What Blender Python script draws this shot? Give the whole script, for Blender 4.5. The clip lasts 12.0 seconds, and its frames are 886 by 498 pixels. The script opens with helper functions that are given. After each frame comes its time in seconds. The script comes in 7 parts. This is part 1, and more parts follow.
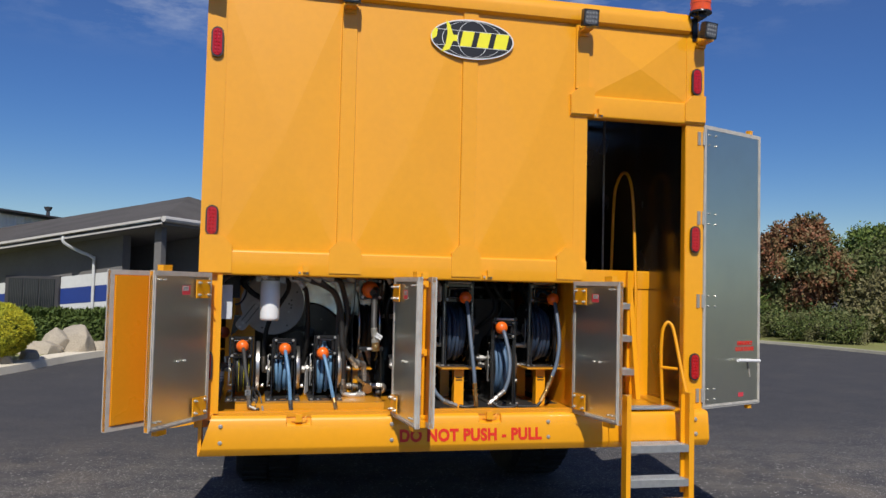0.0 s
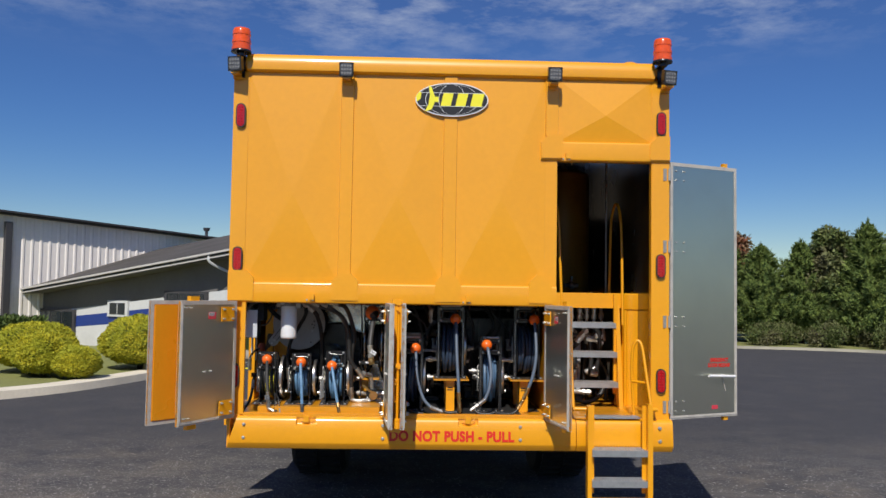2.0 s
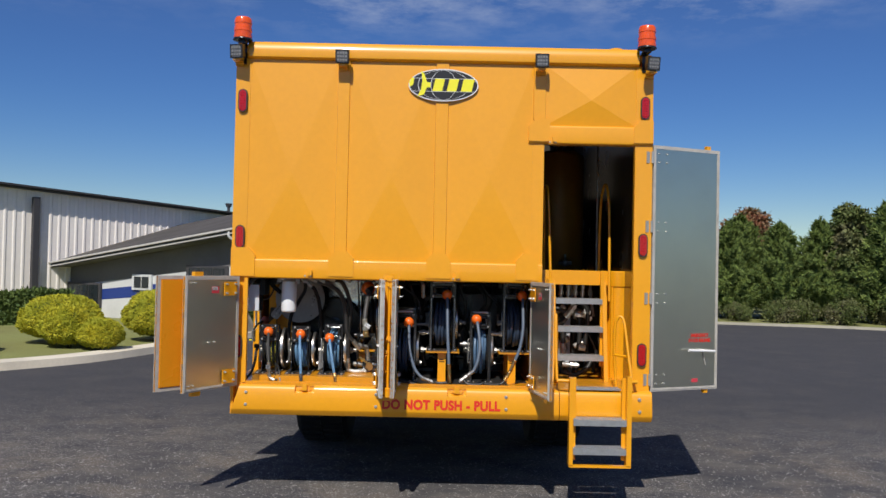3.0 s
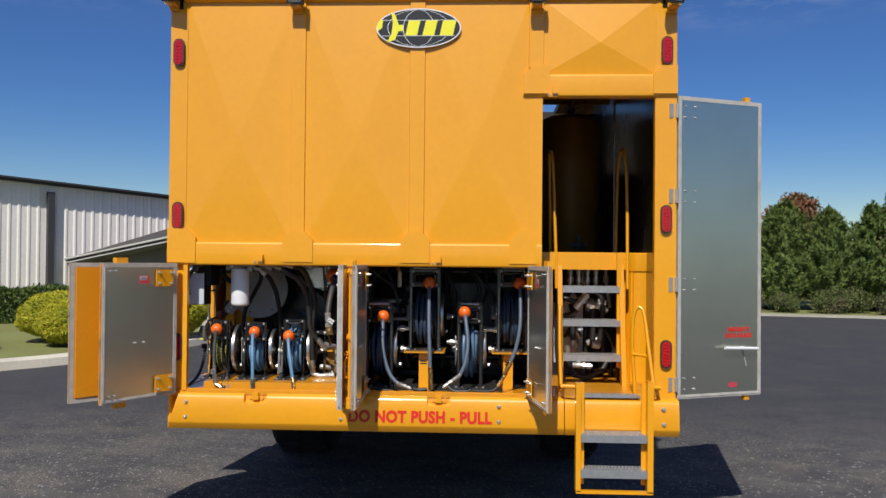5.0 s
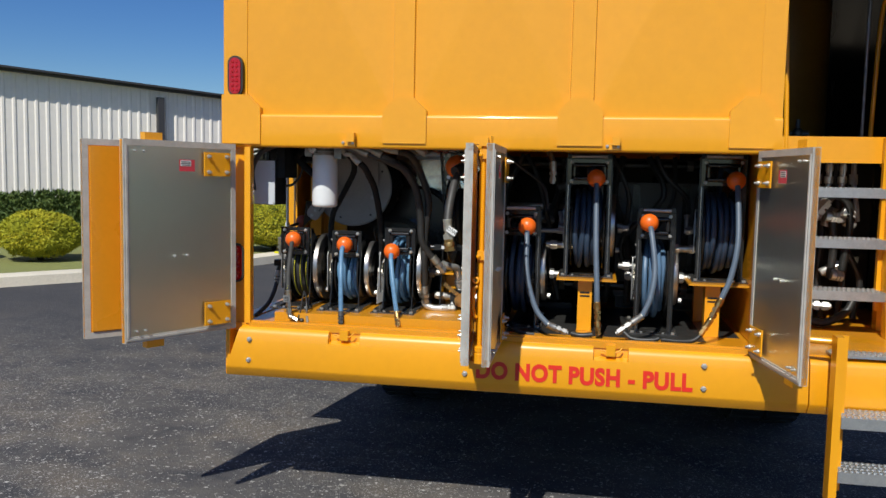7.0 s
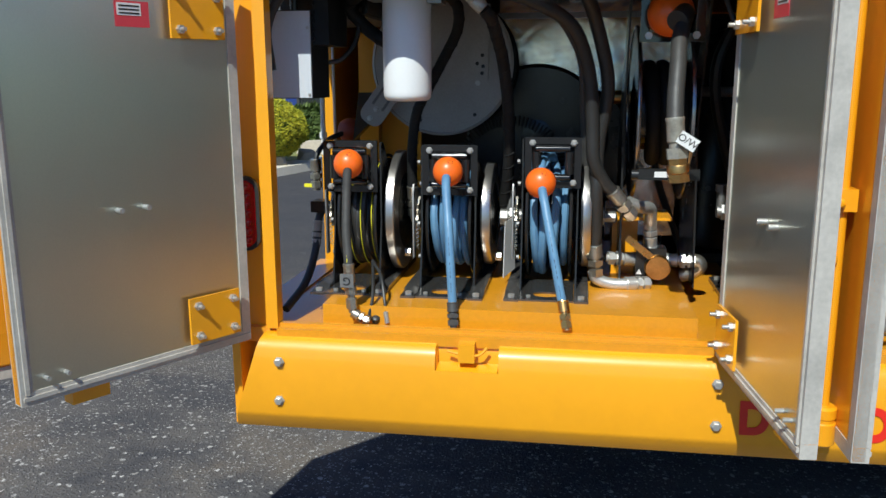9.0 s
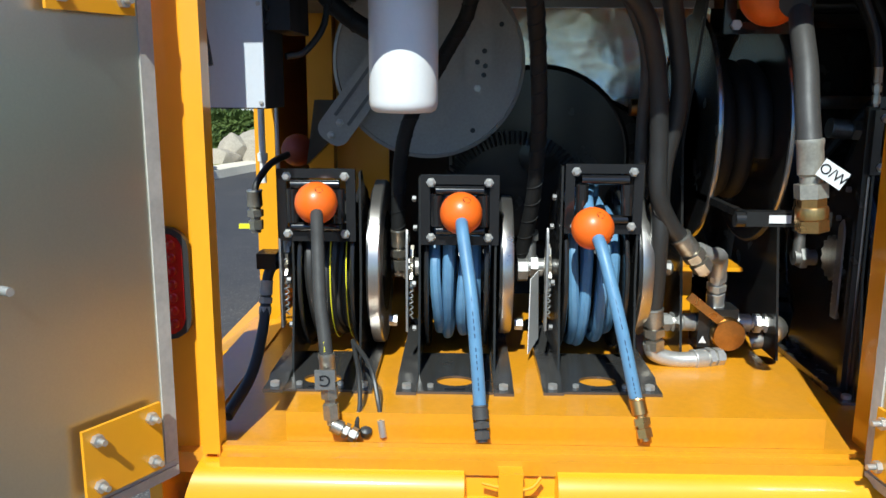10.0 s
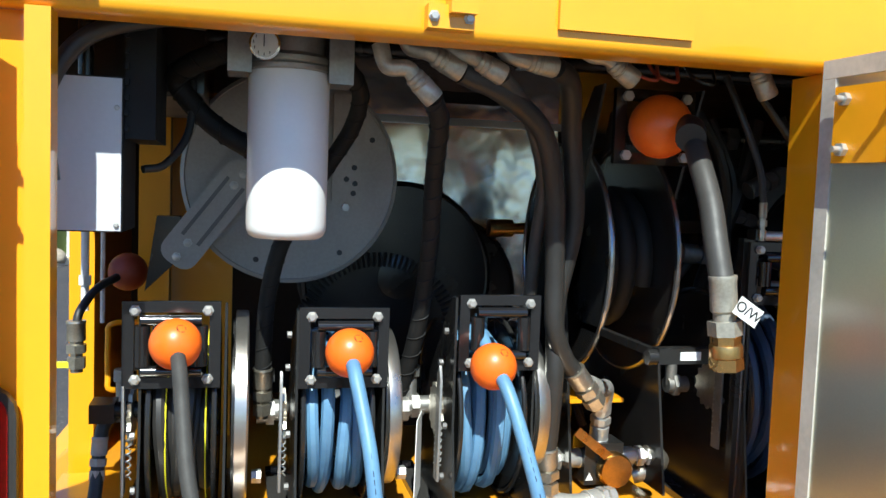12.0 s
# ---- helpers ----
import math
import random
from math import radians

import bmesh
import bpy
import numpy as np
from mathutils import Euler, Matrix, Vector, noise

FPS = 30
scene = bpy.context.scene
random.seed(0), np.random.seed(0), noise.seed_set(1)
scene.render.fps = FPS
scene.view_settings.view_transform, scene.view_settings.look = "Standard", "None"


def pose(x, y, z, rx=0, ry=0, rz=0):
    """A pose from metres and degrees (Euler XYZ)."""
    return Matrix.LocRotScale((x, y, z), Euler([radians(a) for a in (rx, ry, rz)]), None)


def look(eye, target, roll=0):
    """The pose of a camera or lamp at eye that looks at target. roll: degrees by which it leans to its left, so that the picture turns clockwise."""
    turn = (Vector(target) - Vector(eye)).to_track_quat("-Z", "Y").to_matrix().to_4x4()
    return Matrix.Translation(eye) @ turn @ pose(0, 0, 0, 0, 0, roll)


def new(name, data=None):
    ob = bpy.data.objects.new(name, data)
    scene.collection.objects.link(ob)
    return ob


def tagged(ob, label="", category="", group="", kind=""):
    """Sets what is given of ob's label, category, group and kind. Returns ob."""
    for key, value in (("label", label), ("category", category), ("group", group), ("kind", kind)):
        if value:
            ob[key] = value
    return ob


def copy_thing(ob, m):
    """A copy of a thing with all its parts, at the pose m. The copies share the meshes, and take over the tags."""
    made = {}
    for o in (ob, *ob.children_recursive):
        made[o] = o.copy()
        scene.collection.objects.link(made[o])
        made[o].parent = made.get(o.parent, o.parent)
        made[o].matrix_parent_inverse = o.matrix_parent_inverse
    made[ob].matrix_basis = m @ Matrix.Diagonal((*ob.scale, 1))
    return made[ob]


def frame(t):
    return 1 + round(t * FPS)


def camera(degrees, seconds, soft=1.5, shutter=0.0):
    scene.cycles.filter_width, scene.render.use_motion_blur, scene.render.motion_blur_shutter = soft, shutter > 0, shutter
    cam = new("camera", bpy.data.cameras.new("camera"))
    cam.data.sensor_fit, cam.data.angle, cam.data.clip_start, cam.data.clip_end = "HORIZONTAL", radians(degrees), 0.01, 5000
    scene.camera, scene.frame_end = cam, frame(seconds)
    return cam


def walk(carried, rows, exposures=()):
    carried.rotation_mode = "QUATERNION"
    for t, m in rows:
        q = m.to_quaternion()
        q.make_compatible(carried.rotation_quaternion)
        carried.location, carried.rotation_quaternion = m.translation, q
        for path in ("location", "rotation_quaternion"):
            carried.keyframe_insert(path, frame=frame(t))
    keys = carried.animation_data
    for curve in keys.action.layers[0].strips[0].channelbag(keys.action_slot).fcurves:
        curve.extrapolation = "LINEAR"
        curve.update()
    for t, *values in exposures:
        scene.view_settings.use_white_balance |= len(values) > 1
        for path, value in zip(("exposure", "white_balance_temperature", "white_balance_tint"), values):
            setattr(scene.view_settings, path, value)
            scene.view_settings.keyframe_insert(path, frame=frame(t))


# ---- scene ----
cam = camera(56.6, 12.0)
PATH = [
    (0, (0.064, 0.018, 1.656), (0.514, 1.965, 1.748), 1.3),
    (0.5, (0.39, -0.257, 1.697), (0.739, 1.71, 1.78), 1.3),
    (1, (0.649, -0.563, 1.726), (0.89, 1.42, 1.819), 0.7),
    (1.5, (0.917, -0.841, 1.776), (1.052, 1.151, 1.886), 0.1),
    (2, (1.131, -1.058, 1.799), (1.196, 0.938, 1.902), 0.9),
    (2.5, (1.272, -1.28, 1.796), (1.302, 0.718, 1.873), 1.4),
    (3, (1.385, -1.374, 1.817), (1.39, 0.626, 1.859), 1.2),
    (3.2, (1.357, -1.347, 1.847), (1.38, 0.653, 1.873), 1.0),
    (4.8, (1.774, -0.398, 1.74), (1.696, 1.6, 1.784), 0.2),
    (5, (1.785, -0.233, 1.742), (1.694, 1.765, 1.769), 0.5),
    (5.5, (1.803, 0.189, 1.677), (1.644, 2.182, 1.64), 0.5),
    (6, (1.771, 0.599, 1.654), (1.563, 2.586, 1.567), 0.0),
    (6.5, (1.677, 1.061, 1.615), (1.364, 3.032, 1.487), 1.1),
    (7, (1.439, 1.472, 1.583), (1.081, 3.431, 1.407), 1.2),
    (7.2, (1.357, 1.637, 1.597), (1.035, 3.601, 1.399), 0.8),
    (8.8, (0.66, 3.029, 1.467), (0.329, 4.963, 1.08), -0.5),
    (9, (0.588, 3.185, 1.477), (0.281, 5.12, 1.073), -0.2),
    (9.5, (0.411, 3.511, 1.454), (0.194, 5.457, 1.045), 0.0),
    (10, (0.28, 3.783, 1.471), (0.234, 5.744, 1.082), 0.3),
    (10.5, (0.223, 4.027, 1.438), (0.318, 5.996, 1.103), 1.2),
    (11, (0.17, 4.096, 1.46), (0.441, 6.066, 1.247), 2.1),
    (11.5, (0.118, 4.047, 1.496), (0.529, 6.001, 1.381), 2.6),
    (12, (0.111, 3.969, 1.503), (0.589, 5.906, 1.365), 2.1),
]
EXPOSURES = [(0, 0.06, 6350, 10), (6.0, 0.08, 6300, 8), (7.2, 0.15, 6200, 5), (9.0, 0.3, 5900, 1), (10.0, 0.60, 5760, -1), (10.5, 0.96, 6080, 12), (11.0, 1.22, 6120, 14), (11.5, 1.20, 6100, 7), (12, 1.08, 5950, -1)]
walk(cam, [(t, look(eye, target, roll)) for t, eye, target, roll in PATH], EXPOSURES)

# ---- light ----
SUN = Vector((0.135, 0.785, -0.88)).normalized()      # the way the sunlight travels
sun = new("sun", bpy.data.lights.new("sun", "SUN"))
sun.data.energy, sun.data.angle, sun.data.color = 4.2, radians(0.55), (1.0, 0.95, 0.87)
sun.matrix_world = look((0, 0, 30), tuple(Vector((0, 0, 30)) + SUN))
world = bpy.data.worlds.new("world")
scene.world = world
world.use_nodes = True
wn, wl = world.node_tree.nodes, world.node_tree.links
wn.clear()
sky = wn.new("ShaderNodeTexSky")
sky.sky_type, sky.sun_disc = "NISHITA", False
sky.sun_elevation, sky.sun_rotation = math.asin(-SUN.z), math.atan2(-SUN.x, -SUN.y)
sky.air_density, sky.dust_density, sky.ozone_density = 1.0, 0.1, 4.5
wout, wbg, wmix = wn.new("ShaderNodeOutputWorld"), wn.new("ShaderNodeBackground"), wn.new("ShaderNodeMix")
wmix.data_type = "RGBA"
wbg.inputs["Strength"].default_value = 0.085
wco, wmap = wn.new("ShaderNodeTexCoord"), wn.new("ShaderNodeMapping")
wmap.inputs["Scale"].default_value = (1.0, 1.0, 3.2)
cl1, cr1, cl2, cr2, cmul = (wn.new("ShaderNodeTexNoise"), wn.new("ShaderNodeValToRGB"), wn.new("ShaderNodeTexNoise"),
                            wn.new("ShaderNodeValToRGB"), wn.new("ShaderNodeMath"))
cl1.inputs["Scale"].default_value, cl1.inputs["Detail"].default_value, cl1.inputs["Roughness"].default_value = 14.0, 9.0, 0.62
cl2.inputs["Scale"].default_value, cl2.inputs["Detail"].default_value = 2.3, 2.0
cr1.color_ramp.elements[0].position, cr1.color_ramp.elements[1].position = 0.44, 0.72
cr2.color_ramp.elements[0].position, cr2.color_ramp.elements[1].position = 0.36, 0.66
cmul.operation = "MULTIPLY"
wl.new(wco.outputs["Generated"], wmap.inputs["Vector"])
wl.new(wmap.outputs["Vector"], cl1.inputs["Vector"])
wl.new(wmap.outputs["Vector"], cl2.inputs["Vector"])
wl.new(cl1.outputs["Fac"], cr1.inputs["Fac"])
wl.new(cl2.outputs["Fac"], cr2.inputs["Fac"])
wl.new(cr1.outputs["Color"], cmul.inputs[0])
wl.new(cr2.outputs["Color"], cmul.inputs[1])
# high thin cloud keeps clear of the horizon, and the blue deepens towards it
wsep, high, cmul2, deep_blue = wn.new("ShaderNodeSeparateXYZ"), wn.new("ShaderNodeMapRange"), wn.new("ShaderNodeMath"), wn.new("ShaderNodeMapRange")
high.interpolation_type = "SMOOTHSTEP"
high.inputs["From Min"].default_value, high.inputs["From Max"].default_value = 0.24, 0.38
deep_blue.inputs["From Min"].default_value, deep_blue.inputs["From Max"].default_value = 0.0, 0.35
deep_blue.inputs["To Min"].default_value, deep_blue.inputs["To Max"].default_value = 1.44, 1.20
cmul2.operation = "MULTIPLY"
wl.new(wco.outputs["Generated"], wsep.inputs["Vector"])
wl.new(wsep.outputs["Z"], high.inputs["Value"])
wl.new(wsep.outputs["Z"], deep_blue.inputs["Value"])
wl.new(cmul.outputs[0], cmul2.inputs[0])
wl.new(high.outputs["Result"], cmul2.inputs[1])
wl.new(cmul2.outputs[0], wmix.inputs["Factor"])
tint = wn.new("ShaderNodeHueSaturation")
tint.inputs["Hue"].default_value, tint.inputs["Value"].default_value = 0.517, 0.87
wl.new(sky.outputs["Color"], tint.inputs["Color"])
wl.new(deep_blue.outputs["Result"], tint.inputs["Saturation"])
wl.new(tint.outputs["Color"], wmix.inputs["A"])
wmix.inputs["B"].default_value = (7.0, 7.4, 8.2, 1)
wl.new(wmix.outputs["Result"], wbg.inputs["Color"])
wl.new(wbg.outputs[0], wout.inputs[0])


# ---- mesh helpers ----
def box(bm, x0, x1, y0, y1, z0, z1):
    v = [bm.verts.new((x, y, z)) for x in (x0, x1) for y in (y0, y1) for z in (z0, z1)]
    for a, b, c, d in ((0, 1, 3, 2), (4, 6, 7, 5), (0, 4, 5, 1), (2, 3, 7, 6), (0, 2, 6, 4), (1, 5, 7, 3)):
        bm.faces.new((v[a], v[b], v[c], v[d]))
    return bm


def basis(d):
    d = Vector(d).normalized()
    a = Vector((0, 0, 1)) if abs(d.z) < 0.9 else Vector((1, 0, 0))
    u = d.cross(a).normalized()
    return d, u, d.cross(u)


def lathe(bm, c, axis, profile, n=24, caps=True):
    """A turned body: profile is (radius, way along the axis)."""
    d, u, w = basis(axis)
    c = Vector(c)
    rings = []
    for r, h in profile:
        rings.append([bm.verts.new(c + d * h + (u * math.cos(2 * math.pi * i / n) + w * math.sin(2 * math.pi * i / n)) * max(r, 1e-4)) for i in range(n)])
    for a, b in zip(rings, rings[1:]):
        for i in range(n):
            j = (i + 1) % n
            bm.faces.new((a[i], a[j], b[j], b[i]))
    if caps:
        bm.faces.new(rings[0][::-1])
        bm.faces.new(rings[-1])
    return bm


def cyl(bm, p0, p1, r0, r1=None, n=18):
    p0, p1 = Vector(p0), Vector(p1)
    return lathe(bm, p0, p1 - p0, [(r0, 0), (r0 if r1 is None else r1, (p1 - p0).length)], n)


def ball(bm, c, r, squash=1.0, n=22):
    prof = [(r * math.sin(math.pi * i / 14), -r * squash * math.cos(math.pi * i / 14)) for i in range(15)]
    return lathe(bm, c, (0, 0, 1), prof, n, caps=False)


def ring(bm, c, axis, R, r, n=36, m=8):
    d, u, w = basis(axis)
    c = Vector(c)
    rows = []
    for i in range(n):
        a = 2 * math.pi * i / n
        o = u * math.cos(a) + w * math.sin(a)
        rows.append([bm.verts.new(c + o * (R + r * math.cos(2 * math.pi * k / m)) + d * (r * math.sin(2 * math.pi * k / m))) for k in range(m)])
    for i in range(n):
        for k in range(m):
            bm.faces.new((rows[i][k], rows[(i + 1) % n][k], rows[(i + 1) % n][(k + 1) % m], rows[i][(k + 1) % m]))
    return bm


def glide(pts, res=6):
    """Points on a smooth curve through pts."""
    p = [Vector(q) for q in pts]
    p = [2 * p[0] - p[1]] + p + [2 * p[-1] - p[-2]]
    out = []
    for i in range(1, len(p) - 2):
        for k in range(res):
            t = k / res
            out.append(0.5 * (2 * p[i] + (p[i + 1] - p[i - 1]) * t + (2 * p[i - 1] - 5 * p[i] + 4 * p[i + 1] - p[i + 2]) * t * t
                              + (3 * p[i] - p[i - 1] - 3 * p[i + 1] + p[i + 2]) * t ** 3))
    return out + [p[-2]]


def tube(bm, pts, r, n=10, res=6, smooth=True):
    path = glide(pts, res) if smooth else [Vector(q) for q in pts]
    rings, u = [], None
    for i, p in enumerate(path):
        d = (path[min(i + 1, len(path) - 1)] - path[max(i - 1, 0)]).normalized()
        u = basis(d)[1] if u is None else (u - d * u.dot(d)).normalized()
        w = d.cross(u)
        rr = r[min(i, len(r) - 1)] if isinstance(r, (list, tuple)) else r
        rings.append([bm.verts.new(p + (u * math.cos(2 * math.pi * k / n) + w * math.sin(2 * math.pi * k / n)) * rr) for k in range(n)])
    for a, b in zip(rings, rings[1:]):
        for k in range(n):
            bm.faces.new((a[k], a[(k + 1) % n], b[(k + 1) % n], b[k]))
    bm.faces.new(rings[0][::-1])
    bm.faces.new(rings[-1])
    return bm


def plate(bm, outline, origin, u, v, depth):
    """A flat plate: its outline in the plane of u and v, with thickness depth along u x v."""
    o, u, v = Vector(origin), Vector(u), Vector(v)
    n = u.cross(v).normalized() * depth
    a = [bm.verts.new(o + u * x + v * y) for x, y in outline]
    b = [bm.verts.new(q.co + n) for q in a]
    bm.faces.new(a[::-1])
    bm.faces.new(b)
    k = len(a)
    for i in range(k):
        bm.faces.new((a[i], a[(i + 1) % k], b[(i + 1) % k], b[i]))
    return bm


def holed_plate(bm, x0, x1, y0, y1, z0, z1, cx, cy, rx, ry, n=24):
    """A level plate with a round hole through it."""
    rings = []
    for z in (z0, z1):
        inner, outer = [], []
        for i in range(n):
            c, q = math.cos(2 * math.pi * (i + 0.5) / n), math.sin(2 * math.pi * (i + 0.5) / n)
            k = min(((x1 if c > 0 else x0) - cx) / c, ((y1 if q > 0 else y0) - cy) / q)
            inner.append(bm.verts.new((cx + rx * c, cy + ry * q, z)))
            outer.append(bm.verts.new((cx + k * c, cy + k * q, z)))
        for x, y in ((x1, y1), (x0, y1), (x0, y0), (x1, y0)):
            min(outer, key=lambda v: (v.co.x - x) ** 2 + (v.co.y - y) ** 2).co = (x, y, z)
        rings.append((inner, outer))
    (i0, o0), (i1, o1) = rings
    for i in range(n):
        j = (i + 1) % n
        bm.faces.new((i1[i], o1[i], o1[j], i1[j]))
        bm.faces.new((i0[j], o0[j], o0[i], i0[i]))
        bm.faces.new((o0[i], o0[j], o1[j], o1[i]))
        bm.faces.new((i0[j], i0[i], i1[i], i1[j]))
    return bm


def stadium(w, h, n=8):
    """Outline of an upright oval with straight sides."""
    r = w / 2
    top = [(r * math.cos(math.pi * i / n), h / 2 - r + r * math.sin(math.pi * i / n)) for i in range(n + 1)]
    return top + [(-x, -y) for x, y in top]


def bevelled(bm, offset, segments=2):
    edges = [e for e in bm.edges if len(e.link_faces) == 2 and e.calc_face_angle(0) > 0.6]
    bmesh.ops.bevel(bm, geom=edges, offset=offset, segments=segments, affect="EDGES", clamp_overlap=True)
    return bm


def finish(name, bm, material, sharp=38):
    bmesh.ops.recalc_face_normals(bm, faces=bm.faces[:])
    me = bpy.data.meshes.new(name)
    bm.to_mesh(me)
    bm.free()
    me.materials.append(material)
    me.shade_smooth()
    me.set_sharp_from_angle(angle=radians(sharp))
    return me


def part(name, bm, material, parent, label="", sharp=38):
    ob = new(name, finish(name, bm, material, sharp))
    ob.parent = parent
    if parent.parent is None:
        ob.matrix_parent_inverse = parent.matrix_basis.inverted()
    return tagged(ob, label)


def thing(name, place, label, category, group="", kind=""):
    ob = new(name)
    ob.empty_display_size = 0.1
    ob.matrix_basis = Matrix.Translation(place)
    return tagged(ob, label, category, group, kind)


def solid(name, bm, material, label, category, group="", kind="", sharp=38):
    return tagged(new(name, finish(name, bm, material, sharp)), label, category, group, kind)


def bm_new():
    return bmesh.new()


# ---- materials ----
def mat(name, base, rough=0.5, metal=0.0, vary=0.12, scale=6.0, fine=60.0, bump=0.1, depth=0.002, coat=0.0, other=None, spots=0.0, rough_vary=0.12, spec=0.5):
    """A painted, metal, rubber or mineral surface: colour drifts at a broad and a fine scale, roughness is uneven, and fine relief."""
    m = bpy.data.materials.new(name)
    m.use_nodes = True
    n, l = m.node_tree.nodes, m.node_tree.links
    p = n["Principled BSDF"]
    co = n.new("ShaderNodeTexCoord")
    big, small = n.new("ShaderNodeTexNoise"), n.new("ShaderNodeTexNoise")
    big.inputs["Scale"].default_value, big.inputs["Detail"].default_value = scale, 4.0
    small.inputs["Scale"].default_value, small.inputs["Detail"].default_value = fine, 3.0
    l.new(co.outputs["Object"], big.inputs["Vector"])
    l.new(co.outputs["Object"], small.inputs["Vector"])
    mix, mix2 = n.new("ShaderNodeMix"), n.new("ShaderNodeMix")
    mix.data_type = mix2.data_type = "RGBA"
    lo = other if other else tuple(c * (1 - vary * 2) for c in base)
    mix.inputs["A"].default_value, mix.inputs["B"].default_value = (*base, 1), (*lo, 1)
    ramp = n.new("ShaderNodeValToRGB")
    ramp.color_ramp.elements[0].position, ramp.color_ramp.elements[1].position = 0.42, 0.75
    l.new(big.outputs["Fac"], ramp.inputs["Fac"])
    l.new(ramp.outputs["Color"], mix.inputs["Factor"])
    mix2.blend_type = "MULTIPLY"
    mix2.inputs["Factor"].default_value = min(1.0, vary * 3)
    l.new(mix.outputs["Result"], mix2.inputs["A"])
    grey = n.new("ShaderNodeMapRange")
    grey.inputs["From Min"].default_value, grey.inputs["From Max"].default_value = 0.3, 0.7
    grey.inputs["To Min"].default_value, grey.inputs["To Max"].default_value = 0.75, 1.15
    l.new(small.outputs["Fac"], grey.inputs["Value"])
    l.new(grey.outputs["Result"], mix2.inputs["B"])
    l.new(mix2.outputs["Result"], p.inputs["Base Color"])
    rr = n.new("ShaderNodeMapRange")
    rr.inputs["To Min"].default_value, rr.inputs["To Max"].default_value = max(0.02, rough - rough_vary), min(1.0, rough + rough_vary)
    l.new(big.outputs["Fac"], rr.inputs["Value"])
    l.new(rr.outputs["Result"], p.inputs["Roughness"])
    p.inputs["Metallic"].default_value = metal
    p.inputs["Coat Weight"].default_value = coat
    p.inputs["Coat Roughness"].default_value = 0.08
    p.inputs["Specular IOR Level"].default_value = spec
    if bump:
        b = n.new("ShaderNodeBump")
        b.inputs["Strength"].default_value, b.inputs["Distance"].default_value = bump, depth
        l.new(small.outputs["Fac"], b.inputs["Height"])
        l.new(b.outputs["Normal"], p.inputs["Normal"])
    return m


YELLOW = mat("yellow_paint", (0.82, 0.350, 0.003), 0.40, 0, 0.030, 1.3, 26, 0.08, 0.0025, coat=0.6, rough_vary=0.08)
YELLOW_FLOOR = mat("yellow_paint_scuffed", (0.671, 0.281, 0.008), 0.34, 0, 0.07, 7, 90, 0.12, 0.001, coat=0.35, other=(0.60, 0.26, 0.02))
YELLOW_DOOR = mat("yellow_paint_door", (0.76, 0.30, 0.012), 0.30, 0, 0.03, 3, 60, 0.05, 0.001, coat=0.5)
GALV = mat("galvanised_sheet", (0.42, 0.44, 0.43), 0.30, 0.92, 0.05, 5, 240, 0.06, 0.0005, rough_vary=0.07)
DOOR_SKIN = mat("brushed_door_skin", (0.62, 0.625, 0.545), 0.32, 0.97, 0.04, 3, 300, 0.05, 0.0005, rough_vary=0.05)
DOOR_SKIN.node_tree.nodes["Principled BSDF"].inputs["Anisotropic"].default_value = 0.75
DOOR_SKIN.node_tree.nodes["Principled BSDF"].inputs["Anisotropic Rotation"].default_value = 0.0
SEAL = mat("grey_door_seal", (0.50, 0.465, 0.41), 0.5, 0.0, 0.12, 14, 120, 0.2, 0.001)
STEEL = mat("zinc_plated_steel", (0.56, 0.545, 0.51), 0.40, 0.65, 0.10, 30, 200, 0.1, 0.0006)
DRUM_STEEL = mat("satin_drum_steel", (0.56, 0.53, 0.49), 0.32, 0.95, 0.08, 20, 160, 0.08, 0.0005)
CHROME = mat("bright_steel", (0.78, 0.77, 0.74), 0.16, 1.0, 0.06, 30, 160, 0.05, 0.0004)
TREAD = mat("aluminium_tread", (0.60, 0.60, 0.58), 0.42, 0.85, 0.10, 20, 140, 0.3, 0.001)
BLACK = mat("black_powder_coat", (0.020, 0.0195, 0.019), 0.25, 0, 0.15, 12, 200, 0.08, 0.0006, rough_vary=0.08)
GLOSS_BLACK = mat("gloss_black_enamel", (0.013, 0.013, 0.014), 0.15, 0, 0.12, 12, 200, 0.05, 0.0005, coat=0.4, rough_vary=0.05)
FOOT_STEEL = mat("worn_foot_steel", (0.17, 0.163, 0.155), 0.24, 0.8, 0.12, 14, 160, 0.1, 0.0006)
SLATE = mat("slate_grey_paint", (0.125, 0.12, 0.115), 0.40, 0, 0.10, 8, 160, 0.08, 0.0006)
CHARCOAL = mat("charcoal_paint", (0.39, 0.36, 0.32), 0.42, 0, 0.10, 8, 160, 0.08, 0.0006)
RUBBER = mat("black_rubber", (0.029, 0.028, 0.0265), 0.46, 0, 0.15, 20, 220, 0.15, 0.0008)
MATT_BLACK = mat("matt_black_plastic", (0.016, 0.0158, 0.0155), 0.6, 0, 0.12, 12, 200, 0.1, 0.0006, spec=0.22)
MATT_HOSE = mat("matt_black_hose", (0.052, 0.050, 0.047), 0.62, 0, 0.12, 25, 260, 0.15, 0.0008, spec=0.3)
RUBBER_GREY = mat("dusty_rubber", (0.060, 0.058, 0.055), 0.55, 0, 0.15, 25, 260, 0.15, 0.0008)
BLUE_HOSE = mat("blue_hose_rubber", (0.125, 0.255, 0.405), 0.46, 0, 0.08, 25, 200, 0.1, 0.0006, other=(0.09, 0.19, 0.33))
# one hose in two tones: loose ends coloured as sunlit, coils as shaded
SUNLIT_HOSE = mat("sunlit_blue_hose", (0.105, 0.138, 0.185), 0.45, 0, 0.10, 25, 200, 0.1, 0.0006)
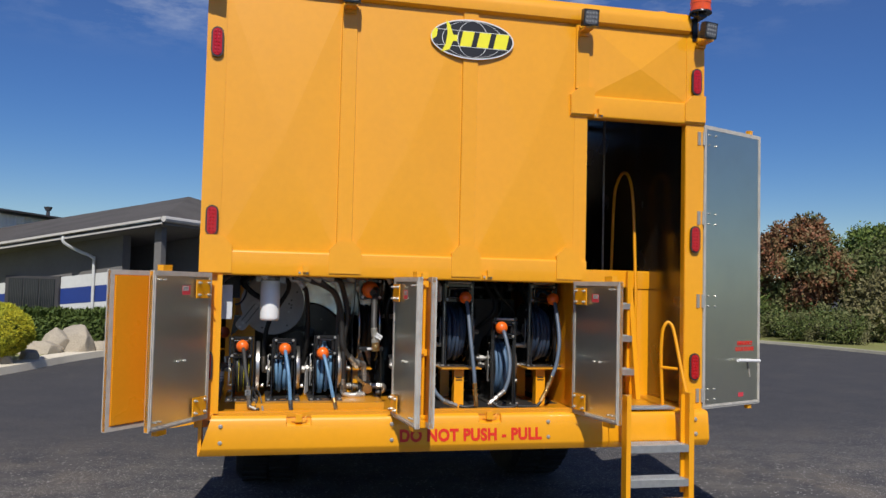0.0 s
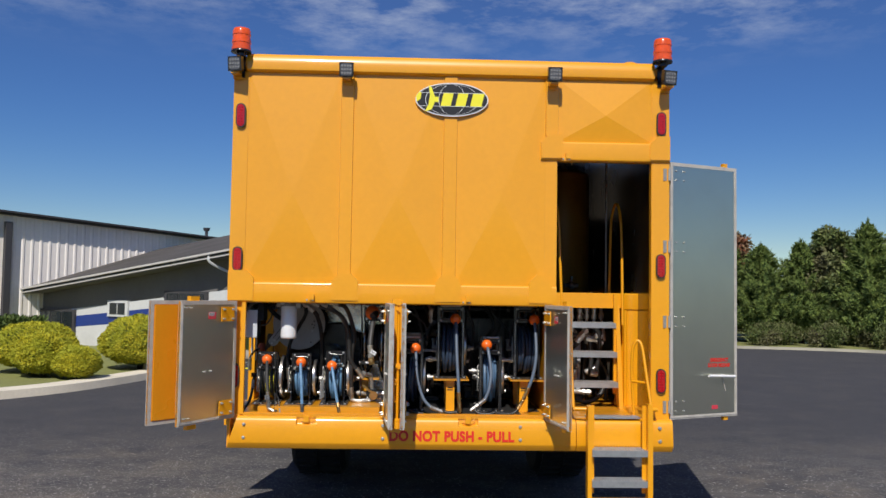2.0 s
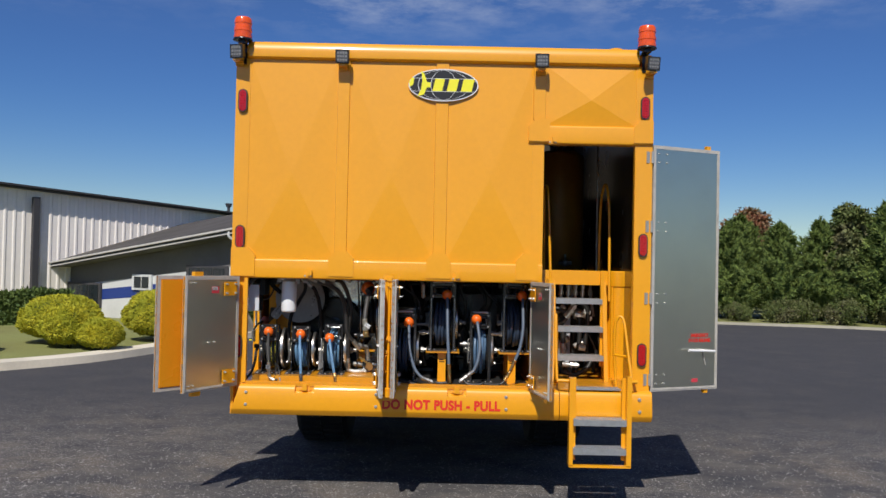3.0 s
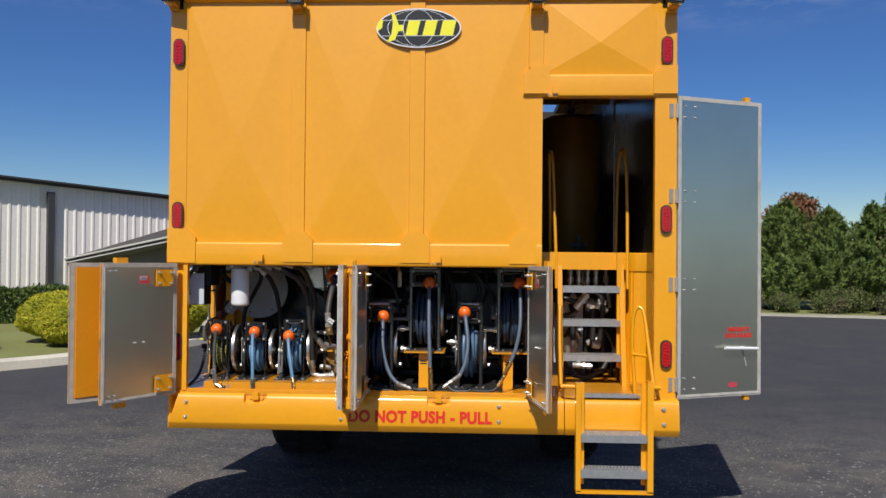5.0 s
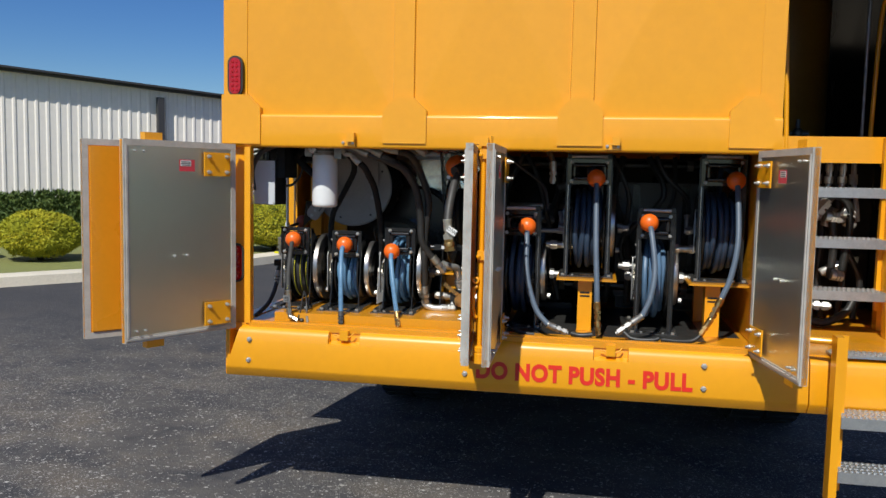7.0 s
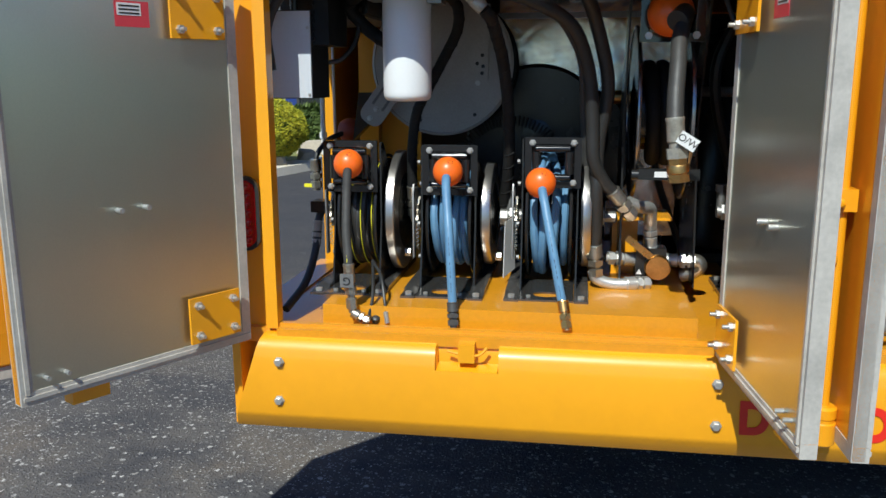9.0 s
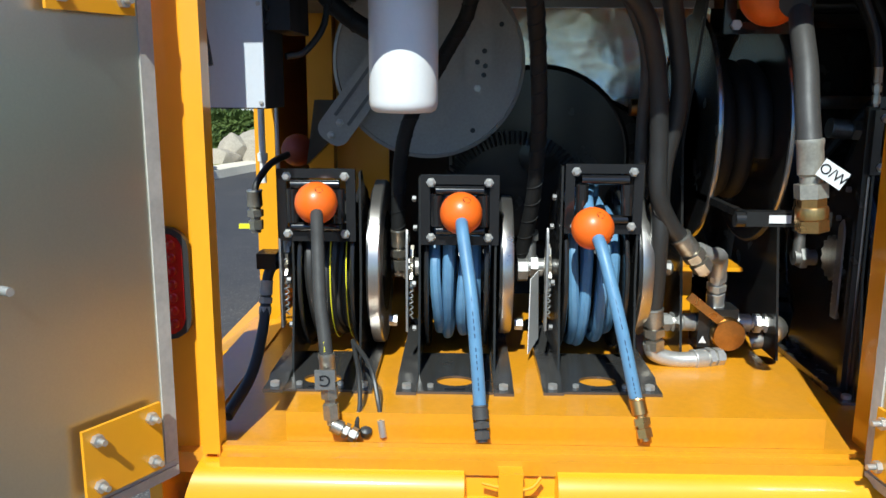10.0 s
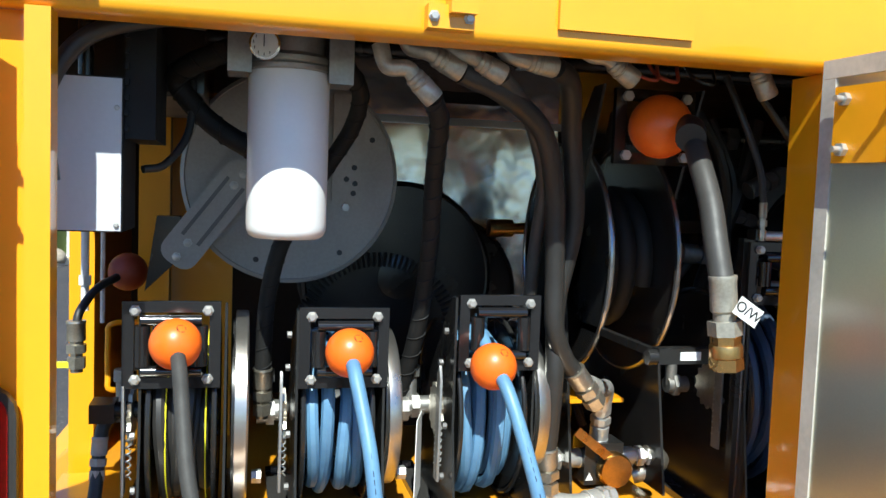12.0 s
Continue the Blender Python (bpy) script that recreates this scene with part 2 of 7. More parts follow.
GREY_BLUE = mat("shaded_hose_and_print_blue", (0.036, 0.060, 0.105), 0.48, 0, 0.10, 25, 200, 0.1, 0.0006)
ORANGE = mat("orange_rubber", (0.93, 0.155, 0.010), 0.38, 0, 0.06, 30, 240, 0.06, 0.0006, coat=0.1)
RED_RUBBER = mat("dull_red_rubber", (0.30, 0.045, 0.016), 0.5, 0, 0.1, 30, 240, 0.1, 0.0006)
WHITE = mat("white_enamel", (0.80, 0.80, 0.79), 0.33, 0, 0.02, 12, 150, 0.04, 0.0004, coat=0.2)
GREY_BOX = mat("light_grey_enamel", (0.58, 0.60, 0.63), 0.36, 0, 0.03, 10, 150, 0.04, 0.0004)
BRASS = mat("brass", (0.72, 0.44, 0.16), 0.30, 1.0, 0.10, 40, 220, 0.08, 0.0005)
CAST = mat("cast_aluminium", (0.36, 0.35, 0.33), 0.5, 0.85, 0.12, 30, 180, 0.3, 0.001)
ELBOW_ZINC = mat("cloudy_pale_plating", (0.46, 0.43, 0.36), 0.42, 0.55, 0.16, 50, 240, 0.15, 0.0006)
ZINC_CLOUDY = mat("cloudy_zinc_fitting", (0.52, 0.48, 0.40), 0.38, 0.9, 0.15, 50, 240, 0.15, 0.0006)
# inner deck and linings: the deep shade inside is put into this dark colour
SHADE_INNER = mat("shade_dark_inner", (0.034, 0.027, 0.018), 0.52, 0, 0.12, 4, 60, 0.08, 0.001)
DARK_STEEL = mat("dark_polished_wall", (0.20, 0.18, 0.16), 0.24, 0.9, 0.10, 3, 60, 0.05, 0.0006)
# yellow tank paint with the doorway's shade mixed into its colour
TANK_SHADED = mat("shade_dark_yellow_tank", (0.27, 0.135, 0.012), 0.45, 0, 0.10, 5, 70, 0.08, 0.001)
RED = mat("red_print", (0.66, 0.018, 0.005), 0.5, 0, 0.04, 20, 150, 0.05, 0.0004)
LABEL_WHITE = mat("white_label", (0.75, 0.74, 0.72), 0.45, 0, 0.03, 40, 200, 0.03, 0.0004)
LABEL_RED = mat("red_label", (0.60, 0.05, 0.07), 0.45, 0, 0.03, 40, 200, 0.03, 0.0004)
INK = mat("black_ink", (0.012, 0.012, 0.014), 0.42, 0, 0.05, 30, 200, 0.03, 0.0004)
LOGO_YELLOW = mat("logo_yellow", (0.85, 0.78, 0.03), 0.4, 0, 0.02, 20, 200, 0.03, 0.0004)
LAMP_RED = mat("red_lamp_lens", (0.46, 0.005, 0.007), 0.15, 0, 0.15, 60, 300, 0.25, 0.002, coat=0.6)
LAMP_GLASS = mat("led_lamp_face", (0.16, 0.16, 0.17), 0.22, 0.2, 0.2, 60, 110, 0.5, 0.003)
BEACON = mat("amber_beacon", (0.85, 0.10, 0.008), 0.16, 0, 0.1, 20, 90, 0.15, 0.002, coat=0.6)
TYRE = mat("tyre_rubber", (0.012, 0.012, 0.012), 0.7, 0, 0.15, 10, 120, 0.3, 0.002)


def asphalt():
    m = bpy.data.materials.new("asphalt")
    m.use_nodes = True
    n, l = m.node_tree.nodes, m.node_tree.links
    p = n["Principled BSDF"]
    co = n.new("ShaderNodeTexCoord")
    vor, fine, broad = n.new("ShaderNodeTexVoronoi"), n.new("ShaderNodeTexNoise"), n.new("ShaderNodeTexNoise")
    vor.inputs["Scale"].default_value = 84.0
    vor.inputs["Randomness"].default_value = 1.0
    warp, wadd, chip = n.new("ShaderNodeTexNoise"), n.new("ShaderNodeVectorMath"), n.new("ShaderNodeTexVoronoi")
    warp.inputs["Scale"].default_value, warp.inputs["Detail"].default_value = 34.0, 3.0
    wadd.operation = "MULTIPLY_ADD"
    wadd.inputs[1].default_value = (0.030, 0.030, 0.030)
    chip.inputs["Scale"].default_value = 31.0
    l.new(co.outputs["Object"], warp.inputs["Vector"])
    l.new(warp.outputs["Color"], wadd.inputs[0])
    l.new(co.outputs["Object"], wadd.inputs[2])
    fine.inputs["Scale"].default_value, fine.inputs["Detail"].default_value = 150.0, 4.0
    broad.inputs["Scale"].default_value, broad.inputs["Detail"].default_value, broad.inputs["Roughness"].default_value = 0.55, 7.0, 0.65
    for t in (fine, broad):
        l.new(co.outputs["Object"], t.inputs["Vector"])
    for t in (vor, chip):
        l.new(wadd.outputs["Vector"], t.inputs["Vector"])
    # pale stones show where the binder has worn off
    near = n.new("ShaderNodeMapRange")
    near.inputs["From Min"].default_value, near.inputs["From Max"].default_value = 0.50, 0.26
    l.new(vor.outputs["Distance"], near.inputs["Value"])
    pick = n.new("ShaderNodeSeparateColor")
    l.new(vor.outputs["Color"], pick.inputs["Color"])
    worn = n.new("ShaderNodeMapRange")
    worn.inputs["From Min"].default_value, worn.inputs["From Max"].default_value = 0.40, 0.64
    worn.inputs["To Min"].default_value, worn.inputs["To Max"].default_value = 0.95, 0.30
    l.new(broad.outputs["Fac"], worn.inputs["Value"])
    gt = n.new("ShaderNodeMath")
    gt.operation = "GREATER_THAN"
    l.new(pick.outputs["Red"], gt.inputs[0])
    l.new(worn.outputs["Result"], gt.inputs[1])
    stone = n.new("ShaderNodeMath")
    stone.operation = "MULTIPLY"
    l.new(near.outputs["Result"], stone.inputs[0])
    l.new(gt.outputs[0], stone.inputs[1])
    # a few larger chips
    cnear, cpick, cgt, cmul2, every = n.new("ShaderNodeMapRange"), n.new("ShaderNodeSeparateColor"), n.new("ShaderNodeMath"), n.new("ShaderNodeMath"), n.new("ShaderNodeMath")
    cnear.inputs["From Min"].default_value, cnear.inputs["From Max"].default_value = 0.36, 0.26
    l.new(chip.outputs["Distance"], cnear.inputs["Value"])
    l.new(chip.outputs["Color"], cpick.inputs["Color"])
    cgt.operation, cmul2.operation, every.operation = "GREATER_THAN", "MULTIPLY", "MAXIMUM"
    cgt.inputs[1].default_value = 0.80
    l.new(cpick.outputs["Green"], cgt.inputs[0])
    l.new(cnear.outputs["Result"], cmul2.inputs[0])
    l.new(cgt.outputs[0], cmul2.inputs[1])
    l.new(stone.outputs[0], every.inputs[0])
    l.new(cmul2.outputs[0], every.inputs[1])
    tone = n.new("ShaderNodeMix")
    tone.data_type = "RGBA"
    tone.inputs["A"].default_value, tone.inputs["B"].default_value = (0.18, 0.17, 0.16, 1), (0.58, 0.55, 0.51, 1)
    l.new(pick.outputs["Blue"], tone.inputs["Factor"])
    # long worn streaks and dark patches
    smap, streak = n.new("ShaderNodeMapping"), n.new("ShaderNodeTexNoise")
    smap.inputs["Rotation"].default_value, smap.inputs["Scale"].default_value = (0, 0, 0.6), (0.7, 1.2, 1.0)
    streak.inputs["Scale"].default_value, streak.inputs["Detail"].default_value, streak.inputs["Roughness"].default_value = 2.2, 8.0, 0.7
    l.new(co.outputs["Object"], smap.inputs["Vector"])
    l.new(smap.outputs["Vector"], streak.inputs["Vector"])
    sharp = n.new("ShaderNodeMapRange")
    sharp.inputs["From Min"].default_value, sharp.inputs["From Max"].default_value = 0.36, 0.66
    l.new(streak.outputs["Fac"], sharp.inputs["Value"])
    dark = n.new("ShaderNodeMix")
    dark.data_type = "RGBA"
    dark.inputs["A"].default_value, dark.inputs["B"].default_value = (0.062, 0.061, 0.067, 1), (0.150, 0.136, 0.124, 1)
    # the lot beyond is newer and smoother than the worn ground at its near end
    xyz, sway, keep, less, less2 = n.new("ShaderNodeSeparateXYZ"), n.new("ShaderNodeMath"), n.new("ShaderNodeMapRange"), n.new("ShaderNodeMath"), n.new("ShaderNodeMath")
    sway.operation, less.operation, less2.operation = "MULTIPLY_ADD", "MULTIPLY", "MULTIPLY"
    sway.inputs[1].default_value = 5.0
    keep.interpolation_type = "SMOOTHSTEP"
    keep.inputs["From Min"].default_value, keep.inputs["From Max"].default_value = 8.0, 13.0
    keep.inputs["To Min"].default_value, keep.inputs["To Max"].default_value = 1.0, 0.12
    l.new(co.outputs["Object"], xyz.inputs["Vector"])
    l.new(broad.outputs["Fac"], sway.inputs[0])
    l.new(xyz.outputs["Y"], sway.inputs[2])
    l.new(sway.outputs[0], keep.inputs["Value"])
    l.new(sharp.outputs["Result"], less.inputs[0])
    l.new(keep.outputs["Result"], less.inputs[1])
    l.new(less.outputs[0], dark.inputs["Factor"])
    l.new(every.outputs[0], less2.inputs[0])
    l.new(keep.outputs["Result"], less2.inputs[1])
    # brown dust lies in patches on the worn part
    dust, dmap, dmul, dmix = n.new("ShaderNodeTexNoise"), n.new("ShaderNodeMapRange"), n.new("ShaderNodeMath"), n.new("ShaderNodeMix")
    dust.inputs["Scale"].default_value, dust.inputs["Detail"].default_value, dust.inputs["Roughness"].default_value = 1.1, 9.0, 0.72
    dmap.inputs["From Min"].default_value, dmap.inputs["From Max"].default_value = 0.49, 0.66
    dmul.operation, dmix.data_type = "MULTIPLY", "RGBA"
    dmix.inputs["B"].default_value = (0.168, 0.140, 0.114, 1)
    l.new(co.outputs["Object"], dust.inputs["Vector"])
    l.new(dust.outputs["Fac"], dmap.inputs["Value"])
    l.new(dmap.outputs["Result"], dmul.inputs[0])
    l.new(keep.outputs["Result"], dmul.inputs[1])
    l.new(dmul.outputs[0], dmix.inputs["Factor"])
    l.new(dark.outputs["Result"], dmix.inputs["A"])
    mix = n.new("ShaderNodeMix")
    mix.data_type = "RGBA"
    l.new(less2.outputs[0], mix.inputs["Factor"])
    l.new(dmix.outputs["Result"], mix.inputs["A"])
    l.new(tone.outputs["Result"], mix.inputs["B"])
    l.new(mix.outputs["Result"], p.inputs["Base Color"])
    p.inputs["Roughness"].default_value = 0.86
    p.inputs["Specular IOR Level"].default_value = 0.16
    b = n.new("ShaderNodeBump")
    b.inputs["Strength"].default_value, b.inputs["Distance"].default_value = 0.7, 0.006
    add = n.new("ShaderNodeMath")
    l.new(fine.outputs["Fac"], add.inputs[0])
    l.new(near.outputs["Result"], add.inputs[1])
    l.new(add.outputs[0], b.inputs["Height"])
    l.new(b.outputs["Normal"], p.inputs["Normal"])
    return m


ASPHALT = asphalt()
GRASS = mat("mown_grass", (0.23, 0.24, 0.07), 0.9, 0, 0.22, 0.6, 30, 0.8, 0.02, other=(0.20, 0.19, 0.06))
CONCRETE = mat("kerb_concrete", (0.76, 0.68, 0.54), 0.85, 0, 0.10, 1.2, 40, 0.4, 0.004)
KERB_DULL = mat("weathered_kerb", (0.40, 0.37, 0.28), 0.9, 0, 0.14, 1.2, 30, 0.4, 0.004)
ROCK = mat("pale_boulder", (0.42, 0.36, 0.275), 0.9, 0, 0.18, 2.0, 30, 0.6, 0.012, other=(0.34, 0.30, 0.24))
SIDING = mat("cream_metal_siding", (0.90, 0.83, 0.75), 0.5, 0, 0.04, 0.3, 8, 0.05, 0.002)
FASCIA = mat("dark_trim", (0.055, 0.052, 0.055), 0.5, 0, 0.08, 0.6, 12, 0.05, 0.002)
ROOFING = mat("brown_grey_shingle", (0.085, 0.075, 0.066), 0.9, 0, 0.18, 0.8, 16, 0.6, 0.01)
GUTTER = mat("pale_gutter", (0.55, 0.52, 0.48), 0.5, 0, 0.06, 1.0, 20, 0.05, 0.002)
WALL_GREY = mat("grey_wall_and_eave_shadow", (0.165, 0.155, 0.145), 0.8, 0, 0.08, 0.7, 12, 0.2, 0.004)
WALL_WHITE = mat("white_painted_block", (0.62, 0.62, 0.60), 0.7, 0, 0.06, 0.8, 12, 0.2, 0.004)
STRIPE_BLUE = mat("blue_paint_stripe", (0.018, 0.045, 0.22), 0.6, 0, 0.06, 0.8, 12, 0.1, 0.003)
GLASS_DARK = mat("dark_window_glass", (0.020, 0.026, 0.028), 0.08, 0, 0.10, 2, 20, 0.0)
BARK = mat("bark", (0.06, 0.045, 0.032), 0.9, 0, 0.15, 6, 40, 0.6, 0.01)


def leaf_mat(name, a, b, rough=0.65, patch=None, patch_scale=0.7):
    """Leaves that differ one from the next in tint."""
    m = bpy.data.materials.new(name)
    m.use_nodes = True
    n, l = m.node_tree.nodes, m.node_tree.links
    p = n["Principled BSDF"]
    g = n.new("ShaderNodeNewGeometry")
    mix = n.new("ShaderNodeMix")
    mix.data_type = "RGBA"
    mix.inputs["A"].default_value, mix.inputs["B"].default_value = (*a, 1), (*b, 1)
    l.new(g.outputs["Random Per Island"], mix.inputs["Factor"])
    tinted = mix.outputs["Result"]
    if patch:       # boughs that have turned, or are of another green
        co, tex, ramp, over = n.new("ShaderNodeTexCoord"), n.new("ShaderNodeTexNoise"), n.new("ShaderNodeMapRange"), n.new("ShaderNodeMix")
        tex.inputs["Scale"].default_value, tex.inputs["Detail"].default_value = patch_scale, 3.0
        ramp.inputs["From Min"].default_value, ramp.inputs["From Max"].default_value = 0.46, 0.58
        over.data_type = "RGBA"
        over.inputs["B"].default_value = (*patch, 1)
        l.new(co.outputs["Object"], tex.inputs["Vector"])
        l.new(tex.outputs["Fac"], ramp.inputs["Value"])
        l.new(ramp.outputs["Result"], over.inputs["Factor"])
        l.new(tinted, over.inputs["A"])
        tinted = over.outputs["Result"]
    l.new(tinted, p.inputs["Base Color"])
    p.inputs["Roughness"].default_value = rough
    p.inputs["Specular IOR Level"].default_value = 0.25
    p.inputs["Subsurface Weight"].default_value = 0.0
    return m


LEAF_GOLD = leaf_mat("golden_green_leaf", (0.62, 0.52, 0.03), (0.25, 0.28, 0.02), patch=(0.36, 0.36, 0.025), patch_scale=2.2)
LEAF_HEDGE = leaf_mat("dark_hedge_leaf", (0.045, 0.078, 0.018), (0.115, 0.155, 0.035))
LEAF_CEDAR = leaf_mat("cedar_green", (0.030, 0.062, 0.014), (0.225, 0.285, 0.065))
LEAF_OLIVE = leaf_mat("olive_green_leaf", (0.055, 0.085, 0.02), (0.15, 0.17, 0.05), patch=(0.16, 0.15, 0.07))
LEAF_RED = leaf_mat("autumn_red_leaf", (0.27, 0.088, 0.045), (0.20, 0.145, 0.07), patch=(0.11, 0.13, 0.045))
LEAF_DRY = leaf_mat("dry_scrub_leaf", (0.14, 0.13, 0.05), (0.22, 0.19, 0.09))

# ---- ground ----
bm = bm_new()
v = [bm.verts.new(c) for c in ((-900, -900, 0), (900, -900, 0), (900, 900, 0), (-900, 900, 0))]
bm.faces.new(v)
solid("ground", bm, ASPHALT, "worn black asphalt lot with pale stones showing through", "asphalt", kind="structure")


def strip(name, line, width, z0, z1, material, label, category):
    """A band with a raised edge along a line in plan, on its left side."""
    pts = glide([(x, y, 0) for x, y in line], 8)
    bm = bm_new()
    prev = None
    for i, p in enumerate(pts):
        d = (pts[min(i + 1, len(pts) - 1)] - pts[max(i - 1, 0)]).normalized()
        o = Vector((-d.y, d.x, 0)) * width
        r = Vector((-d.y, d.x, 0)) * 0.03
        row = [bm.verts.new(p + Vector((0, 0, z0))), bm.verts.new(p + r + Vector((0, 0, z1))), bm.verts.new(p + o + Vector((0, 0, z1))), bm.verts.new(p + o + Vector((0, 0, z0)))]
        if prev:
            for k in range(3):
                bm.faces.new((prev[k], row[k], row[k + 1], prev[k + 1]))
        prev = row
    return solid(name, bm, material, label, category, kind="structure")


KERB_W = [(-12.5, 2.0), (-9.0, 7.0), (-6.2, 11.0), (-4.75, 13.0), (-3.95, 15.4), (-3.0, 18.8), (-0.5, 24.0), (3.0, 30.0)]
KERB_E = [(3.0, 30.0), (7.0, 28.5), (10.5, 27.4), (14.5, 26.4), (16.6, 25.2), (17.4, 22.5), (18.0, 18.0), (19.5, 10.0), (20.0, 0.0)]
strip("kerb_west", KERB_W, 0.50, -0.05, 0.13, CONCRETE, "pale concrete kerb round the lawn", "kerb")
strip("kerb_east", KERB_E, 0.30, -0.05, 0.08, KERB_DULL, "pale concrete kerb below the trees", "kerb")


def lawn(name, line, corners, z, label, category):
    """A raised flat bed: one outline along a kerb and round the far corners, with a skirt."""
    pts = [(p.x, p.y) for p in glide([(x, y, 0) for x, y in line], 8)] + corners
    bm = bm_new()
    top = [bm.verts.new((x, y, z)) for x, y in pts]
    low = [bm.verts.new((x, y, -0.05)) for x, y in pts]
    bm.faces.new(top)
    for i in range(len(pts)):
        j = (i + 1) % len(pts)
        bm.faces.new((top[i], low[i], low[j], top[j]))
    bmesh.ops.triangulate(bm, faces=[f for f in bm.faces if len(f.verts) > 4])
    return solid(name, bm, GRASS, label, category, kind="structure")


lawn("lawn_west", [(x - 0.36, y + 0.20) for x, y in KERB_W], [(2.6, 70.0), (-60.0, 70.0), (-60.0, 2.2)], 0.115, "short dry green lawn behind the kerb", "lawn")
lawn("verge_east", [(x + 0.10, y + 0.20) for x, y in KERB_E], [(70.0, 0.2), (70.0, 70.0), (3.1, 70.0)], 0.07, "rough grass verge under the trees", "verge")


def scatter(bm, spots, size, rng, flat=0.35, length=1.6):
    """Small leaf blades at (place, way out) pairs."""
    for p, out in spots:
        s = size * rng.uniform(0.6, 1.3)
        a = Vector((rng.gauss(0, 1), rng.gauss(0, 1), rng.gauss(0, 1))).normalized()
        d = (out + a * 0.9).normalized()
        u = d.cross(a)
        u = u.normalized() if u.length > 1e-3 else Vector((1, 0, 0))
        q = [p - u * s * flat, p + d * s * length * 0.5 - u * s * flat * 0.9, p + d * s * length, p + u * s * flat]
        bm.faces.new([bm.verts.new(c) for c in q])


RISE = 0.045         # the buildings stand a little lower with distance


def bush(place, rx, rz, leaves, seed, size=0.026):
    """A clipped round shrub: stems, and a dense uneven skin of leaves."""
    rng = random.Random(seed)
    ob = thing("round_bush", place, "clipped round golden-green shrub on the lawn", "bush", "clipped shrubs on the lawn")
    bm = bm_new()
    for i in range(6):
        a = i * 1.05 + rng.random()
        tube(bm, [Vector(place) + Vector((0, 0, -0.05)), Vector(place) + Vector((0.15 * rx * math.cos(a), 0.15 * rx * math.sin(a), 0.25 * rz)),
                  Vector(place) + Vector((0.5 * rx * math.cos(a), 0.5 * rx * math.sin(a), 0.75 * rz))], 0.02, 6, 3)
    part("stem", bm, BARK, ob)
    bm = bm_new()
    spots = []
    for _ in range(int(leaves * 3.2)):
        z = rng.uniform(-0.6, 1.0)
        a = rng.uniform(0, 2 * math.pi)
        r = math.sqrt(max(0.0, 1 - z * z)) if z > -0.2 else 0.98 - (-0.2 - z) * 1.05
        n = Vector((r * math.cos(a), r * math.sin(a), z))
        lump = 1 + 0.09 * noise.noise(n * 2.6 + Vector((seed * 7.1, 0, 0))) + 0.06 * noise.noise(n * 7.0 + Vector((seed, 3, 0)))
        k = lump * (1 - abs(rng.gauss(0, 0.06)))
        p = Vector(place) + Vector((n.x * rx * k, n.y * rx * k, rz * 0.46 + n.z * rz * 0.54 * k))
        if p.z > place[2] + 0.03:
            spots.append((p, n))
    scatter(bm, spots, size, rng)
    part("crown", bm, LEAF_GOLD, ob)
    # dark ball inside the crown: its colour stands for shade between the leaves
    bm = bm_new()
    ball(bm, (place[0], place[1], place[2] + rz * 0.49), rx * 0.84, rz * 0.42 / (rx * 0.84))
    part("shade_core", bm, LEAF_HEDGE, ob)
    return ob


bush((-6.25, 15.3, 0.1), 0.80, 0.98, 9000, 1)
bush((-5.70, 14.45, 0.1), 0.53, 0.84, 6500, 2)
bush((-4.98, 14.15, 0.1), 0.40, 0.60, 5000, 3)
bush((-4.52, 16.2, 0.1), 0.78, 1.12, 9000, 4)
bush((-7.25, 13.20, 0.1), 0.62, 0.80, 7000, 5)
bush((-8.60, 12.60, 0.1), 0.60, 0.80, 6000, 6)


def hedge(name, a, b, depth, height, seed, leaves):
    rng = random.Random(seed)
    a, b = Vector((*a, 0.1)), Vector((*b, 0.1))
    d = (b - a).normalized()
    side = Vector((-d.y, d.x, 0))
    ob = thing(name, a, "dark green clipped hedge in front of the wall", "hedge")
    bm = bm_new()
    spots = []
    L = (b - a).length
    for _ in range(leaves):
        u, f = rng.uniform(0, L), rng.random()
        if f < 0.55:
            p, n = a + d * u + Vector((0, 0, rng.uniform(0.0, height))), -side
        else:
            p, n = a + d * u + side * rng.uniform(0, depth) + Vector((0, 0, height)), Vector((0, 0, 1))
        k = 0.10 * noise.noise(p * 1.7) + 0.05 * noise.noise(p * 5)
        spots.append((p + n * (k + rng.gauss(0, 0.025)), n))
    scatter(bm, spots, 0.07, rng)
    part("leaves", bm, LEAF_HEDGE, ob)
    bm = bm_new()
    m = Matrix(((d.x, side.x, 0, a.x), (d.y, side.y, 0, a.y), (0, 0, 1, a.z), (0, 0, 0, 1)))
    box(bm, 0, L, 0.06, depth, -0.05, height - 0.06)
    bm.transform(m)
    part("inner_growth", bm, LEAF_HEDGE, ob)


hedge("hedge", (-15.0, 15.4), (-8.2, 20.2), 1.0, 0.82, 21, 14000)
hedge("hedge", (-5.3, 20.0), (-3.05, 19.15), 0.6, 0.74, 22, 9000)


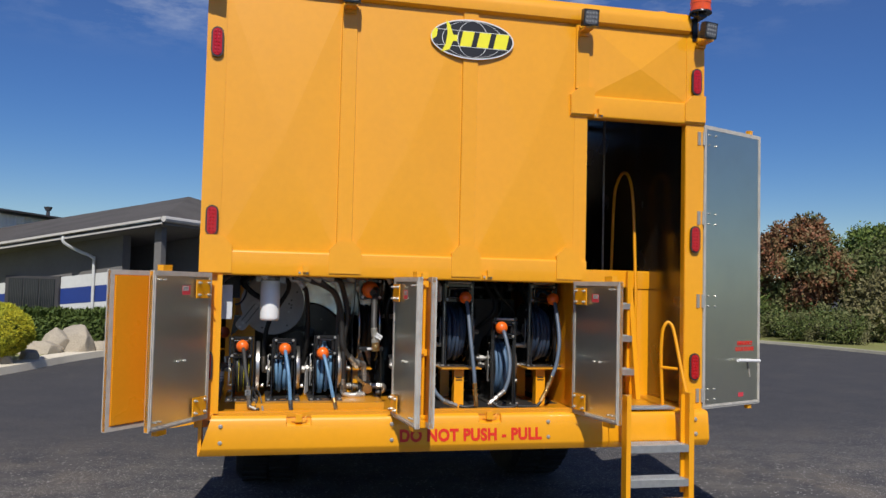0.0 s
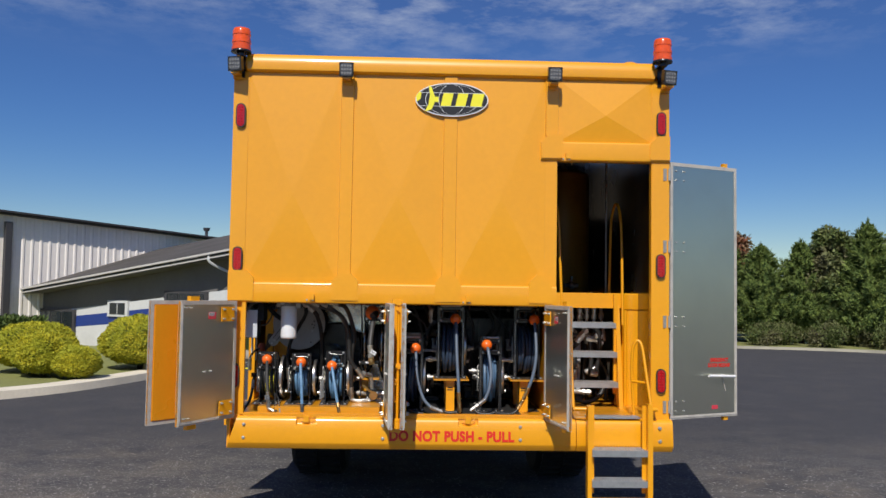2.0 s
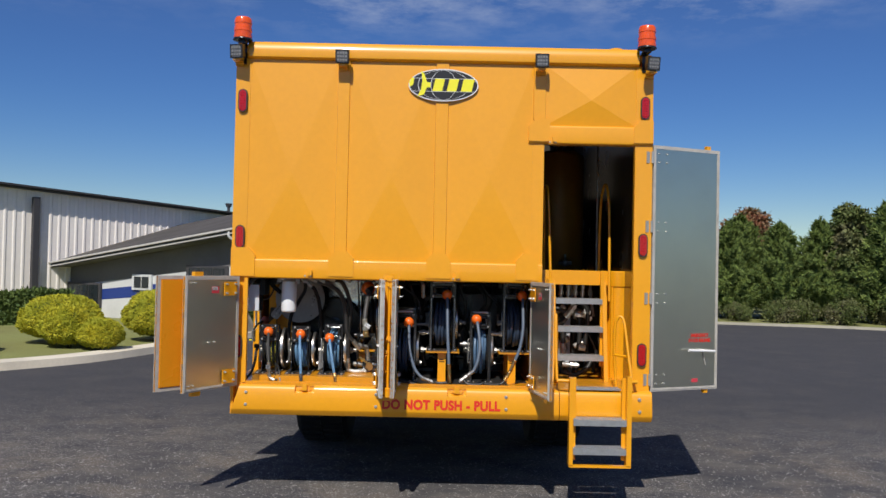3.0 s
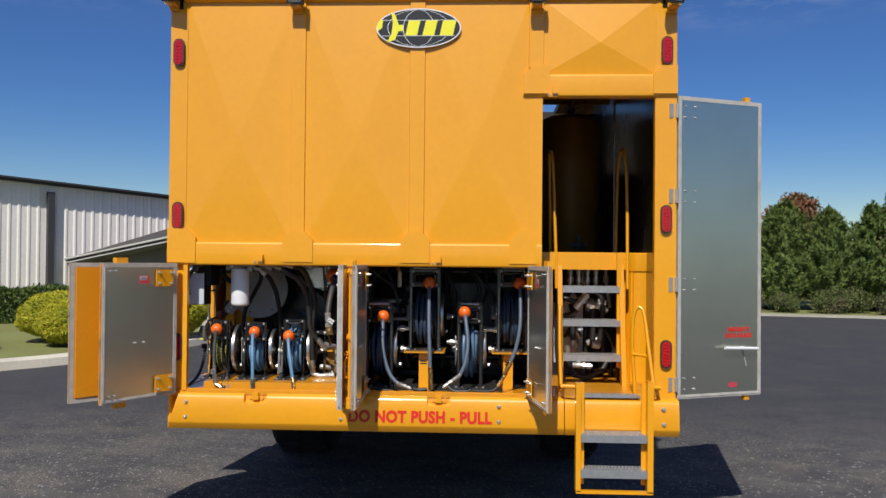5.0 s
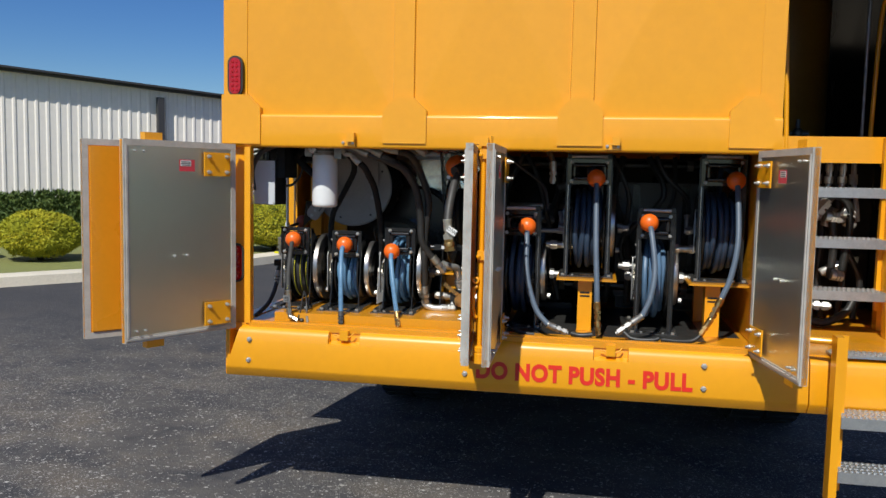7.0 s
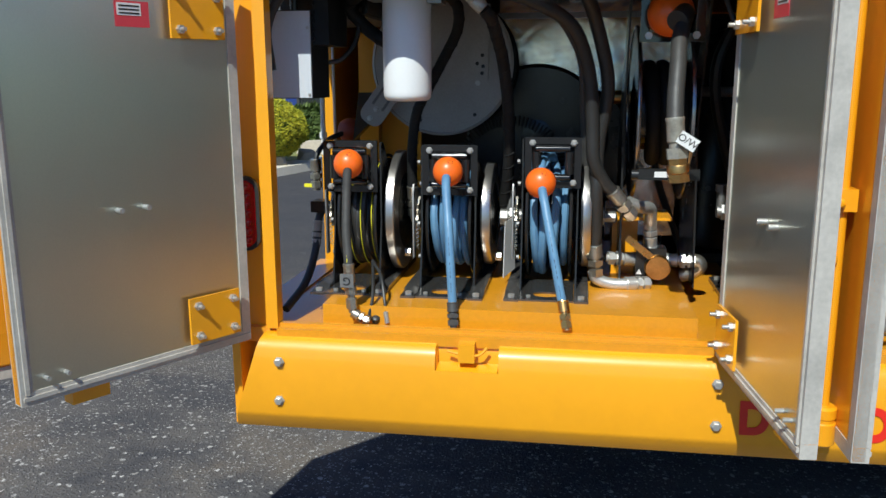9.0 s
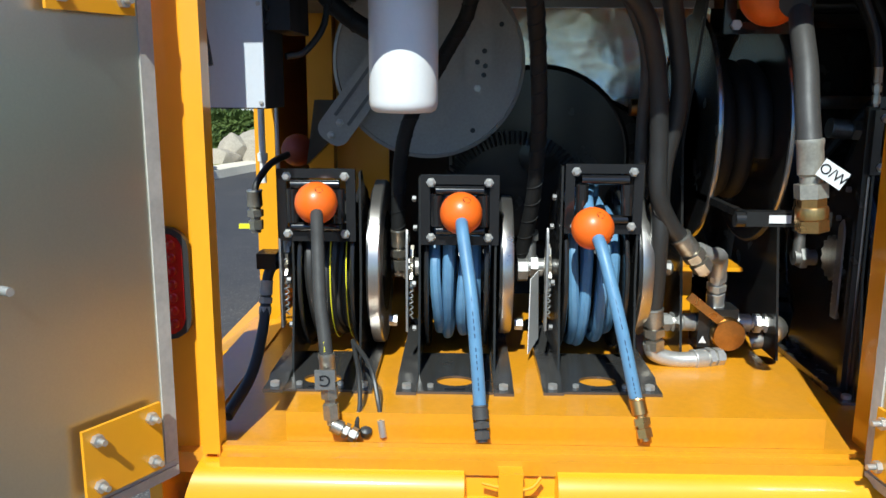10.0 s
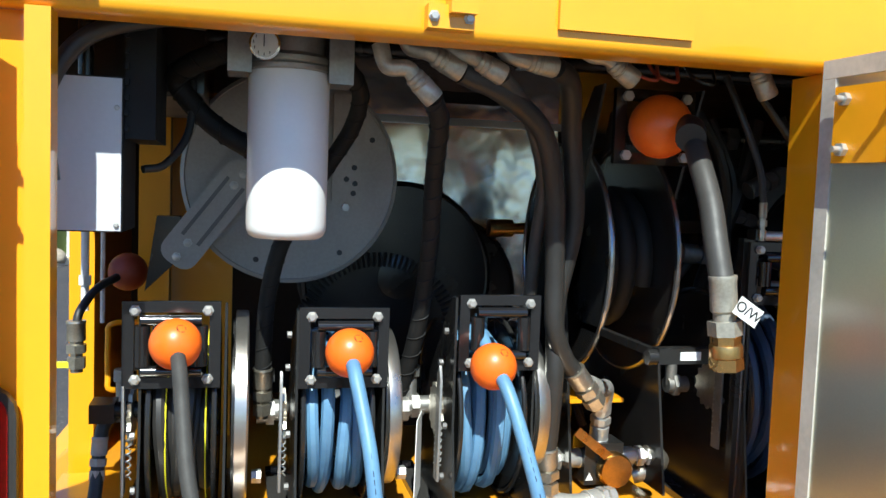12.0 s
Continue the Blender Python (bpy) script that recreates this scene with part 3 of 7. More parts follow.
def boulder(place, s, seed, lean=0.0):
    """A broken rock: a ball cut back by planes, with rough faces."""
    rng = random.Random(seed * 13)
    bm = bm_new()
    bmesh.ops.create_icosphere(bm, subdivisions=4, radius=1.0)
    cuts = [(Vector((rng.gauss(0, 1), rng.gauss(0, 1), rng.gauss(0.1, 0.8))).normalized(), rng.uniform(0.62, 0.82)) for _ in range(8)]
    cuts.append((Vector((rng.gauss(0, 0.15), rng.gauss(0, 0.15), 1)).normalized(), 0.70))
    turn = Matrix.Rotation(lean, 3, "Y")
    for v in bm.verts:
        p = v.co.normalized()
        for d, c in cuts:
            over = p.dot(d) - c
            if over > 0:
                p = p - d * over * 0.92
        k = 1.2 + 0.05 * noise.noise(p * 2.2 + Vector((seed * 3.3, 0, 0))) + 0.02 * noise.noise(p * 8 + Vector((0, seed, 0)))
        p = turn @ Vector((p.x * s[0] * k, p.y * s[1] * k, p.z * s[2] * k))
        v.co = Vector((p.x, p.y, max(-0.12, p.z))) + Vector(place)
    return solid("boulder", bm, ROCK, "pale buff boulder lying on the lawn edge", "rock", "boulders by the kerb", sharp=32)


boulder((-4.16, 18.3, 0.13), (0.47, 0.3, 0.26), 1)
boulder((-3.86, 18.65, 0.26), (0.26, 0.28, 0.36), 2, 0.35)
boulder((-3.46, 18.8, 0.24), (0.32, 0.3, 0.42), 3, -0.25)
boulder((-4.18, 16.0, 0.13), (0.19, 0.15, 0.15), 4)
boulder((-3.15, 19.2, 0.13), (0.3, 0.25, 0.18), 5)
boulder((-3.98, 16.85, 0.15), (0.17, 0.15, 0.19), 6)

# ---- buildings ----
wh = thing("warehouse", (-10.6, 22.7, 0), "cream metal-clad warehouse with a dark roof edge", "warehouse")
WA, WB = Vector((-21.0, 10.42, 0)), Vector((2.0, 37.94, 0))
wd = (WB - WA).normalized()
ws = Vector((-wd.y, wd.x, 0))
WM = Matrix(((wd.x, ws.x, 0, WA.x), (wd.y, ws.y, 0, WA.y), (0, 0, 1, 0), (0, 0, 0, 1)))
WL = (WB - WA).length
wall_top = lambda s: 3.90 - RISE * (s - 16.08)
bm = bm_new()
x = 0.0
section = [(0.0, 0.0), (0.03, -0.022), (0.08, -0.022), (0.11, 0.0)]
prev = None
while x < WL:
    for sx, sy in section:
        row = [bm.verts.new((x + sx, sy, -1.5)), bm.verts.new((x + sx, sy, wall_top(x) - 0.10))]
        if prev:
            bm.faces.new((prev[0], row[0], row[1], prev[1]))
        prev = row
    x += 0.26
bm.transform(WM)
part("wall", bm, SIDING, wh, sharp=20)
bm = bm_new()
box(bm, 0, WL, 0.02, 20, -1.5, 2.2)
bm.transform(WM)
part("inner_wall", bm, SIDING, wh)
bm = bm_new()
q = [bm.verts.new((s, v, wall_top(s) + dz)) for s in (-0.3, WL + 0.3) for v in (-0.16, -0.03) for dz in (-0.11, -0.02)]
for f in ((0, 1, 3, 2), (4, 6, 7, 5), (0, 4, 5, 1), (2, 3, 7, 6), (0, 2, 6, 4), (1, 5, 7, 3)):
    bm.faces.new([q[i] for i in f])
bm.transform(WM)
part("fascia", bm, FASCIA, wh)
bm = bm_new()
q = [bm.verts.new((s, v, wall_top(s) + dz)) for s in (-0.4, WL + 0.4) for v, dz in ((-0.34, -0.05), (-0.34, 0.0), (16, 0.65), (16, 0.55))]
for f in ((0, 1, 2, 3), (7, 6, 5, 4), (0, 4, 5, 1), (1, 5, 6, 2), (2, 6, 7, 3), (3, 7, 4, 0)):
    bm.faces.new([q[i] for i in f])
bm.transform(WM)
part("roof", bm, FASCIA, wh)
wx = 16.2
for k in (wx, wx - 11.0, wx + 11.0):
    bm = bm_new()
    box(bm, k - 0.09, k + 0.09, -0.20, -0.047, -1.0, wall_top(k) - 0.3)
    bm.transform(WM)
    part("downspout", bm, FASCIA, wh, "dark metal downspout")
bm = bm_new()
cyl(bm, (-6.46, 28.9, 3.0), (-6.46, 28.9, 3.86), 0.055)
cyl(bm, (-6.46, 28.9, 3.84), (-6.46, 28.9, 3.96), 0.09, 0.13)
part("vent_pipe", bm, FASCIA, wh, "dark roof vent pipe with a cowl")

office = thing("office_wing", (-6.5, 24, 0), "low office wing with a shingle roof and a blue wall stripe", "building")
OA = Vector((-1.62, 17.0, 0))            # its near corner
od = Vector((-0.864, 0.503, 0)).normalized()
osd = Vector((od.y, -od.x, 0))
OM = Matrix(((od.x, osd.x, 0, OA.x), (od.y, osd.y, 0, OA.y), (0, 0, 1, 0), (0, 0, 0, 1)))
SPREAD = Matrix.Translation((0.5, -0.4, 1.72)) @ Matrix.Scale(1.08, 4) @ Matrix.Translation((-0.5, 0.4, -1.72))
OM = SPREAD @ OM
OL = 10.6


def eave(u):
    return 2.88 - 0.133 * u


def slant(bm, u0, u1, v0, v1, low, high):
    """A block whose lower and upper edges follow the fall of the building: low and high give a height for each u."""
    q = []
    for u in (u0, u1):
        for v in (v0, v1):
            for f in (low, high):
                q.append(bm.verts.new((u, v, f(u))))
    for a, b, c, d in ((0, 1, 3, 2), (4, 6, 7, 5), (0, 4, 5, 1), (2, 3, 7, 6), (0, 2, 6, 4), (1, 5, 7, 3)):
        bm.faces.new((q[a], q[b], q[c], q[d]))
    return bm


def office_part(name, bm, material, label=""):
    bm.transform(OM)
    return part(name, bm, material, office, label)


white_top = lambda u: 1.58 - 0.105 * (u - 3.9)
blue_top = lambda u: 1.34 - 0.095 * (u - 3.9)
blue_low = lambda u: 1.02 - 0.085 * (u - 3.9)
deep = lambda u: -1.5
# top of the white wall, with the eave's shadow painted on as grey
bm = slant(bm_new(), 1.35, OL, 0.50, 0.75, lambda u: white_top(u) + 0.003, lambda u: eave(u) - 0.02)
office_part("eave_shadow_wall", bm, WALL_GREY)
bm = slant(bm_new(), 1.35, OL, 0.48, 0.75, lambda u: blue_top(u) + 0.002, white_top)
office_part("white_band", bm, WALL_WHITE)
bm = slant(bm_new(), 1.35, OL, 0.476, 0.75, blue_low, blue_top)
office_part("blue_stripe", bm, STRIPE_BLUE)
bm = slant(bm_new(), 1.35, OL, 0.48, 0.75, deep, lambda u: blue_low(u) - 0.002)
office_part("lower_wall", bm, WALL_WHITE)
bm = slant(bm_new(), 0, OL, -0.05, 0.03, lambda u: eave(u) - 0.12, lambda u: eave(u) - 0.02)
office_part("fascia_board", bm, FASCIA)
bm = slant(bm_new(), 0, OL, -0.13, -0.05, lambda u: eave(u) - 0.015, lambda u: eave(u) + 0.03)
office_part("gutter", bm, GUTTER, "pale metal gutter")
bm = slant(bm_new(), 0, OL, -0.075, -0.052, lambda u: eave(u) - 0.105, lambda u: eave(u) - 0.065)
office_part("drip_edge", bm, GUTTER, "pale drip edge")
bm = slant(bm_new(), 0, OL, 0.03, 2.3, lambda u: eave(u) - 0.12, lambda u: eave(u) - 0.05)
office_part("soffit", bm, WALL_GREY)
bm = bm_new()
q = [bm.verts.new(c) for c in ((0, -0.06, eave(0) + 0.02), (OL, -0.06, eave(OL) + 0.02), (OL, 4.0, eave(OL) + 1.20), (2.2, 4.0, eave(2.2) + 1.20),
                                (0, -0.06, eave(0) - 0.02), (OL, -0.06, eave(OL) - 0.02), (OL, 4.0, eave(OL) + 1.1), (2.2, 4.0, eave(2.2) + 1.1))]
for f in ((0, 1, 2, 3), (7, 6, 5, 4), (0, 4, 5, 1), (1, 5, 6, 2), (2, 6, 7, 3), (3, 7, 4, 0)):
    bm.faces.new([q[i] for i in f])
office_part("roof", bm, ROOFING)
bm = bm_new()
q = [bm.verts.new(c) for c in ((0, -0.06, eave(0) + 0.02), (2.2, 4.0, eave(2.2) + 1.20), (0, 8, eave(0) + 0.02))]
bm.faces.new(q)
office_part("hip_roof", bm, ROOFING)
bm = bm_new()
tube(bm, [(-0.05, -0.10, eave(0) - 0.01), (-0.05, 8, eave(0) - 0.01)], 0.06, 8, 1)
office_part("gutter", bm, GUTTER)
bm = box(bm_new(), 0.20, 0.36, 0.20, 0.36, -1.0, eave(0) - 0.13)
office_part("post", bm, WALL_GREY, "dark square porch post")
bm = box(bm_new(), -3.0, 4.2, 2.31, 2.5, -1.0, eave(4.2) + 0.45)
office_part("porch_wall", bm, WALL_GREY)
bm = box(bm_new(), 1.4, OL, 0.8, 2.4, -1.0, 1.2)
office_part("inner_wall", bm, WALL_GREY)
for u0, u1, z0, z1, frame_mat in ((5.55, 6.3, 1.02, 1.43, WALL_WHITE), (2.86, 4.28, 0.92, 1.70, FASCIA), (7.55, 9.0, 0.45, 1.16, FASCIA)):
    w = box(bm_new(), u0, u1, 0.42, 0.50, z0, z1)
    w = office_part("window", bevelled(w, 0.01), frame_mat)
    k = 2 if u1 - u0 < 1 else 3
    for i in range(k):
        a, b = u0 + 0.08 + (u1 - u0 - 0.16) * i / k, u0 + 0.08 + (u1 - u0 - 0.16) * (i + 1) / k
        g = box(bm_new(), a + 0.02, b - 0.02, 0.406, 0.44, z0 + 0.06, z1 - 0.06)
        g.transform(OM)
        part("pane", g, GLASS_DARK, w)
        if u0 == 2.86:
            for j in range(7):
                bm = box(bm_new(), a + 0.05 + j * (b - a - 0.1) / 7, a + 0.062 + j * (b - a - 0.1) / 7, 0.4035, 0.406, z0 + 0.08, z1 - 0.08)
                bm.transform(OM)
                part("blind_slat", bm, FASCIA, w)
bm = tube(bm_new(), [(2.35, -0.08, eave(2.35) - 0.04), (2.34, -0.06, eave(2.35) - 0.18), (2.2, 0.22, eave(2.35) - 0.34), (2.02, 0.40, eave(2.35) - 0.46), (2.0, 0.43, eave(2.35) - 0.7), (2.0, 0.43, -0.6)], 0.032, 8, 5)
office_part("downspout", bm, WALL_WHITE, "pale downspout")
e = OL - 0.45
bm = tube(bm_new(), [(e, -0.08, eave(e) - 0.04), (e, -0.06, eave(e) - 0.14), (e - 0.25, 0.18, eave(e) - 0.26), (e - 0.48, 0.40, eave(e) - 0.38), (e - 0.5, 0.43, eave(e) - 0.6), (e - 0.5, 0.43, -0.6)], 0.034, 8, 5)
office_part("downspout", bm, GUTTER, "pale downspout")

# ---- trees ----


def cedar(place, height, radius, seed, blades, material, label, category="tree", group="evergreens behind the kerb"):
    """A conical evergreen: upswept boughs of scale leaves round a trunk, with gaps between them and a pointed leader."""
    rng = random.Random(seed)
    ob = thing("evergreen_tree", (0, 0, 0), label, category, group)
    trunk, spots = bm_new(), []
    tube(trunk, [(0, 0, -0.1), (0.02, 0, height * 0.4), (0, 0.01, height * 0.95)], [0.11, 0.10, 0.09, 0.08, 0.06, 0.05, 0.04, 0.03, 0.02], 7, 4)
    count = 300
    for i in range(count):
        h = (i + 0.5) / count
        h = 0.02 + 0.93 * h ** 1.25
        a = i * 2.39996 + rng.uniform(-0.5, 0.5)
        r = radius * (1 - h) ** 0.90 * min(1.0, 0.80 + h * 2) * rng.uniform(0.72, 1.16) * (1 + 0.22 * noise.noise(Vector((math.cos(a) * 1.5, math.sin(a) * 1.5, h * 5 + seed))))
        r = max(r, 0.10)
        out = Vector((math.cos(a), math.sin(a), 0))
        base = Vector((0, 0, h * height))
        tip = base + out * r + Vector((0, 0, r * rng.uniform(0.25, 0.75) + 0.16))
        mid = base.lerp(tip, 0.55) - Vector((0, 0, 0.05))
        if i % 6 == 0:
            tube(trunk, [base, mid, tip], 0.012, 5, 3)
        d = (tip - mid).normalized()
        wide = 0.07 + 0.16 * r / radius
        for k in range(int(blades / count)):
            f = rng.random() ** 0.7
            q = base.lerp(mid, f * 2) if f < 0.5 else mid.lerp(tip, f * 2 - 1)
            spread = wide * (1.15 - f) * 1.5
            q = q + Vector((rng.gauss(0, 1), rng.gauss(0, 1), rng.gauss(0, 0.8))) * spread * 0.5
            if q.z > 0.03:
                spots.append((q, (d + out * 0.2).normalized()))
    for k in range(160):
        f = k / 160
        spots.append((Vector((rng.gauss(0, 0.06) * (1.1 - f), rng.gauss(0, 0.06) * (1.1 - f), height * (0.90 + 0.15 * f))), Vector((0, 0, 1))))
    part("trunk", trunk, BARK, ob)
    bm = bm_new()
    scatter(bm, spots, 0.062, rng, 0.22, 2.6)
    part("crown", bm, material, ob)
    ob.matrix_basis = pose(*place)
    return ob


c1 = cedar((10.6, 30.5, 0.1), 3.5, 1.75, 5, 42000, LEAF_CEDAR, "dense dark green conical evergreen behind the kerb")
c2 = cedar((12.4, 29.9, 0.1), 3.5, 1.55, 6, 42000, LEAF_CEDAR, "dense dark green conical evergreen behind the kerb")
for src, x, y, s, t, turn in ((c1, 14.2, 29.7, 1.0, 1.0, 70), (c2, 15.6, 29.4, 1.05, 1.04, 150), (c2, 17.5, 28.2, 1.12, 1.22, 20),
                              (c1, 8.9, 31.2, 1.0, 0.95, 300), (c2, 11.5, 31.6, 1.15, 1.02, 250), (c1, 13.3, 31.4, 1.15, 1.10, 130), (c2, 18.0, 29.8, 1.2, 1.05, 95),
                              (c1, 7.2, 32.2, 1.1, 1.0, 10), (c2, 5.4, 33.0, 1.1, 1.0, 200), (c1, 18.9, 31.4, 1.1, 0.80, 215), (c2, 20.8, 31.0, 1.1, 0.72, 330)):
    copy_thing(src, pose(x, y, 0.1, 0, 0, turn) @ Matrix.Diagonal((s, s, t, 1)))


def broadleaf(place, height, radius, seed, material, label, lift=0.3, leaves=26000, size=0.092):
    rng = random.Random(seed)
    ob = thing("broadleaf_tree", (0, 0, 0), label, "tree")
    bm = bm_new()
    tube(bm, [(0, 0, -0.1), (0.05, 0.03, height * 0.3), (0, 0.05, height * 0.6)], [0.16, 0.15, 0.14, 0.12, 0.10, 0.08, 0.07, 0.06, 0.05], 8, 4)
    clumps = []
    for i in range(64):
        z = rng.uniform(-0.9, 1.0)
        a = rng.uniform(0, 6.283)
        r = math.sqrt(1 - z * z) * rng.uniform(0.45, 1.0)
        c = Vector((r * radius * math.cos(a), r * radius * math.sin(a), height * (lift + (1 - lift) * 0.5 * (1 + z * 0.92))))
        clumps.append((c, radius * rng.uniform(0.18, 0.36)))
        if i % 2 == 0:
            tube(bm, [(0, 0.03, height * 0.35), c * 0.5 + Vector((0, 0, height * 0.22)), c], 0.025, 5, 3)
    part("trunk", bm, BARK, ob)
    bm = bm_new()
    spots = []
    for _ in range(leaves):
        c, r = rng.choice(clumps)
        n = Vector((rng.gauss(0, 1), rng.gauss(0, 1), rng.gauss(0, 1))).normalized()
        spots.append((c + n * r * rng.uniform(0.35, 1.08), n))
    scatter(bm, spots, size, rng, 0.45, 1.4)
    part("crown", bm, material, ob)
    ob.matrix_basis = pose(*place)
    return ob


broadleaf((20.6, 27.6, 0.1), 4.3, 1.75, 11, LEAF_RED, "rounded tree with reddish brown autumn leaves", 0.22)
broadleaf((14.5, 33.6, 0.1), 4.25, 1.35, 12, LEAF_RED, "rounded tree with reddish brown autumn leaves behind the evergreens", 0.3)
broadleaf((19.6, 32.0, 0.1), 3.9, 2.2, 13, LEAF_OLIVE, "large olive green tree behind the evergreens", 0.2, 26000)
broadleaf((16.6, 29.2, 0.1), 4.15, 1.1, 14, LEAF_OLIVE, "olive green tree between the evergreens", 0.15)
broadleaf((24.0, 26.2, 0.1), 3.6, 2.2, 15, LEAF_OLIVE, "broad olive green thicket beside the lot", 0.0, 26000)
broadleaf((26.5, 30.5, 0.1), 4.4, 2.0, 16, LEAF_CEDAR, "dark green tree behind the thicket", 0.3)
broadleaf((22.0, 24.6, 0.1), 2.4, 1.4, 17, LEAF_DRY, "dry yellowish scrub beside the lot", 0.0, 8000)
broadleaf((23.5, 22.5, 0.1), 2.6, 1.6, 18, LEAF_DRY, "dry yellowish scrub beside the lot", 0.0, 8000)
shrub = broadleaf((13.5, 27.8, 0.1), 0.75, 0.65, 19, LEAF_OLIVE, "low loose shrub at the verge", 0.0, 4000, 0.04)
for x, y, s in ((10.9, 28.5, 1.0), (15.4, 27.2, 1.1), (17.3, 26.3, 1.15), (18.6, 25.0, 1.2), (12.2, 28.3, 0.8), (19.3, 23.6, 1.3), (18.4, 27.6, 1.7), (19.6, 27.0, 1.8), (20.4, 25.8, 1.6), (21.4, 24.9, 1.7), (17.4, 27.9, 1.4), (14.4, 28.3, 1.0)):
    copy_thing(shrub, pose(x, y, 0.1, 0, 0, x * 40) @ Matrix.Diagonal((s, s, s, 1)))

# ---- service truck ----
truck = thing("service_truck", (1.4, 5.0, 0), "large yellow service truck body with its rear doors standing open", "truck")
X0, X1, YR = -0.24, 3.02, 5.03          # sides and rear face of the body


def hull(name, bm, bevel=0.0, material=None, label=""):
    return part(name, bevelled(bm, bevel, 4 if bevel >= 0.006 else 2) if bevel else bm, material or YELLOW, truck, label)


bm = bm_new()
box(bm, X0, 2.175, YR, YR + 0.05, 1.70, 3.41)
box(bm, 2.175, 2.885, YR, YR + 0.05, 2.785, 3.41)
box(bm, 2.885, X1, YR, YR + 0.05, 0.875, 3.41)
hull("rear_wall", bm)
hull("corner_post", box(bm_new(), X0, -0.114, YR + 0.014, YR + 0.034, 0.87, 1.698), 0.003)
hull("jamb_lip", box(bm_new(), -0.132, -0.104, YR - 0.026, YR + 0.012, 0.89, 1.698), 0.008)
hull("centre_post", box(bm_new(), 0.944, 1.040, YR - 0.004, YR + 0.075, 0.87, 1.698), 0.008)
hull("door_post", box(bm_new(), 2.10, 2.175, YR - 0.004, YR + 0.03, 0.87, 1.698), 0.006)


def broken_panel(x0, x1, z0, z1, rise=0.024):
    """A stiffened sheet, folded along its diagonals."""
    bm = bm_new()
    c = [bm.verts.new(q) for q in ((x0, YR - 0.002, z0), (x1, YR - 0.002, z0), (x1, YR - 0.002, z1), (x0, YR - 0.002, z1))]
    m = bm.verts.new(((x0 + x1) / 2, YR - 0.002 - rise, z0 + (z1 - z0) * 0.42))
    for i in range(4):
        bm.faces.new((c[i], c[(i + 1) % 4], m))
    return part("cross_broken_panel", bm, YELLOW, truck, sharp=0.4)


broken_panel(-0.128, 0.558, 1.845, 3.405)
broken_panel(0.647, 1.325, 1.845, 3.405)
broken_panel(1.419, 2.088, 1.845, 3.405)
broken_panel(2.177, 2.890, 2.932, 3.405, 0.03)
for a, b, z in ((0.555, 0.650, 1.915), (1.322, 1.422, 1.915), (2.084, 2.180, 2.975)):
    hull("rib", plate(bm_new(), [(a - 0.002, 0.002), (a + 0.003, -0.015), (b - 0.003, -0.015), (b + 0.002, 0.002)], (0, YR, z), (1, 0, 0), (0, 1, 0), 3.408 - z), 0.0025)
hull("edge_rib", box(bm_new(), X0, -0.127, YR - 0.006, YR + 0.002, 1.93, 3.408), 0.003)
hull("edge_rib", box(bm_new(), 2.888, X1, YR - 0.006, YR + 0.002, 0.878, 3.408), 0.003)
hull("jamb", box(bm_new(), 2.085, 2.174, YR - 0.005, YR + 0.002, 1.845, 2.81), 0.003)


def band_edge(z0, z1, out=0.022, r=0.014):
    """Section of a folded band: a flat face with rounded lower and upper edges."""
    low = [(-out + r - r * math.sin(a), z0 + r - r * math.cos(a)) for a in (0, 0.4, 0.8, 1.2, 1.57)]
    high = [(-out + r - r * math.cos(a), z1 - r + r * math.sin(a)) for a in (0, 0.4, 0.8, 1.2, 1.57)]
    return [(0.002, z0)] + low + high + [(0.002, z1)]


hull("lower_band", plate(bm_new(), band_edge(1.697, 1.847), (X0, YR, 0), (0, 1, 0), (0, 0, 1), 2.174 - X0))
hull("header_band", plate(bm_new(), band_edge(2.788, 2.932), (2.05, YR, 0), (0, 1, 0), (0, 0, 1), X1 - 2.05))


def gusset(x0, x1, z0, z1, cut=0.058, left=True, right=True):
    h = [(x0, z0), (x1, z0), (x1, z1 - (cut if right else 0)), (x1 - (cut if right else 0), z1), (x0 + (cut if left else 0), z1), (x0, z1 - (cut if left else 0))]
    return hull("gusset", plate(bm_new(), h, (0, YR + 0.001, 0), (1, 0, 0), (0, 0, 1), 0.031), 0.010)


gusset(X0, -0.055, 1.712, 1.932, left=False)
gusset(0.512, 0.708, 1.722, 1.922)
gusset(1.273, 1.462, 1.722, 1.926)
gusset(1.968, 2.140, 1.722, 1.930)
gusset(2.052, 2.215, 2.806, 2.985, right=False)
gusset(2.868, X1, 2.806, 2.985, right=False)

# roof edge, roof and sides
prof = [(5.10, 3.40), (5.012, 3.405), (4.992, 3.42), (4.985, 3.47), (4.995, 3.515), (5.02, 3.54), (5.10, 3.548)]
hull("roof_edge", plate(bm_new(), prof, (-0.145, 0, 0), (0, 1, 0), (0, 0, 1), 3.045), 0.004)
bm = box(bm_new(), X0, X1, 5.10, 7.75, 3.46, 3.52)
hull("roof", bm)
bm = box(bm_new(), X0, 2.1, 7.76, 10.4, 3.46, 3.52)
# two unseen covers, added to keep skylight out of the doorway
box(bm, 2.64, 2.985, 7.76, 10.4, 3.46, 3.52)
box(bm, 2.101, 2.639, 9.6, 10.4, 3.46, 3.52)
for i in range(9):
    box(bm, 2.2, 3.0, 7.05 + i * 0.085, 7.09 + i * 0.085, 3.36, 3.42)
hull("roof_cover_and_grating", bm, 0, SHADE_INNER)
bm = bm_new()
box(bm, X0, X0 + 0.05, 5.10, 10.4, 1.70, 3.46)
box(bm, X0, X0 + 0.05, 5.84, 10.4, 0.70, 1.70)
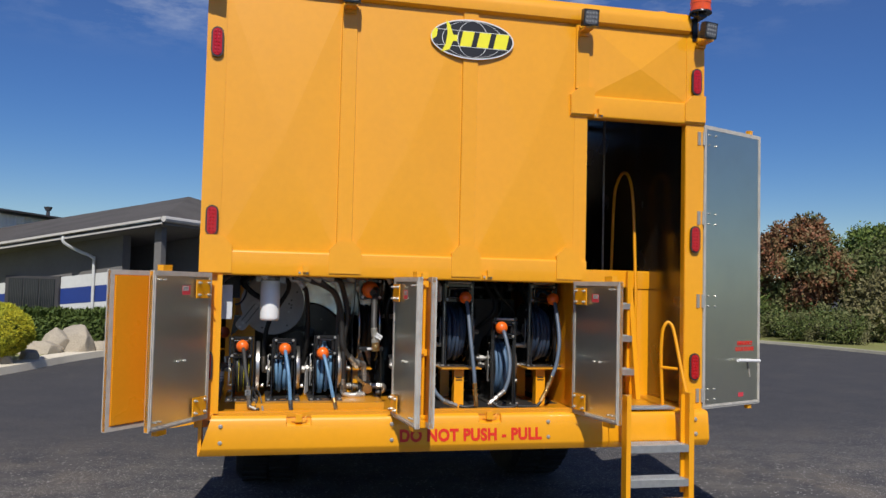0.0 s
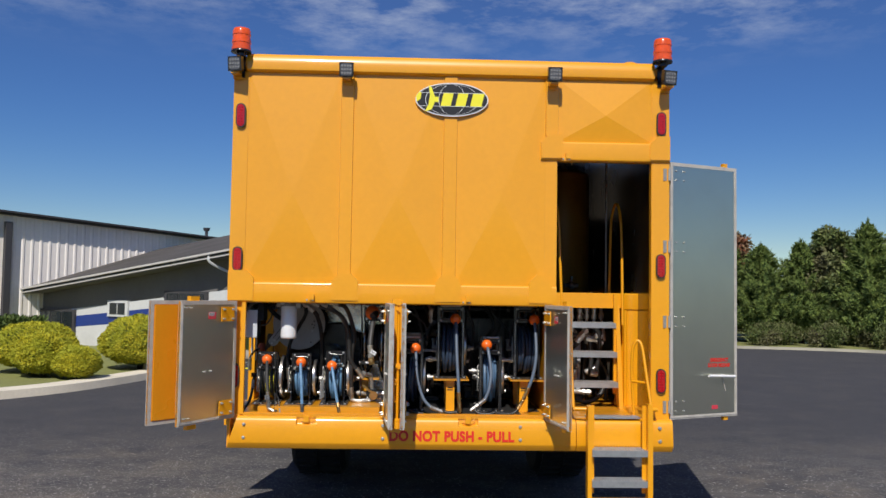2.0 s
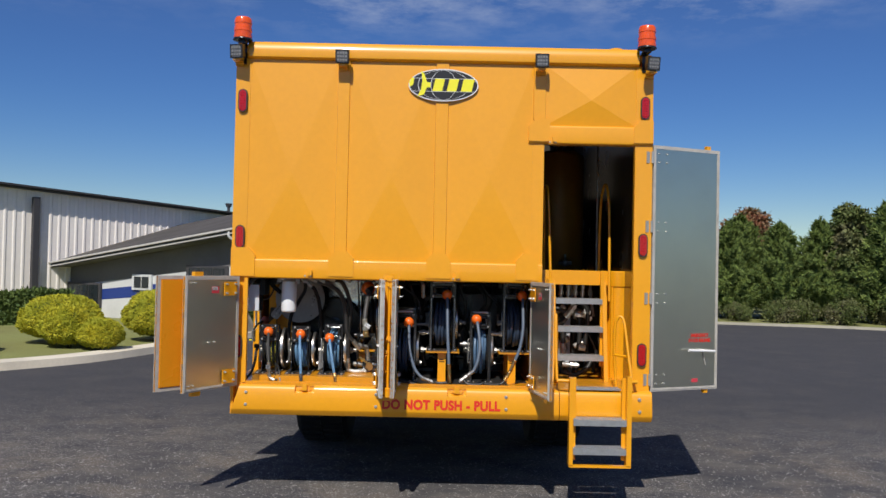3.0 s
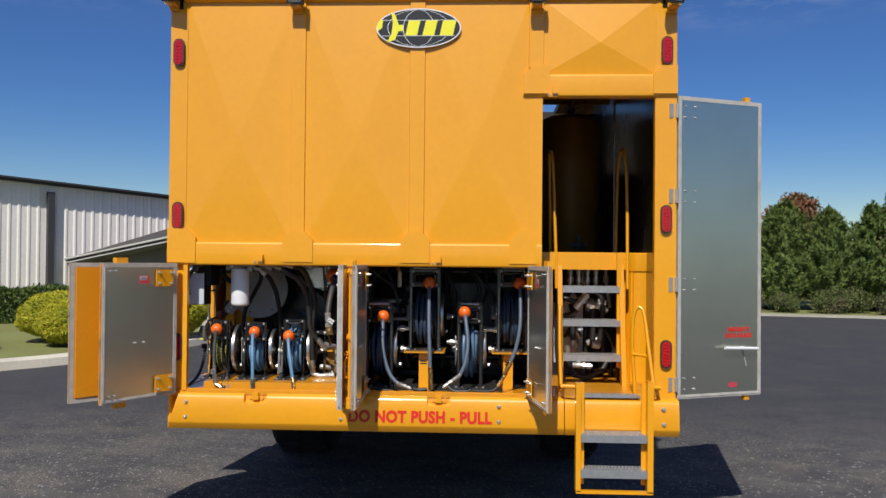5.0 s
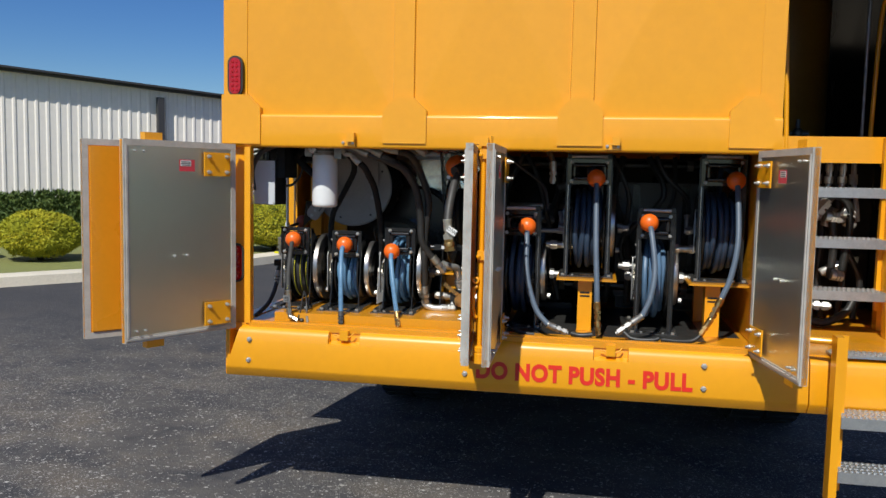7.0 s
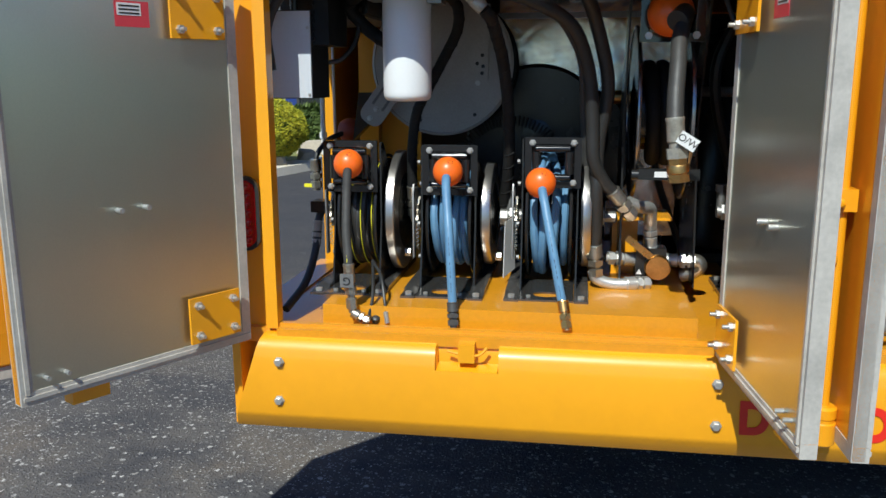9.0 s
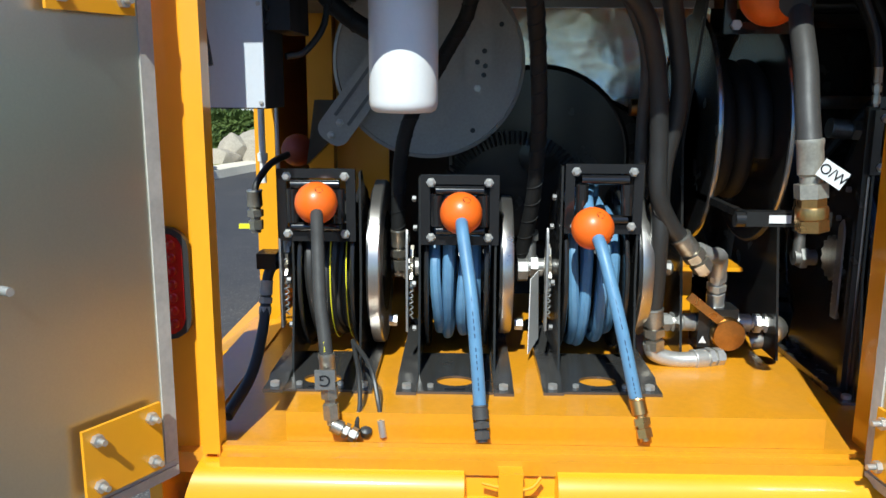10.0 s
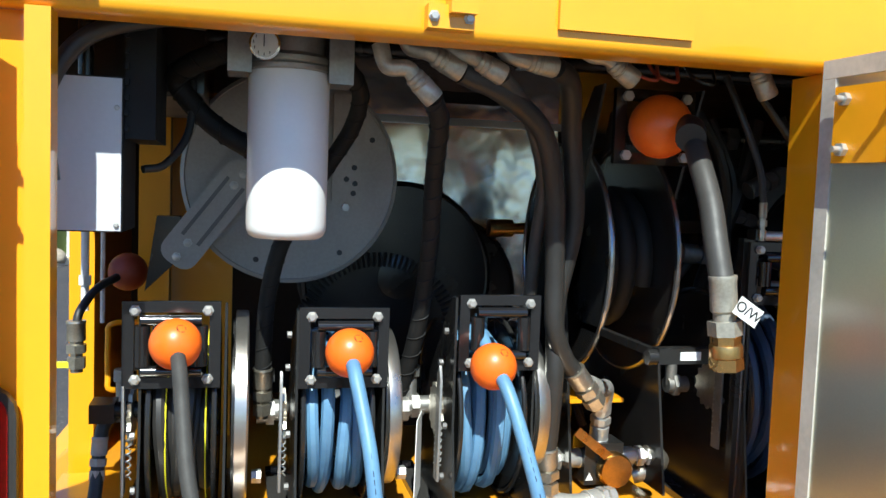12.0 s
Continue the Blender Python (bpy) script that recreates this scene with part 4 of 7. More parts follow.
hull("side_wall", bm)
hull("side_wall", box(bm_new(), X1 - 0.035, X1, 5.08, 10.4, 0.70, 3.46))
hull("front_wall", box(bm_new(), X0, X1, 10.4, 10.45, 0.7, 3.30))
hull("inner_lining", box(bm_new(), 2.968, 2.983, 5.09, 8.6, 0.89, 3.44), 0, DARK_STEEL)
hull("inner_lining", box(bm_new(), 2.12, 2.17, 5.09, 8.6, 1.742, 3.44), 0, SHADE_INNER)
hull("inner_lining", box(bm_new(), 2.17, 2.965, 8.5, 8.55, 1.80, 3.30), 0, SHADE_INNER)
hull("side_post", box(bm_new(), -0.098, -0.036, 5.80, 5.86, 0.89, 1.70), 0.006)
hull("inner_panel", box(bm_new(), -0.035, 0.095, 5.845, 5.86, 0.89, 1.70), 0.002)
hull("side_sill", box(bm_new(), X0, -0.16, 5.08, 5.78, 0.80, 0.89), 0.006)
bm = bm_new()       # flared bracket on the outside of the body
q = [bm.verts.new(c) for c in ((-0.235, 6.62, 0.84), (-0.235, 6.62, 0.70), (-0.235, 5.86, 0.70), (-0.235, 5.86, 0.84), (-0.34, 6.60, 0.82), (-0.34, 6.60, 0.70), (-0.44, 5.90, 0.66), (-0.44, 5.90, 0.72))]
for f in ((0, 1, 2, 3), (7, 6, 5, 4), (0, 3, 7, 4), (1, 5, 6, 2), (0, 4, 5, 1), (3, 2, 6, 7)):
    bm.faces.new([q[i] for i in f])
hull("side_bracket", bm, 0.008)
hull("pull_handle", tube(bm_new(), [(-0.096, 5.83, 1.20), (-0.150, 5.80, 1.20), (-0.156, 5.80, 1.17), (-0.156, 5.80, 1.09), (-0.150, 5.80, 1.06), (-0.096, 5.83, 1.06)], 0.006, 8, 4))
hull("upper_deck", box(bm_new(), -0.19, 2.165, 5.09, 8.5, 1.865, 1.905), 0, SHADE_INNER)
hull("landing", box(bm_new(), 2.17, 2.80, 5.66, 8.5, 1.715, 1.765), 0, SHADE_INNER)
hull("landing", box(bm_new(), 2.801, 2.965, 5.97, 8.5, 1.715, 1.765), 0, SHADE_INNER)
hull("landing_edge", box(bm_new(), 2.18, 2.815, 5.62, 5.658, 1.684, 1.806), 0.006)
hull("bulkhead", box(bm_new(), -0.19, 2.965, 6.45, 6.50, 0.88, 1.71), 0, SHADE_INNER)
hull("partition", box(bm_new(), 2.125, 2.145, 5.10, 6.44, 0.89, 1.74), 0.002)
hull("floor_pan", box(bm_new(), -0.19, 2.98, 5.02, 6.44, 0.85, 0.885), 0.004, YELLOW_FLOOR)
hull("reel_platform", box(bm_new(), -0.010, 0.880, 5.066, 6.1, 0.886, 0.938), 0.007, YELLOW_FLOOR)
hull("door_sill", box(bm_new(), -0.10, 2.10, 4.985, 5.03, 0.87, 0.895), 0.004, YELLOW_FLOOR)

# bumper: a folded sheet with a turned-under lip; two latch pockets are let into its top edge
FOLD = [(5.06, 0.884), (4.992, 0.880), (4.968, 0.872), (4.957, 0.852), (4.9535, 0.822), (4.9395, 0.702), (4.943, 0.690), (4.972, 0.652), (5.06, 0.652)]
SUNK = [(5.06, 0.884), (4.995, 0.881), (4.9925, 0.876), (4.990, 0.832), (4.9535, 0.822)] + FOLD[5:]


def bumper(name, xa_top, xa_low, xb, pockets=()):
    bm = bm_new()
    stations = [(xa_top, FOLD)]
    for c in pockets:
        stations += [(c - 0.073, FOLD), (c - 0.070, SUNK), (c + 0.070, SUNK), (c + 0.073, FOLD)]
    stations.append((xb, FOLD))
    rows = []
    for k, (x, fold) in enumerate(stations):
        rows.append([bm.verts.new((x if k else xa_low + (xa_top - xa_low) * (z - 0.652) / 0.232, y, z)) for y, z in fold])
    bm.faces.new(rows[0])
    bm.faces.new(rows[-1][::-1])
    n = len(FOLD)
    for p, q in zip(rows, rows[1:]):
        for i in range(n):
            j = (i + 1) % n
            bm.faces.new((p[i], q[i], q[j], p[j]))
    return part(name, bm, YELLOW, truck, sharp=50)


bump = bumper("bumper", -0.135, -0.205, 2.315, (0.36, 1.53))
bump2 = bumper("step_bumper", 2.32, 2.32, 3.028)
hull("bumper_end", plate(bm_new(), [(0, 0), (0.0, 0.215), (0.12, 0.215), (0.2, 0)], (-0.21, 4.975, 0.655), (0, 1, 0), (0, 0, 1), 0.02), 0.003)
hull("sill_riser", box(bm_new(), -0.112, 2.10, 5.012, 5.03, 0.872, 0.902), 0.005, YELLOW_FLOOR)
BOLT = bm_new()
lathe(BOLT, (0, 0, 0), (0, -1, 0), [(0.015, 0), (0.015, 0.003), (0.0115, 0.0035), (0.0115, 0.011), (0.009, 0.013)], 6)
BOLT_MESH = finish("bolt", BOLT, STEEL)


def bolt(parent, at, scale=1.0, m=None):
    ob = new("bolt", BOLT_MESH)
    ob.parent = parent
    if parent.parent is None:
        ob.matrix_parent_inverse = parent.matrix_basis.inverted()
    ob.matrix_basis = (m or Matrix.Translation(at)) @ Matrix.Diagonal((scale, scale, scale, 1))
    return ob


for x in (-0.085, 0.912, 1.908):
    bolt(bump, (x, 4.951, 0.825), 0.86)
    bolt(bump, (x, 4.943, 0.732), 0.86)
for z, y in ((0.825, 4.951), (0.732, 4.943)):
    bolt(bump2, (2.93, y, z))
for x in (0.36, 1.53):        # catches in the pockets
    bm = bm_new()
    box(bm, x - 0.020, x + 0.018, 4.958, 4.990, 0.842, 0.886)
    ct = part("latch_keeper", bevelled(bm, 0.004), YELLOW, bump)
    part("catch_pin", tube(bm_new(), [(x - 0.045, 4.968, 0.866), (x, 4.964, 0.858), (x + 0.03, 4.962, 0.862), (x + 0.046, 4.966, 0.878)], 0.0035, 8, 4), YELLOW, ct)


def lettering(body, size, m, material, parent, name="lettering", label="", stretch=1.0, bold=0.0):
    cu = bpy.data.curves.new(name, "FONT")
    cu.body, cu.size, cu.extrude, cu.align_x, cu.align_y, cu.offset, cu.space_character = body, size, 0.0006, "CENTER", "CENTER", bold, 1.0 + bold * 16
    tmp = bpy.data.objects.new(name, cu)
    me = bpy.data.meshes.new_from_object(tmp)
    bpy.data.objects.remove(tmp)
    me.materials.append(material)
    me.transform(m @ Matrix.Diagonal((stretch, 1, 1, 1)))
    ob = new(name, me)
    ob.parent = parent
    if parent.parent is None:
        ob.matrix_parent_inverse = parent.matrix_basis.inverted()
    return tagged(ob, label)


lettering("DO NOT PUSH - PULL", 0.098, pose(1.41, 4.9425, 0.750, 84.5, 0, 0), RED, bump, "warning_lettering", "red painted warning lettering", 0.885, 0.0044)


# ---- lamps on the body ----
def tail_lamp(x, z, y=YR - 0.006):
    bm = plate(bm_new(), stadium(0.072, 0.180), (x, y - 0.010, z), (1, 0, 0), (0, 0, 1), 0.012)
    g = part("tail_lamp", bevelled(bm, 0.004), RUBBER, truck, "oval red tail lamp in a black grommet")
    bm = plate(bm_new(), stadium(0.054, 0.162), (x, y - 0.020, z), (1, 0, 0), (0, 0, 1), 0.006)
    part("lens", bevelled(bm, 0.0025), LAMP_RED, g)
    for k in range(-3, 4):
        for s in (-1, 1):
            part("diode", lathe(bm_new(), (x + s * 0.010, y - 0.0255, z + k * 0.021), (0, -1, 0), [(0.0085, 0), (0.006, 0.003), (0.001, 0.004)], 10), LAMP_RED, g)


for x, z in ((-0.18, 3.075), (-0.176, 2.015), (2.955, 3.08), (2.953, 2.012), (2.956, 1.162)):
    tail_lamp(x, z)
tail_lamp(-0.180, 1.165, YR + 0.014)


def work_lamp(x, z, y, face=0.0):
    bm = box(bm_new(), -0.052, 0.052, 0.0, 0.045, -0.052, 0.052)
    bevelled(bm, 0.021, 4)
    m = pose(x, y, z, 8, 0, face)
    bm.transform(m)
    lamp = part("work_lamp", bm, BLACK, truck, "small square black LED work lamp")
    lens_out = [(sx * 0.025 + 0.018 * math.cos(a), sz * 0.025 + 0.018 * math.sin(a)) for sx, sz, a0 in ((1, 1, 0.0), (-1, 1, 1.571), (-1, -1, 3.142), (1, -1, 4.712)) for a in (a0, a0 + 0.524, a0 + 1.047, a0 + 1.571)]
    bm = bevelled(plate(bm_new(), lens_out, (0, 0.002, 0), (1, 0, 0), (0, 0, 1), 0.006), 0.002)
    bm.transform(m)
    part("lens", bm, LAMP_GLASS, lamp)
    for k in range(5):
        b2 = box(bm_new(), -0.042 + k * 0.02, -0.038 + k * 0.02, 0.0455, 0.062, -0.04, 0.04)
        b2.transform(m)
        part("cooling_fin", b2, BLACK, lamp)
    for i in range(4):
        for j in range(3):
            d = lathe(bm_new(), (-0.030 + i * 0.02, -0.0045, -0.026 + j * 0.026), (0, -1, 0), [(0.0085, 0), (0.007, 0.002)], 10)
            d.transform(m)
            part("diode", d, CAST, lamp)
    bm = bm_new()
    box(bm, x - 0.030, x + 0.030, y + 0.02, YR - 0.012, z - 0.064, z - 0.052)
    box(bm, x - 0.030, x + 0.030, YR - 0.030, YR - 0.013, z - 0.085, z - 0.020)
    box(bm, x - 0.012, x + 0.012, y + 0.03, y + 0.045, z - 0.07, z - 0.04)
    part("bracket", bevelled(bm, 0.003), YELLOW, lamp)


work_lamp(0.598, 3.407, 4.895)
work_lamp(2.131, 3.405, 4.88)
work_lamp(-0.212, 3.43, 4.89, -12)
work_lamp(2.985, 3.40, 4.88, 14)


def beacon(x):
    bm = bm_new()
    box(bm, x - 0.030, x + 0.030, 4.92, 5.04, 3.50, 3.512)
    box(bm, x - 0.018, x + 0.018, 5.016, 5.03, 3.36, 3.51)
    lathe(bm, (x, 4.95, 3.512), (0, 0, 1), [(0.030, 0), (0.030, 0.014), (0.074, 0.016), (0.074, 0.024), (0.070, 0.03)], 28)
    b = part("beacon", bm, BLACK, truck, "amber warning beacon on a black base")
    bm = bm_new()
    lathe(bm, (x, 4.95, 3.542), (0, 0, 1), [(0.0696, 0), (0.0708, 0.02), (0.0667, 0.022), (0.0667, 0.05), (0.0696, 0.052), (0.0690, 0.075), (0.0650, 0.077), (0.0638, 0.11),
                                            (0.0673, 0.112), (0.0650, 0.145), (0.0580, 0.160), (0.0348, 0.166)], 28)
    part("dome", bm, BEACON, b, "ribbed amber dome")


beacon(-0.178)
beacon(2.945)
hull("roof_cap", lathe(bm_new(), (2.74, 5.12, 3.54), (0, 0, 1), [(0.06, 0), (0.06, 0.018), (0.045, 0.028)], 20))

# ---- oval badge ----
bm = bm_new()
oval = lambda a, b, n=48: [(a * math.cos(2 * math.pi * i / n), b * math.sin(2 * math.pi * i / n)) for i in range(n)]
LX, LZ = 1.378, 3.226
badge = part("oval_badge", plate(bm, oval(0.272, 0.127), (LX, YR - 0.0288, LZ), (1, 0, 0), (0, 0, 1), 0.0015), LABEL_WHITE, truck, "black oval badge with a white rim and yellow shapes")
part("badge_field", plate(bm_new(), oval(0.264, 0.119), (LX, YR - 0.0303, LZ), (1, 0, 0), (0, 0, 1), 0.001), INK, badge)
bm = bm_new()
for a in (0.10, 0.20):
    o, i_ = oval(a, 0.117, 40), oval(a - 0.004, 0.1155, 40)
    for k in range(40):
        plate(bm, [o[k], o[(k + 1) % 40], i_[(k + 1) % 40], i_[k]], (LX, YR - 0.0312, LZ), (1, 0, 0), (0, 0, 1), 0.0006)
for z in (-0.05, 0.05):
    plate(bm, [(-0.235, z - 0.0015), (0.235, z - 0.0015), (0.235, z + 0.0015), (-0.235, z + 0.0015)], (LX, YR - 0.0312, LZ), (1, 0, 0), (0, 0, 1), 0.0006)
part("badge_line", bm, LABEL_WHITE, badge)
bm = bm_new()
for x, w in ((-0.085, 0.075), (0.025, 0.075), (0.135, 0.085)):
    plate(bm, [(x, -0.048), (x + w, -0.048), (x + w + 0.022, 0.048), (x + 0.022, 0.048)], (LX, YR - 0.0318, LZ), (1, 0, 0), (0, 0, 1), 0.0006)
part("badge_bar", bm, LOGO_YELLOW, badge)
bm = plate(bm_new(), [(-0.205, -0.095), (-0.150, -0.075), (-0.128, -0.02), (-0.10, -0.02), (-0.10, 0.02), (-0.128, 0.02), (-0.150, 0.085), (-0.175, 0.11), (-0.165, 0.03), (-0.175, -0.04)],
           (LX, YR - 0.0318, LZ), (1, 0, 0), (0, 0, 1), 0.0006)
plate(bm, [(-0.262, -0.02), (-0.235, 0.0), (-0.228, 0.05), (-0.245, 0.055), (-0.268, 0.02)], (LX, YR - 0.0318, LZ), (1, 0, 0), (0, 0, 1), 0.0006)
part("badge_shape", bm, LOGO_YELLOW, badge)


# ---- doors ----
def leaf(name, hinge, tip, z0, z1, inner_left, label, yellow_face=False, plates=True, sticker=True, pegs=True, width=None):
    """A door leaf from its hinge to its tip in plan. Its own axes: u from the hinge, v towards the inner face, z up."""
    h, t = Vector((*hinge, 0)), Vector((*tip, 0))
    d = (t - h).normalized()
    w = width or (t - h).length
    n = Vector((-d.y, d.x, 0)) * (1 if inner_left else -1)
    m = Matrix(((d.x, n.x, 0, h.x), (d.y, n.y, 0, h.y), (0, 0, 1, 0), (0, 0, 0, 1)))

    def add(nm, bm, material, parent, lab="", bev=0.0):
        if bev:
            bevelled(bm, bev)
        bm.transform(m)
        return part(nm, bm, material, parent, lab)

    door = add(name, box(bm_new(), 0, w, -0.016, 0.004, z0, z1), YELLOW_DOOR, truck, label, 0.003)
    if not yellow_face:
        add("inner_skin", box(bm_new(), 0.02, w - 0.02, 0.0045, 0.008, z0 + 0.02, z1 - 0.02), DOOR_SKIN, door, "brushed grey metal inner skin")
    s = 0.016
    g = 0.024
    for a, b, c, e in ((0, w, z0 - 0.002, z0 + g), (0, w, z1 - g, z1 + 0.002), (0, g, z0 + g + 0.0005, z1 - g - 0.0005), (w - g, w, z0 + g + 0.0005, z1 - g - 0.0005)):
        add("edge_seal", box(bm_new(), a, b, -0.0175, 0.0105, c, e), SEAL, door, "pale cream edge seal", 0.005)
    for a, b, c, e in ((0.004, w - 0.004, z0 + 0.008, z0 + 0.016), (w - 0.016, w - 0.008, z0 + 0.02, z1 - 0.02)):
        add("seal_bead", box(bm_new(), a, b, 0.0100, 0.0145, c, e), SEAL, door, "", 0.002)
    if yellow_face:
        add("door_panel", box(bm_new(), 0.03, w - 0.03, -0.024, -0.0165, z0 + 0.03, z1 - 0.03), YELLOW_DOOR, door, "", 0.003)
    if plates:
        for zc in (z0 + 0.082, z1 - 0.092):
            p = add("hinge_plate", box(bm_new(), 0.040, 0.172, 0.020, 0.026, zc - 0.052, zc + 0.052), YELLOW, door, "yellow hinge plate", 0.002)
            for du, dz in ((0.060, 0.034), (0.152, 0.034), (0.060, -0.034), (0.152, -0.034)):
                bm = bm_new()
                cyl(bm, (du, 0.026, zc + dz), (du, 0.046, zc + dz), 0.0045, None, 10)
                lathe(bm, (du, 0.026, zc + dz), (0, 1, 0), [(0.0095, 0), (0.0095, 0.008)], 6)
                add("stud", bm, STEEL, p)
    if pegs:
        for du in (0.252, 0.312):
            add("stud", cyl(bm_new(), (du, 0.008, z0 + 0.348), (du, 0.026, z0 + 0.348), 0.006, None, 10), STEEL, door)
        for zc in (z0 - 0.036, z1 + 0.004):
            add("latch_block", box(bm_new(), w - 0.19, w - 0.11, -0.05, -0.015, zc - 0.002, zc + 0.03), YELLOW, door, "", 0.004)
        for du in (0.05, 0.09):
            for zc in (z1 - 0.045, z0 + 0.045):
                add("stud", cyl(bm_new(), (w - du, 0.008, zc), (w - du, 0.024, zc), 0.0045, None, 8), STEEL, door)
    if sticker:
        su = 0.21
        lab = add("warning_label", box(bm_new(), su, su + 0.075, 0.0085, 0.0092, z1 - 0.125, z1 - 0.075), LABEL_RED, door, "small red and white warning label")
        add("label_field", box(bm_new(), su + 0.018, su + 0.070, 0.0094, 0.0098, z1 - 0.103, z1 - 0.079), LABEL_WHITE, lab)
        bm = bm_new()
        for k in range(3):
            box(bm, su + 0.022, su + 0.066, 0.010, 0.0103, z1 - 0.100 + k * 0.007, z1 - 0.097 + k * 0.007)
        add("label_bar", bm, INK, lab)
    return door, add


leaf("compartment_door", (-0.170, 4.980), (-0.438, 4.512), 0.872, 1.706, True, "open compartment door with a grey metal inner face")
leaf("compartment_door", (0.922, 4.995), (0.974, 4.500), 0.872, 1.706, False, "open compartment door with a grey metal inner face")
leaf("compartment_door", (1.052, 4.995), (1.060, 4.500), 0.872, 1.706, True, "open compartment door with a grey metal inner face")
leaf("compartment_door", (2.096, 5.003), (2.183, 4.510), 0.872, 1.708, False, "open compartment door with a grey metal inner face")
leaf("side_door", (-0.245, 5.06), (-0.660, 4.570), 0.870, 1.706, False, "open side compartment door showing its yellow outer face", True, False, False, False)
door, add = leaf("entry_door", (3.030, 5.045), (3.632, 5.300), 0.878, 2.797, False, "tall open entry door with a grey metal inner face", False, False, False, False)
for zc in (2.70, 2.16, 1.60, 0.97):        # butt hinges with through bolts
    bm = bm_new()
    box(bm, -0.062, -0.005, 0.0, 0.008, zc - 0.045, zc + 0.045)
    cyl(bm, (-0.016, 0.018, zc - 0.045), (-0.016, 0.018, zc + 0.045), 0.011, None, 14)
    add("hinge", bm, STEEL, door, "grey steel butt hinge")
    for du in (0.055, 0.13):
        for dz in (-0.035, 0.035):
            bm = cyl(bm_new(), (du, 0.008, zc + dz), (du, 0.018, zc + dz), 0.006, None, 10)
            add("stud", bm, STEEL, door)
bm = bm_new()
cyl(bm, (0.34, 0.045, 1.192), (0.60, 0.045, 1.182), 0.011, None, 12)
cyl(bm, (0.50, 0.0, 1.187), (0.50, 0.05, 1.187), 0.010, None, 12)
h = add("door_handle", bm, LABEL_WHITE, door, "long white door release bar")
add("handle_stop", cyl(bm_new(), (0.50, 0.012, 1.187), (0.535, 0.012, 1.07), 0.005, None, 10), CHARCOAL, h)
dd = Vector((3.632 - 3.030, 5.300 - 5.045, 0)).normalized()
dn = Vector((dd.y, -dd.x, 0))
for words, z in (("EMERGENCY", 1.306), ("DOOR RELEASE", 1.266)):
    at = Vector((3.030, 5.045, 0)) + dd * 0.475 + dn * 0.0088 + Vector((0, 0, z))
    m = Matrix(((dd.x, 0, dn.x, at.x), (dd.y, 0, dn.y, at.y), (0, 1, 0, at.z), (0, 0, 0, 1)))
    lettering(words, 0.038, m, RED, door, "release_lettering", "red printed release notice", 0.80, 0.0016)
add("warning_label", box(bm_new(), 0.40, 0.46, 0.0085, 0.0095, 0.935, 0.965), LABEL_RED, door, "small red label")
add("latch_block", box(bm_new(), 0.53, 0.57, -0.03, 0.0, 2.795, 2.83), YELLOW, door, "", 0.004)
add("latch_block", box(bm_new(), 0.53, 0.57, -0.03, 0.0, 0.845, 0.88), YELLOW, door, "", 0.004)

# lock rod on the outer face of a centre door
lr = hull("lock_rod", tube(bm_new(), [(1.020, 4.590, 1.715), (1.020, 4.590, 0.93)], 0.0095, 12, 1), 0, None, "yellow door lock rod with a short handle")
for z in (1.67, 1.285):
    bm = box(bm_new(), 1.006, 1.038, 4.571, 4.609, z - 0.018, z + 0.018)
    gd = part("rod_guide", bevelled(bm, 0.005), YELLOW, lr)
    part("bolt", lathe(bm_new(), (1.012, 4.571, z - 0.004), (-0.4, -1, 0), [(0.008, 0), (0.008, 0.006), (0.005, 0.009)], 10), YELLOW, gd)
part("eyelet", ring(bm_new(), (1.002, 4.578, 1.188), (0.3, 1, 0), 0.011, 0.0045, 20, 8), YELLOW, lr)
part("handle", tube(bm_new(), [(1.008, 4.580, 1.165), (0.996, 4.575, 1.150), (0.994, 4.575, 1.09), (0.998, 4.575, 1.055), (1.008, 4.580, 1.045)], 0.0075, 10, 6), YELLOW, lr)
part("cam", lathe(bm_new(), (1.020, 4.590, 0.862), (0, 0, 1), [(0.020, 0), (0.023, 0.003), (0.023, 0.040), (0.021, 0.042), (0.021, 0.048), (0.023, 0.050), (0.023, 0.066), (0.018, 0.070)], 20), YELLOW, lr)
part("cam", bevelled(box(bm_new(), 1.002, 1.036, 4.570, 4.607, 1.700, 1.732), 0.006), YELLOW, lr)
for x in (0.362, 1.505, 2.235):
    z = 1.725 if x < 2 else 2.80
    bm = bm_new()
    box(bm, x - 0.03, x + 0.03, 4.985, 5.02, z - 0.018, z + 0.012)
    box(bm, x - 0.004, x + 0.03, 4.97, 5.0, z, z + 0.04)
    k = hull("latch_keeper", bm, 0.003)
    for dx in (-0.045, 0.045):
        bolt(k, (x + dx * 0.5, 4.984, z - 0.004), 0.5)

# ---- steps and rails of the truck ----


def tread(name, x0, x1, y0, y1, ztop, parent, front=0.038):
    bm = bm_new()
    box(bm, x0, x1, y0, y1, ztop - 0.006, ztop)
    box(bm, x0, x1, y0, y0 + 0.004, ztop - front, ztop - 0.006)
    box(bm, x0, x1, y1 - 0.004, y1, ztop - front, ztop - 0.006)
    n = int((x1 - x0) / 0.021)
    for r in range(4):
        for i in range(n):
            lathe(bm, (x0 + 0.012 + 0.021 * i + 0.005 * (r % 2), y0 + 0.014 + r * (y1 - y0 - 0.028) / 3, ztop), (0, 0, 1), [(0.0085, -0.001), (0.007, 0.005), (0.0045, 0.005)], 6)
    return part(name, bm, TREAD, parent, "perforated aluminium step tread")


